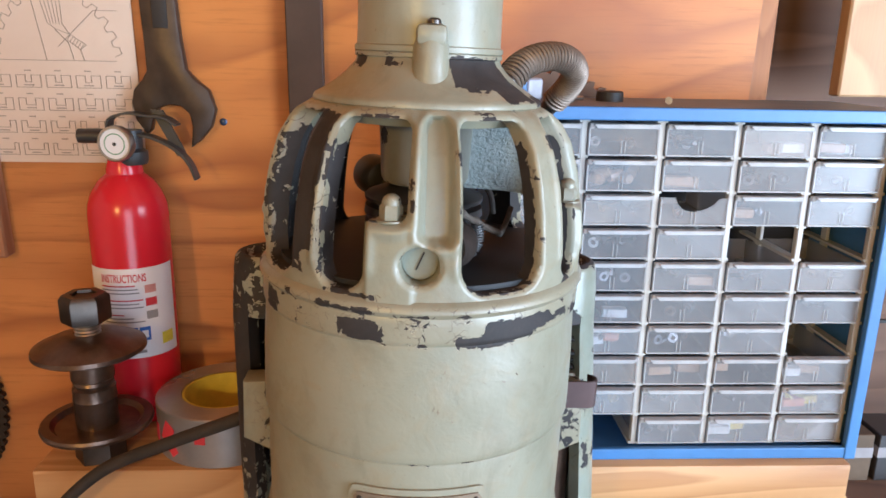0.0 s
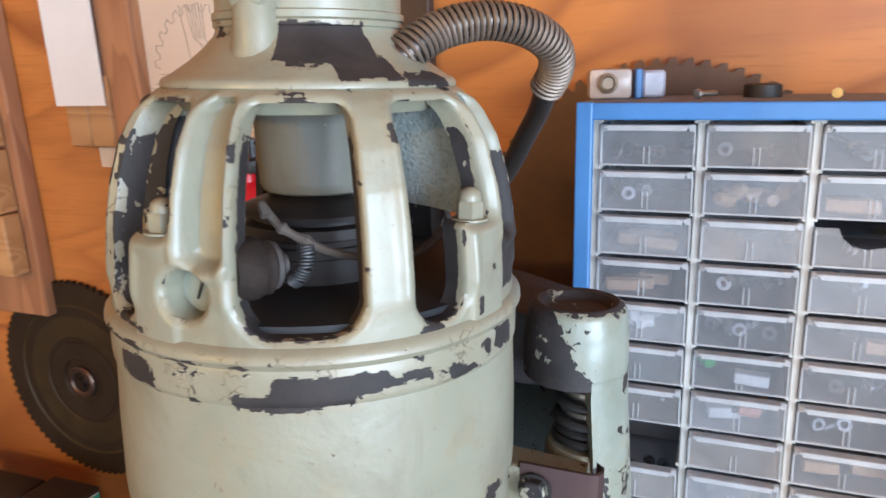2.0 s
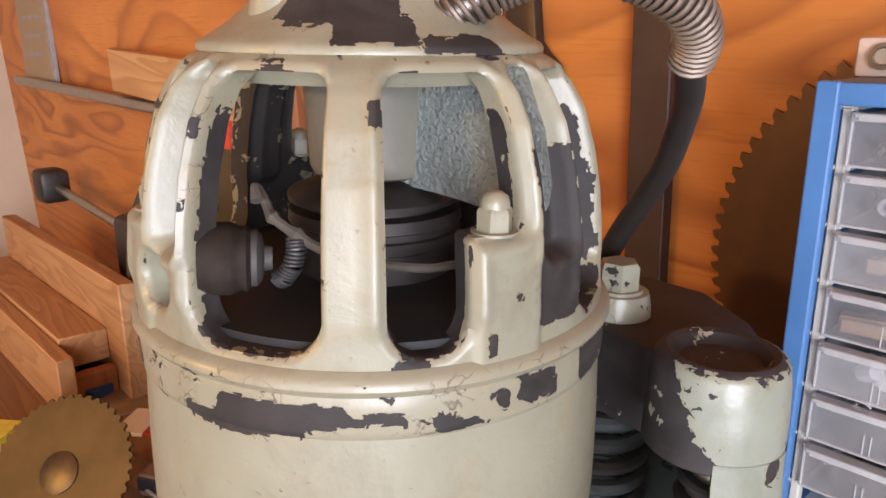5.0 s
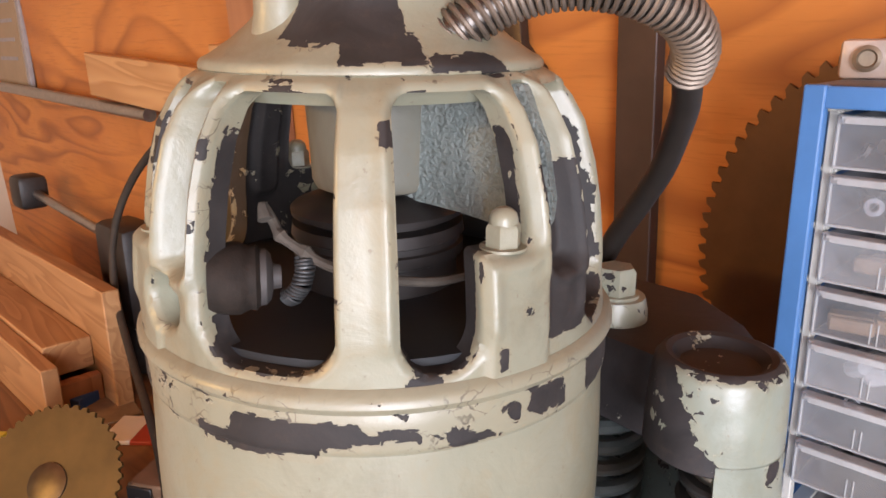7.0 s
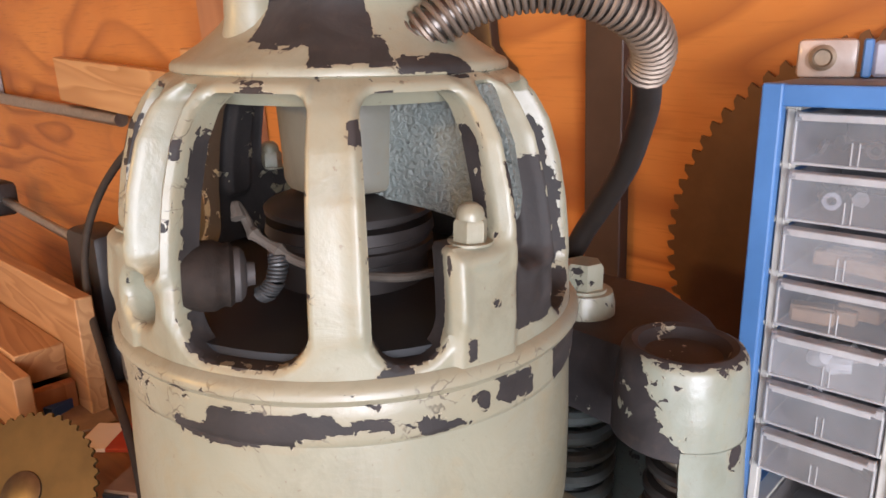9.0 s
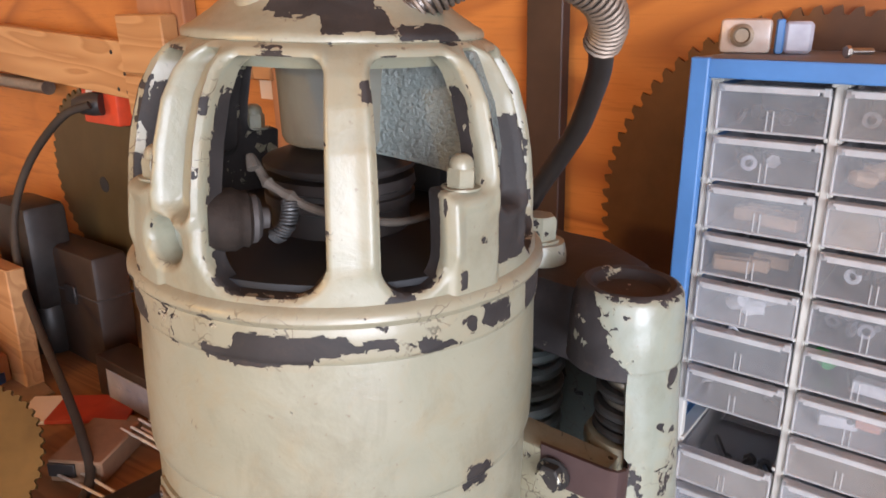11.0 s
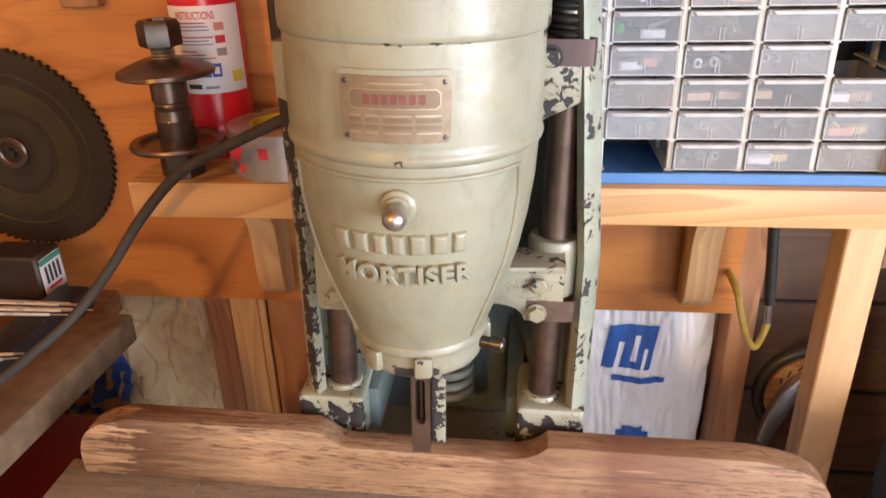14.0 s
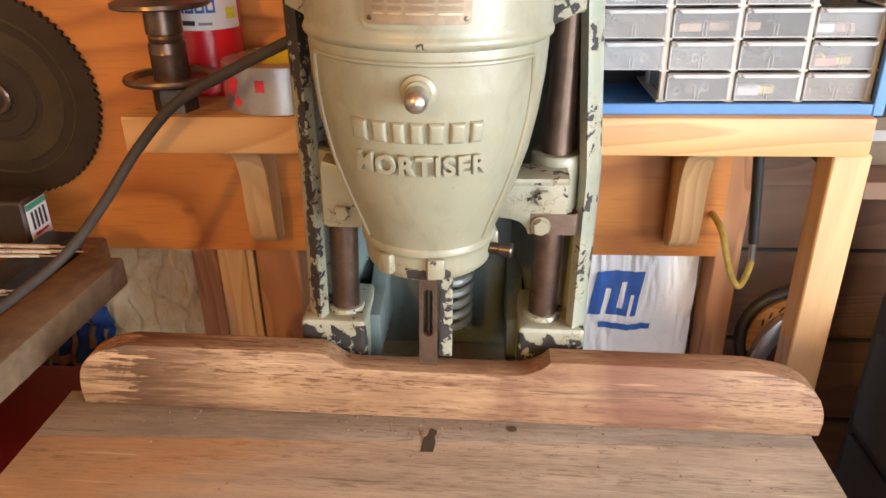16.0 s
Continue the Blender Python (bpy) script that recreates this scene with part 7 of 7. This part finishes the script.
part("lid_seam", box((0.264, 0.062, 0.003), (0, 0, 0.118), 0.001), BLACK_PLASTIC, case)
part("latch", box((0.030, 0.006, 0.030), (0.060, -0.032, 0.116), 0.002), IRON_BLACK, case)
lc = thing("labelled_case", pose(-0.712, 0.742, BZ), "black tool case with a grey card label on the bench", "case")
part("shell", box((0.184, 0.054, 0.064), (0, 0, 0.032), 0.004, seg=2), DARK_CASE, lc)
fl = part("front_label", box((0.127, 0.0012, 0.045), (0.002, -0.0276, 0.028)), plain("grey_card", (0.30, 0.27, 0.25), 0.6), lc, "grey printed front label")
for k in range(3):
    part("printed_bar", box((0.012, 0.0014, 0.004), (-0.034 + 0.028 * k, -0.0278, 0.030 + 0.004 * (k % 2))), GREY_INK, fl)
bx = thing("blade_box", pose(-0.580, 0.752, BZ), "black carton with a printed green and white end label", "carton")
part("carton_body", box((0.072, 0.050, 0.066), (0, 0, 0.033), 0.003), DARK_CASE, bx)
lb = part("end_label", box((0.0012, 0.040, 0.054), (0.0366, 0, 0.033)), WHITE_PAPER, bx)
part("printed_edge", box((0.0014, 0.040, 0.007), (0.0369, 0, 0.056)), plain("green_print", (0.05, 0.28, 0.18), 0.6), lb)
part("printed_edge", box((0.0014, 0.040, 0.006), (0.0369, 0, 0.010)), plain("green_print_low", (0.05, 0.28, 0.18), 0.6), lb)
for k in range(4):
    part("printed_bar", box((0.0014, 0.004, 0.022), (0.0370, -0.012 + 0.008 * k, 0.038)), BLACK_INK, lb)
part("printed_bar", box((0.0014, 0.026, 0.003), (0.0370, 0, 0.021)), RED_INK, lb)
RODS = [(-0.624 + 0.010 * (k % 3), 0.659 + 0.008 * k, BZ + 0.0295 + 0.002 * (k % 2), 90, 2 - 0.8 * k, 0.130) for k in range(5)] + [(-0.502, 0.578, 0.9440, 84, 2, 0.010), (-0.500, 0.588, 0.9440, 84, -1, 0.014)]
for x, y, z, tilt, turn, end in RODS:
    rod = thing("welding_rod", pose(x, y, z, 0, tilt, turn), "thin white coated rod lying over the bench edge", "rod", "loose rods")
    part("coating", lathe([(0, end - 0.15), (0.0019, end - 0.15), (0.0019, end), (0, end)], 8), OLD_ROD, rod)
    part("bare_end", lathe([(0, end), (0.001, end), (0.001, end + 0.024), (0, end + 0.024)], 8), STEEL_BRIGHT, rod)
    for k in range(3):
        part("printed_mark", lathe([(0.0019, end - 0.050 + 0.003 * k), (0.00205, end - 0.050 + 0.003 * k), (0.00205, end - 0.0485 + 0.003 * k), (0.0019, end - 0.0485 + 0.003 * k)], 8), GREY_INK, rod)
bk = thing("red_booklet", pose(-0.772, 0.680, BZ, 0, 0, 40), "flat red and white printed packet on the bench", "packet")
part("cover", box((0.13, 0.07, 0.006), (0, 0, 0.003), 0.001), plain("orange_red_print", (0.40, 0.05, 0.025), 0.5), bk)
part("white_end", box((0.045, 0.0702, 0.0062), (-0.066, 0, 0.0032), 0.001), WHITE_PAPER, bk)
ct = thing("cardboard_box", pose(-0.645, 0.627, BZ, 0, 0, 30), "small tan cardboard box on the bench", "box")
part("carton_body", box((0.068, 0.096, 0.030), (0, 0, 0.015), 0.002), plain("cardboard", (0.26, 0.15, 0.085), 0.8), ct)
part("dark_end", box((0.034, 0.004, 0.018), (-0.016, -0.0495, 0.018), 0.001), BLACK_PLASTIC, ct)
for x, y, c, sx, sy, sz, rz in ((-0.93, 0.64, GREY_CARD, 0.14, 0.09, 0.004, -8), (-0.675, 0.693, GREY_CARD, 0.15, 0.034, 0.004, 6), (-0.96, 0.62, BLUE_INK, 0.05, 0.04, 0.02, 25), (-0.92, 0.47, YELLOW, 0.07, 0.05, 0.02, 40), (-1.06, 0.60, RED_INK, 0.05, 0.04, 0.02, 10), (-1.05, 0.45, GREY_CARD, 0.09, 0.05, 0.006, 60), (-0.85, 0.50, GREY_CARD, 0.11, 0.05, 0.003, 30)):
    it = thing("paper_scrap" if sz < 0.01 else "small_carton", pose(x, y, BZ, 0, 0, rz), "loose paper scrap on the cluttered bench" if sz < 0.01 else "small coloured carton on the cluttered bench", "paper" if sz < 0.01 else "carton")
    part("sheet" if sz < 0.01 else "carton_body", box((sx, sy, sz), (0, 0, sz / 2), 0.001), c, it)
wh = thing("spare_saw_blade", pose(-0.672, 0.500, BZ + 0.050, 52, 0, 34) @ Matrix.Scale(1.12, 4), "yellow-brown toothed saw blade leaning on the bench clutter", "saw blade")
pts = []
for k in range(44):
    for da, rr in ((0.0, 0.0755), (0.2, 0.0795), (0.55, 0.0785), (0.75, 0.0755)):
        a = 2 * math.pi * (k + da) / 44
        pts.append((rr * math.cos(a), rr * math.sin(a)))
LACQUER = plain("brown_lacquer", (0.095, 0.056, 0.017), 0.5, 0.3, 0.5, 24)
part("disc", prism(pts, 0.004, pose(0, 0, 0.009)), LACQUER, wh)
part("hub", lathe([(0, 0.004), (0.019, 0.004), (0.021, 0.009), (0.021, 0.0145), (0.012, 0.016), (0, 0.016)], 32), STEEL_DARK, wh)
part("backing_flange", lathe([(0, -0.010), (0.050, -0.010), (0.052, 0.0085), (0, 0.0085)], 40), LACQUER, wh)
tr = thing("wooden_trough", pose(-1.215, 0.62, BZ, 0, 0, 0), "open wooden jig box of pale boards on the bench", "jig box")
part("front_board", box((0.63, 0.024, 0.094), (0, -0.047, 0.047), 0.002), DIM_PINE, tr)
part("rear_board", box((0.63, 0.026, 0.185), (0, 0.050, 0.0925), 0.002), DIM_PINE, tr)
part("floor_board", box((0.56, 0.071, 0.050), (-0.035, 0.001, 0.075), 0.002), DIM_PINE, tr, "thick tan board between the sides")
part("end_board", box((0.020, 0.070, 0.045), (0.26, 0.001, 0.0225), 0.002), STUD, tr)

# ---- machine cable ----
cb = smooth_path([Vector(p) for p in ((-0.10, 0.640, 1.215), (-0.165, 0.615, 1.190), (-0.235, 0.625, 1.158), (-0.300, 0.640, 1.123), (-0.350, 0.645, 1.075), (-0.392, 0.635, 1.020), (-0.430, 0.615, 0.975), (-0.452, 0.56, 0.958), (-0.462, 0.48, 0.9555), (-0.466, 0.38, 0.9545), (-0.47, 0.27, 0.953))], 8)
cable = thing("machine_cable", Matrix(), "thick dusty black cable running from the machine to the bench", "cable")
part("sheath", sweep(cb, 0.0053, 14), CABLE, cable)
scr = structure("screw", lathe([(0, 0), (0.003, 0), (0.0036, 0.001), (0.002, 0.002), (0, 0.002)], 12, pose(-0.231, wall_y(1.39), 1.392, 90)), plain("blued_screw", (0.05, 0.07, 0.12), 0.4, 0.6), "blued screw head in the plywood", True)
